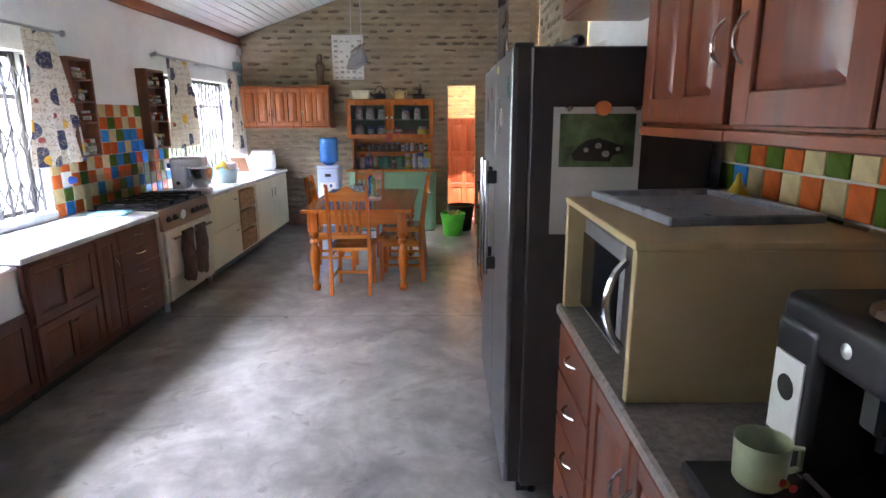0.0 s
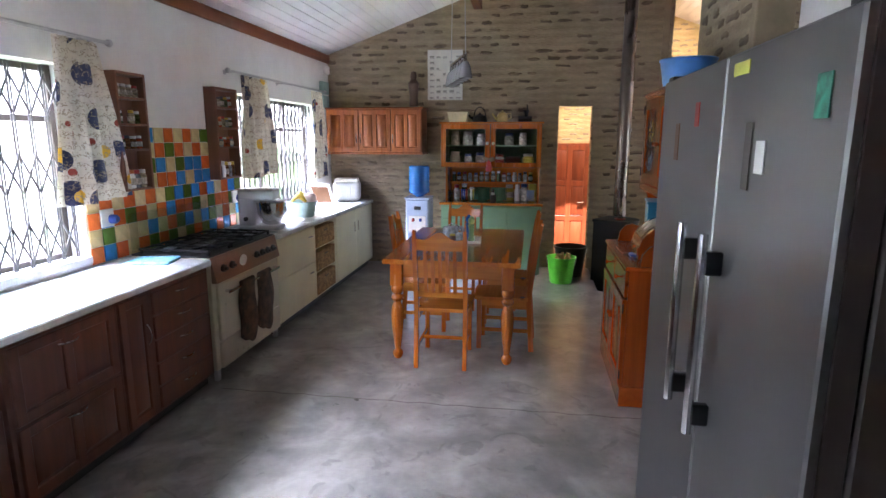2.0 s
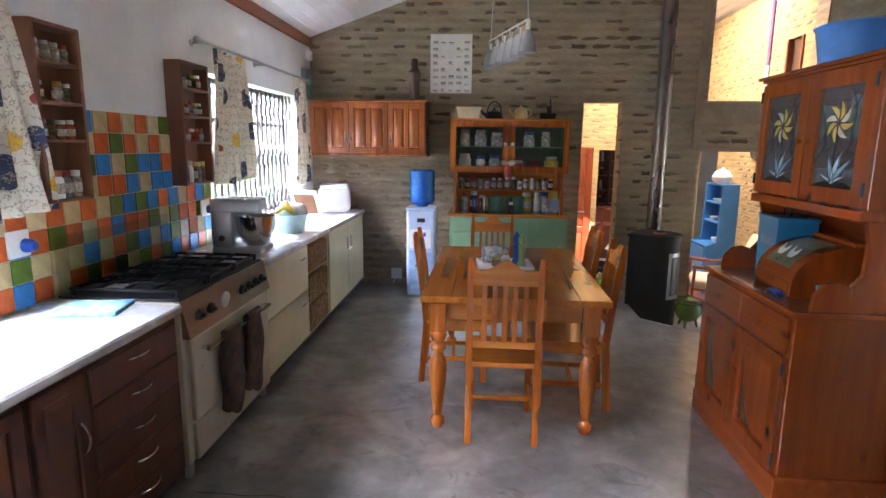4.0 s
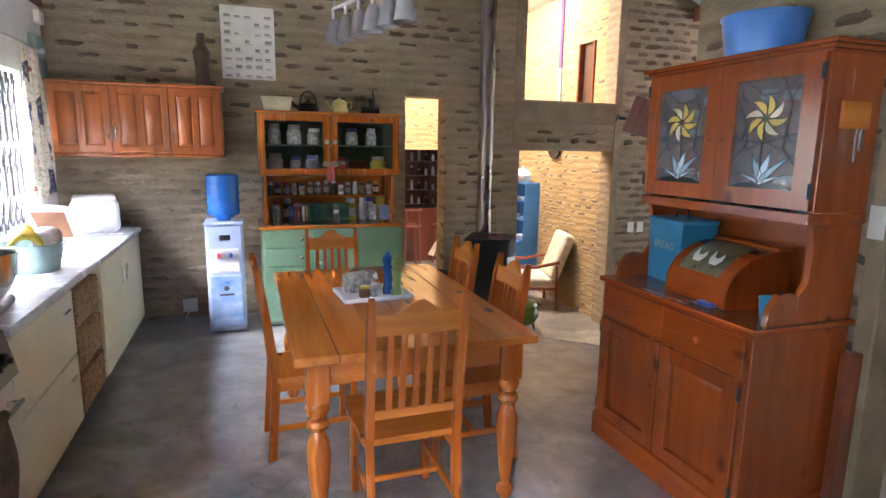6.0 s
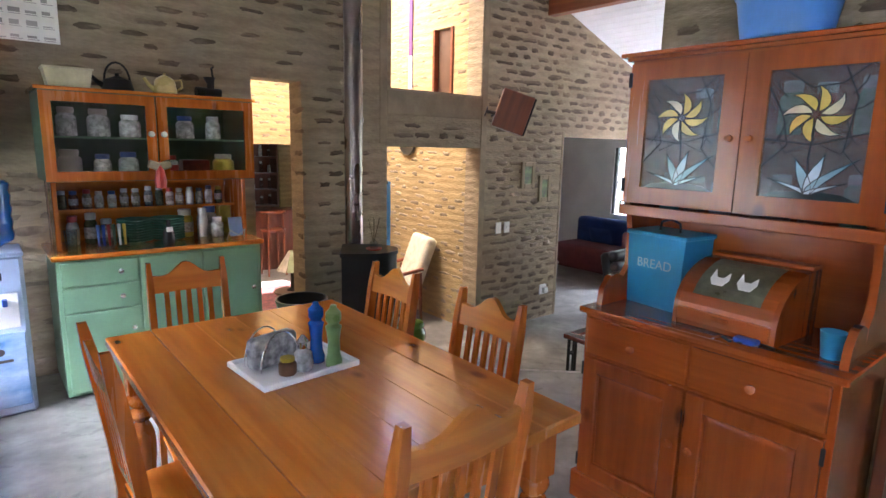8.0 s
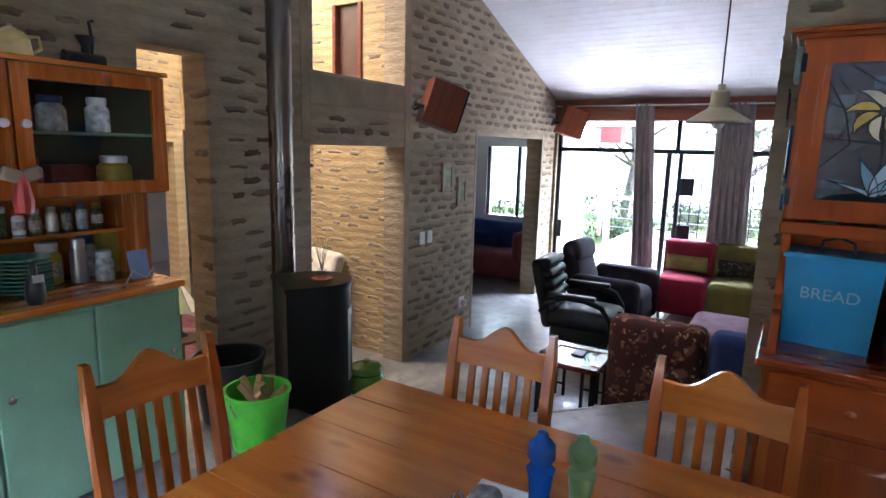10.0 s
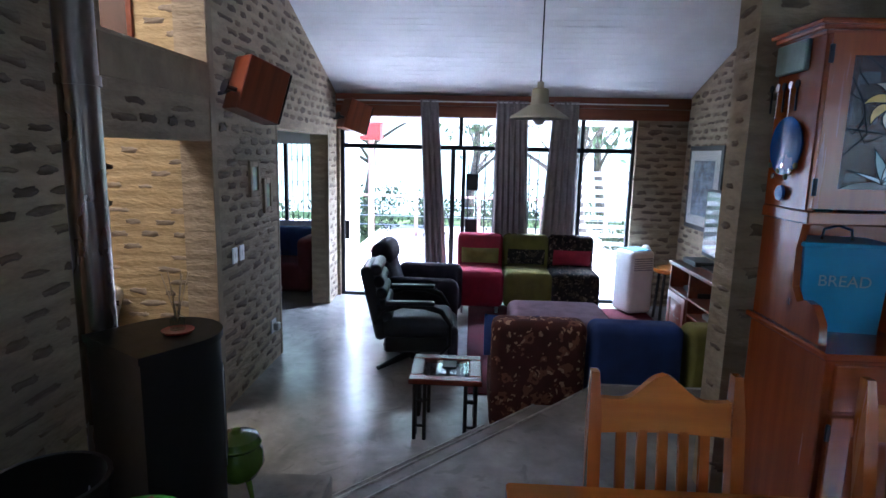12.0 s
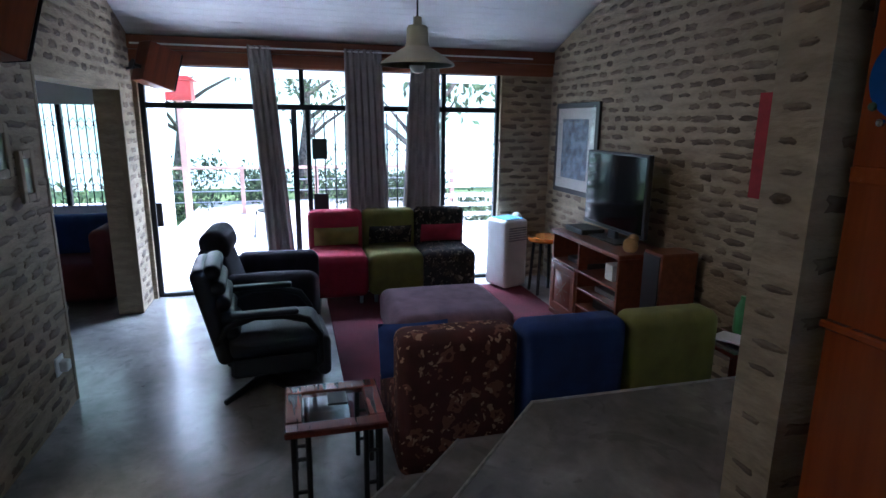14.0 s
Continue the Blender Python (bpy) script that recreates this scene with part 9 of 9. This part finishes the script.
def bricks(parent, name, put, u0, u1, z0, top, holes, near, share=0.74, limit=300, size=1.0, kind="brick"):
    """Brick faces in running bond; put(u, z) gives the pose on the wall. Those inside near are parts, the rest one joined part."""
    rest, made = Shape(), 0
    row, z = 0, z0 + 0.045
    while z < top(0.5 * (u0 + u1)) + 2.0:
        u = u0 + (0.06 if row % 2 else 0.175)
        while u < u1 - 0.06:
            uu, zz = u + rnd.uniform(-0.018, 0.018), z + rnd.uniform(-0.006, 0.006)
            ok = zz < top(uu) - 0.05 and not any(h[0] - 0.09 < uu < h[1] + 0.09 and h[2] - 0.05 < zz < h[3] + 0.05 for h in holes)
            if ok and rnd.random() < (share(uu) if callable(share) else share):
                k = rnd.randrange(len(SHAPES))
                grow = size(uu) if callable(size) else size
                m = put(uu, zz) @ pose(0, 0, 0, 0, rnd.uniform(-3, 3), 0) @ Matrix.Diagonal((grow * rnd.uniform(0.6, 1.1), 1, grow * rnd.uniform(0.7, 1.1), 1))
                if made < limit and near[0] < uu < near[1] and near[2] < zz < near[3]:
                    b = new("brick", MESHES[kind][k])
                    b.parent = parent
                    b.matrix_basis = m
                    made += 1
                else:
                    rest.add(SHAPES[k].v, SHAPES[k].f, m)
            u += 0.232
        z += 0.086
        row += 1
    if rest.v:
        part(name, rest, M[kind], parent, "brick faces showing through mortar", 50)["kind"] = "stuff"


PALE = (WEST, -0.05, 0.02, 1.46)
N_EXTRA = [(2.36, 2.44, LOW, 3.35), (1.11, 1.23, 1.6, 3.3), (1.21, 2.36, 1.86, 2.07)]
bricks(wall_north, "brickwork", lambda u, z: pose(u, NORTH, z), WEST, EAST, LOW, roof, NORTH_HOLES + N_EXTRA + [(WEST, 0.42, LOW, 0.07), PALE], (-0.3, 3.8, 0.5, 2.9), lambda u: 0.56 if u < 1.2 else 0.93, size=lambda u: 1.0 if u < 1.2 else 1.28)
bricks(wall_north, "brickwork_washed", lambda u, z: pose(u, NORTH, z), PALE[0] + 0.05, PALE[1], 0.02, lambda u: PALE[3] - 0.03, [], (0, 0, 0, 0), 0.93, size=1.12, kind="brick_pale")
bricks(wall_south, "brickwork", lambda u, z: pose(u, 3.5, z, 0, 0, 180), 1.3, EAST, LOW, roof, [], (1.3, 6.0, -0.2, 2.0), 0.9, size=1.28)
bricks(wall_pier, "brickwork_west", lambda u, z: pose(0.80, u, z, 0, 0, -90), 4.15, 5.15, 0.0, lambda u: roof(0.8), [], (4.15, 5.15, 0, 4.0), size=1.2)
bricks(wall_pier, "brickwork_north", lambda u, z: pose(u, 5.15, z, 0, 0, 180), 0.815, 0.97, 0.0, lambda u: roof(0.9), [], (0.7, 1.1, 0, 4.0), 0.9, size=0.6)
bricks(wall_pier, "brickwork_end", lambda u, z: pose(u, 5.15, z, 0, 0, 180), 0.83, 0.97, 0.086, lambda u: roof(0.9), [], (0.7, 1.1, 0, 4.0), 0.9, size=0.6)
bricks(wall_pier, "brickwork_east", lambda u, z: pose(0.98, u, z, 0, 0, 90), 4.15, 5.15, 0.0, lambda u: roof(1.0), [], (4.28, 5.24, 0, 1.0))
bricks(wall_east, "brickwork", lambda u, z: pose(EAST, u, z, 0, 0, -90), 3.5, 4.10, LOW, lambda u: 2.0, [], (3.5, 4.1, LOW, 2.0), 0.92, size=1.28)
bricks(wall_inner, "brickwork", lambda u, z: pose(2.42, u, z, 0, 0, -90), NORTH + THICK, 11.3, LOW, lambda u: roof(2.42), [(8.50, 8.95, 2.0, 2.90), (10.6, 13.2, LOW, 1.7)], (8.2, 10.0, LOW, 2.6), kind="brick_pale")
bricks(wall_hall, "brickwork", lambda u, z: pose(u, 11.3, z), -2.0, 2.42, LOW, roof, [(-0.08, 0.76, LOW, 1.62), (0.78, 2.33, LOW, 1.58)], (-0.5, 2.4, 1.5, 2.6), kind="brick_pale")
for x, rz, nm in ((0.385, -90, "brickwork_jamb"), (1.21, 90, "brickwork_niche")):
    bricks(wall_north, nm, lambda u, z, x=x, rz=rz: pose(x, u, z, 0, 0, rz), NORTH + 0.0, NORTH + THICK, 0.0 if x < 1 else LOW, lambda u, x=x: 2.0 if x < 1 else 1.5, [], (0, 0, 0, 0), 0.95)
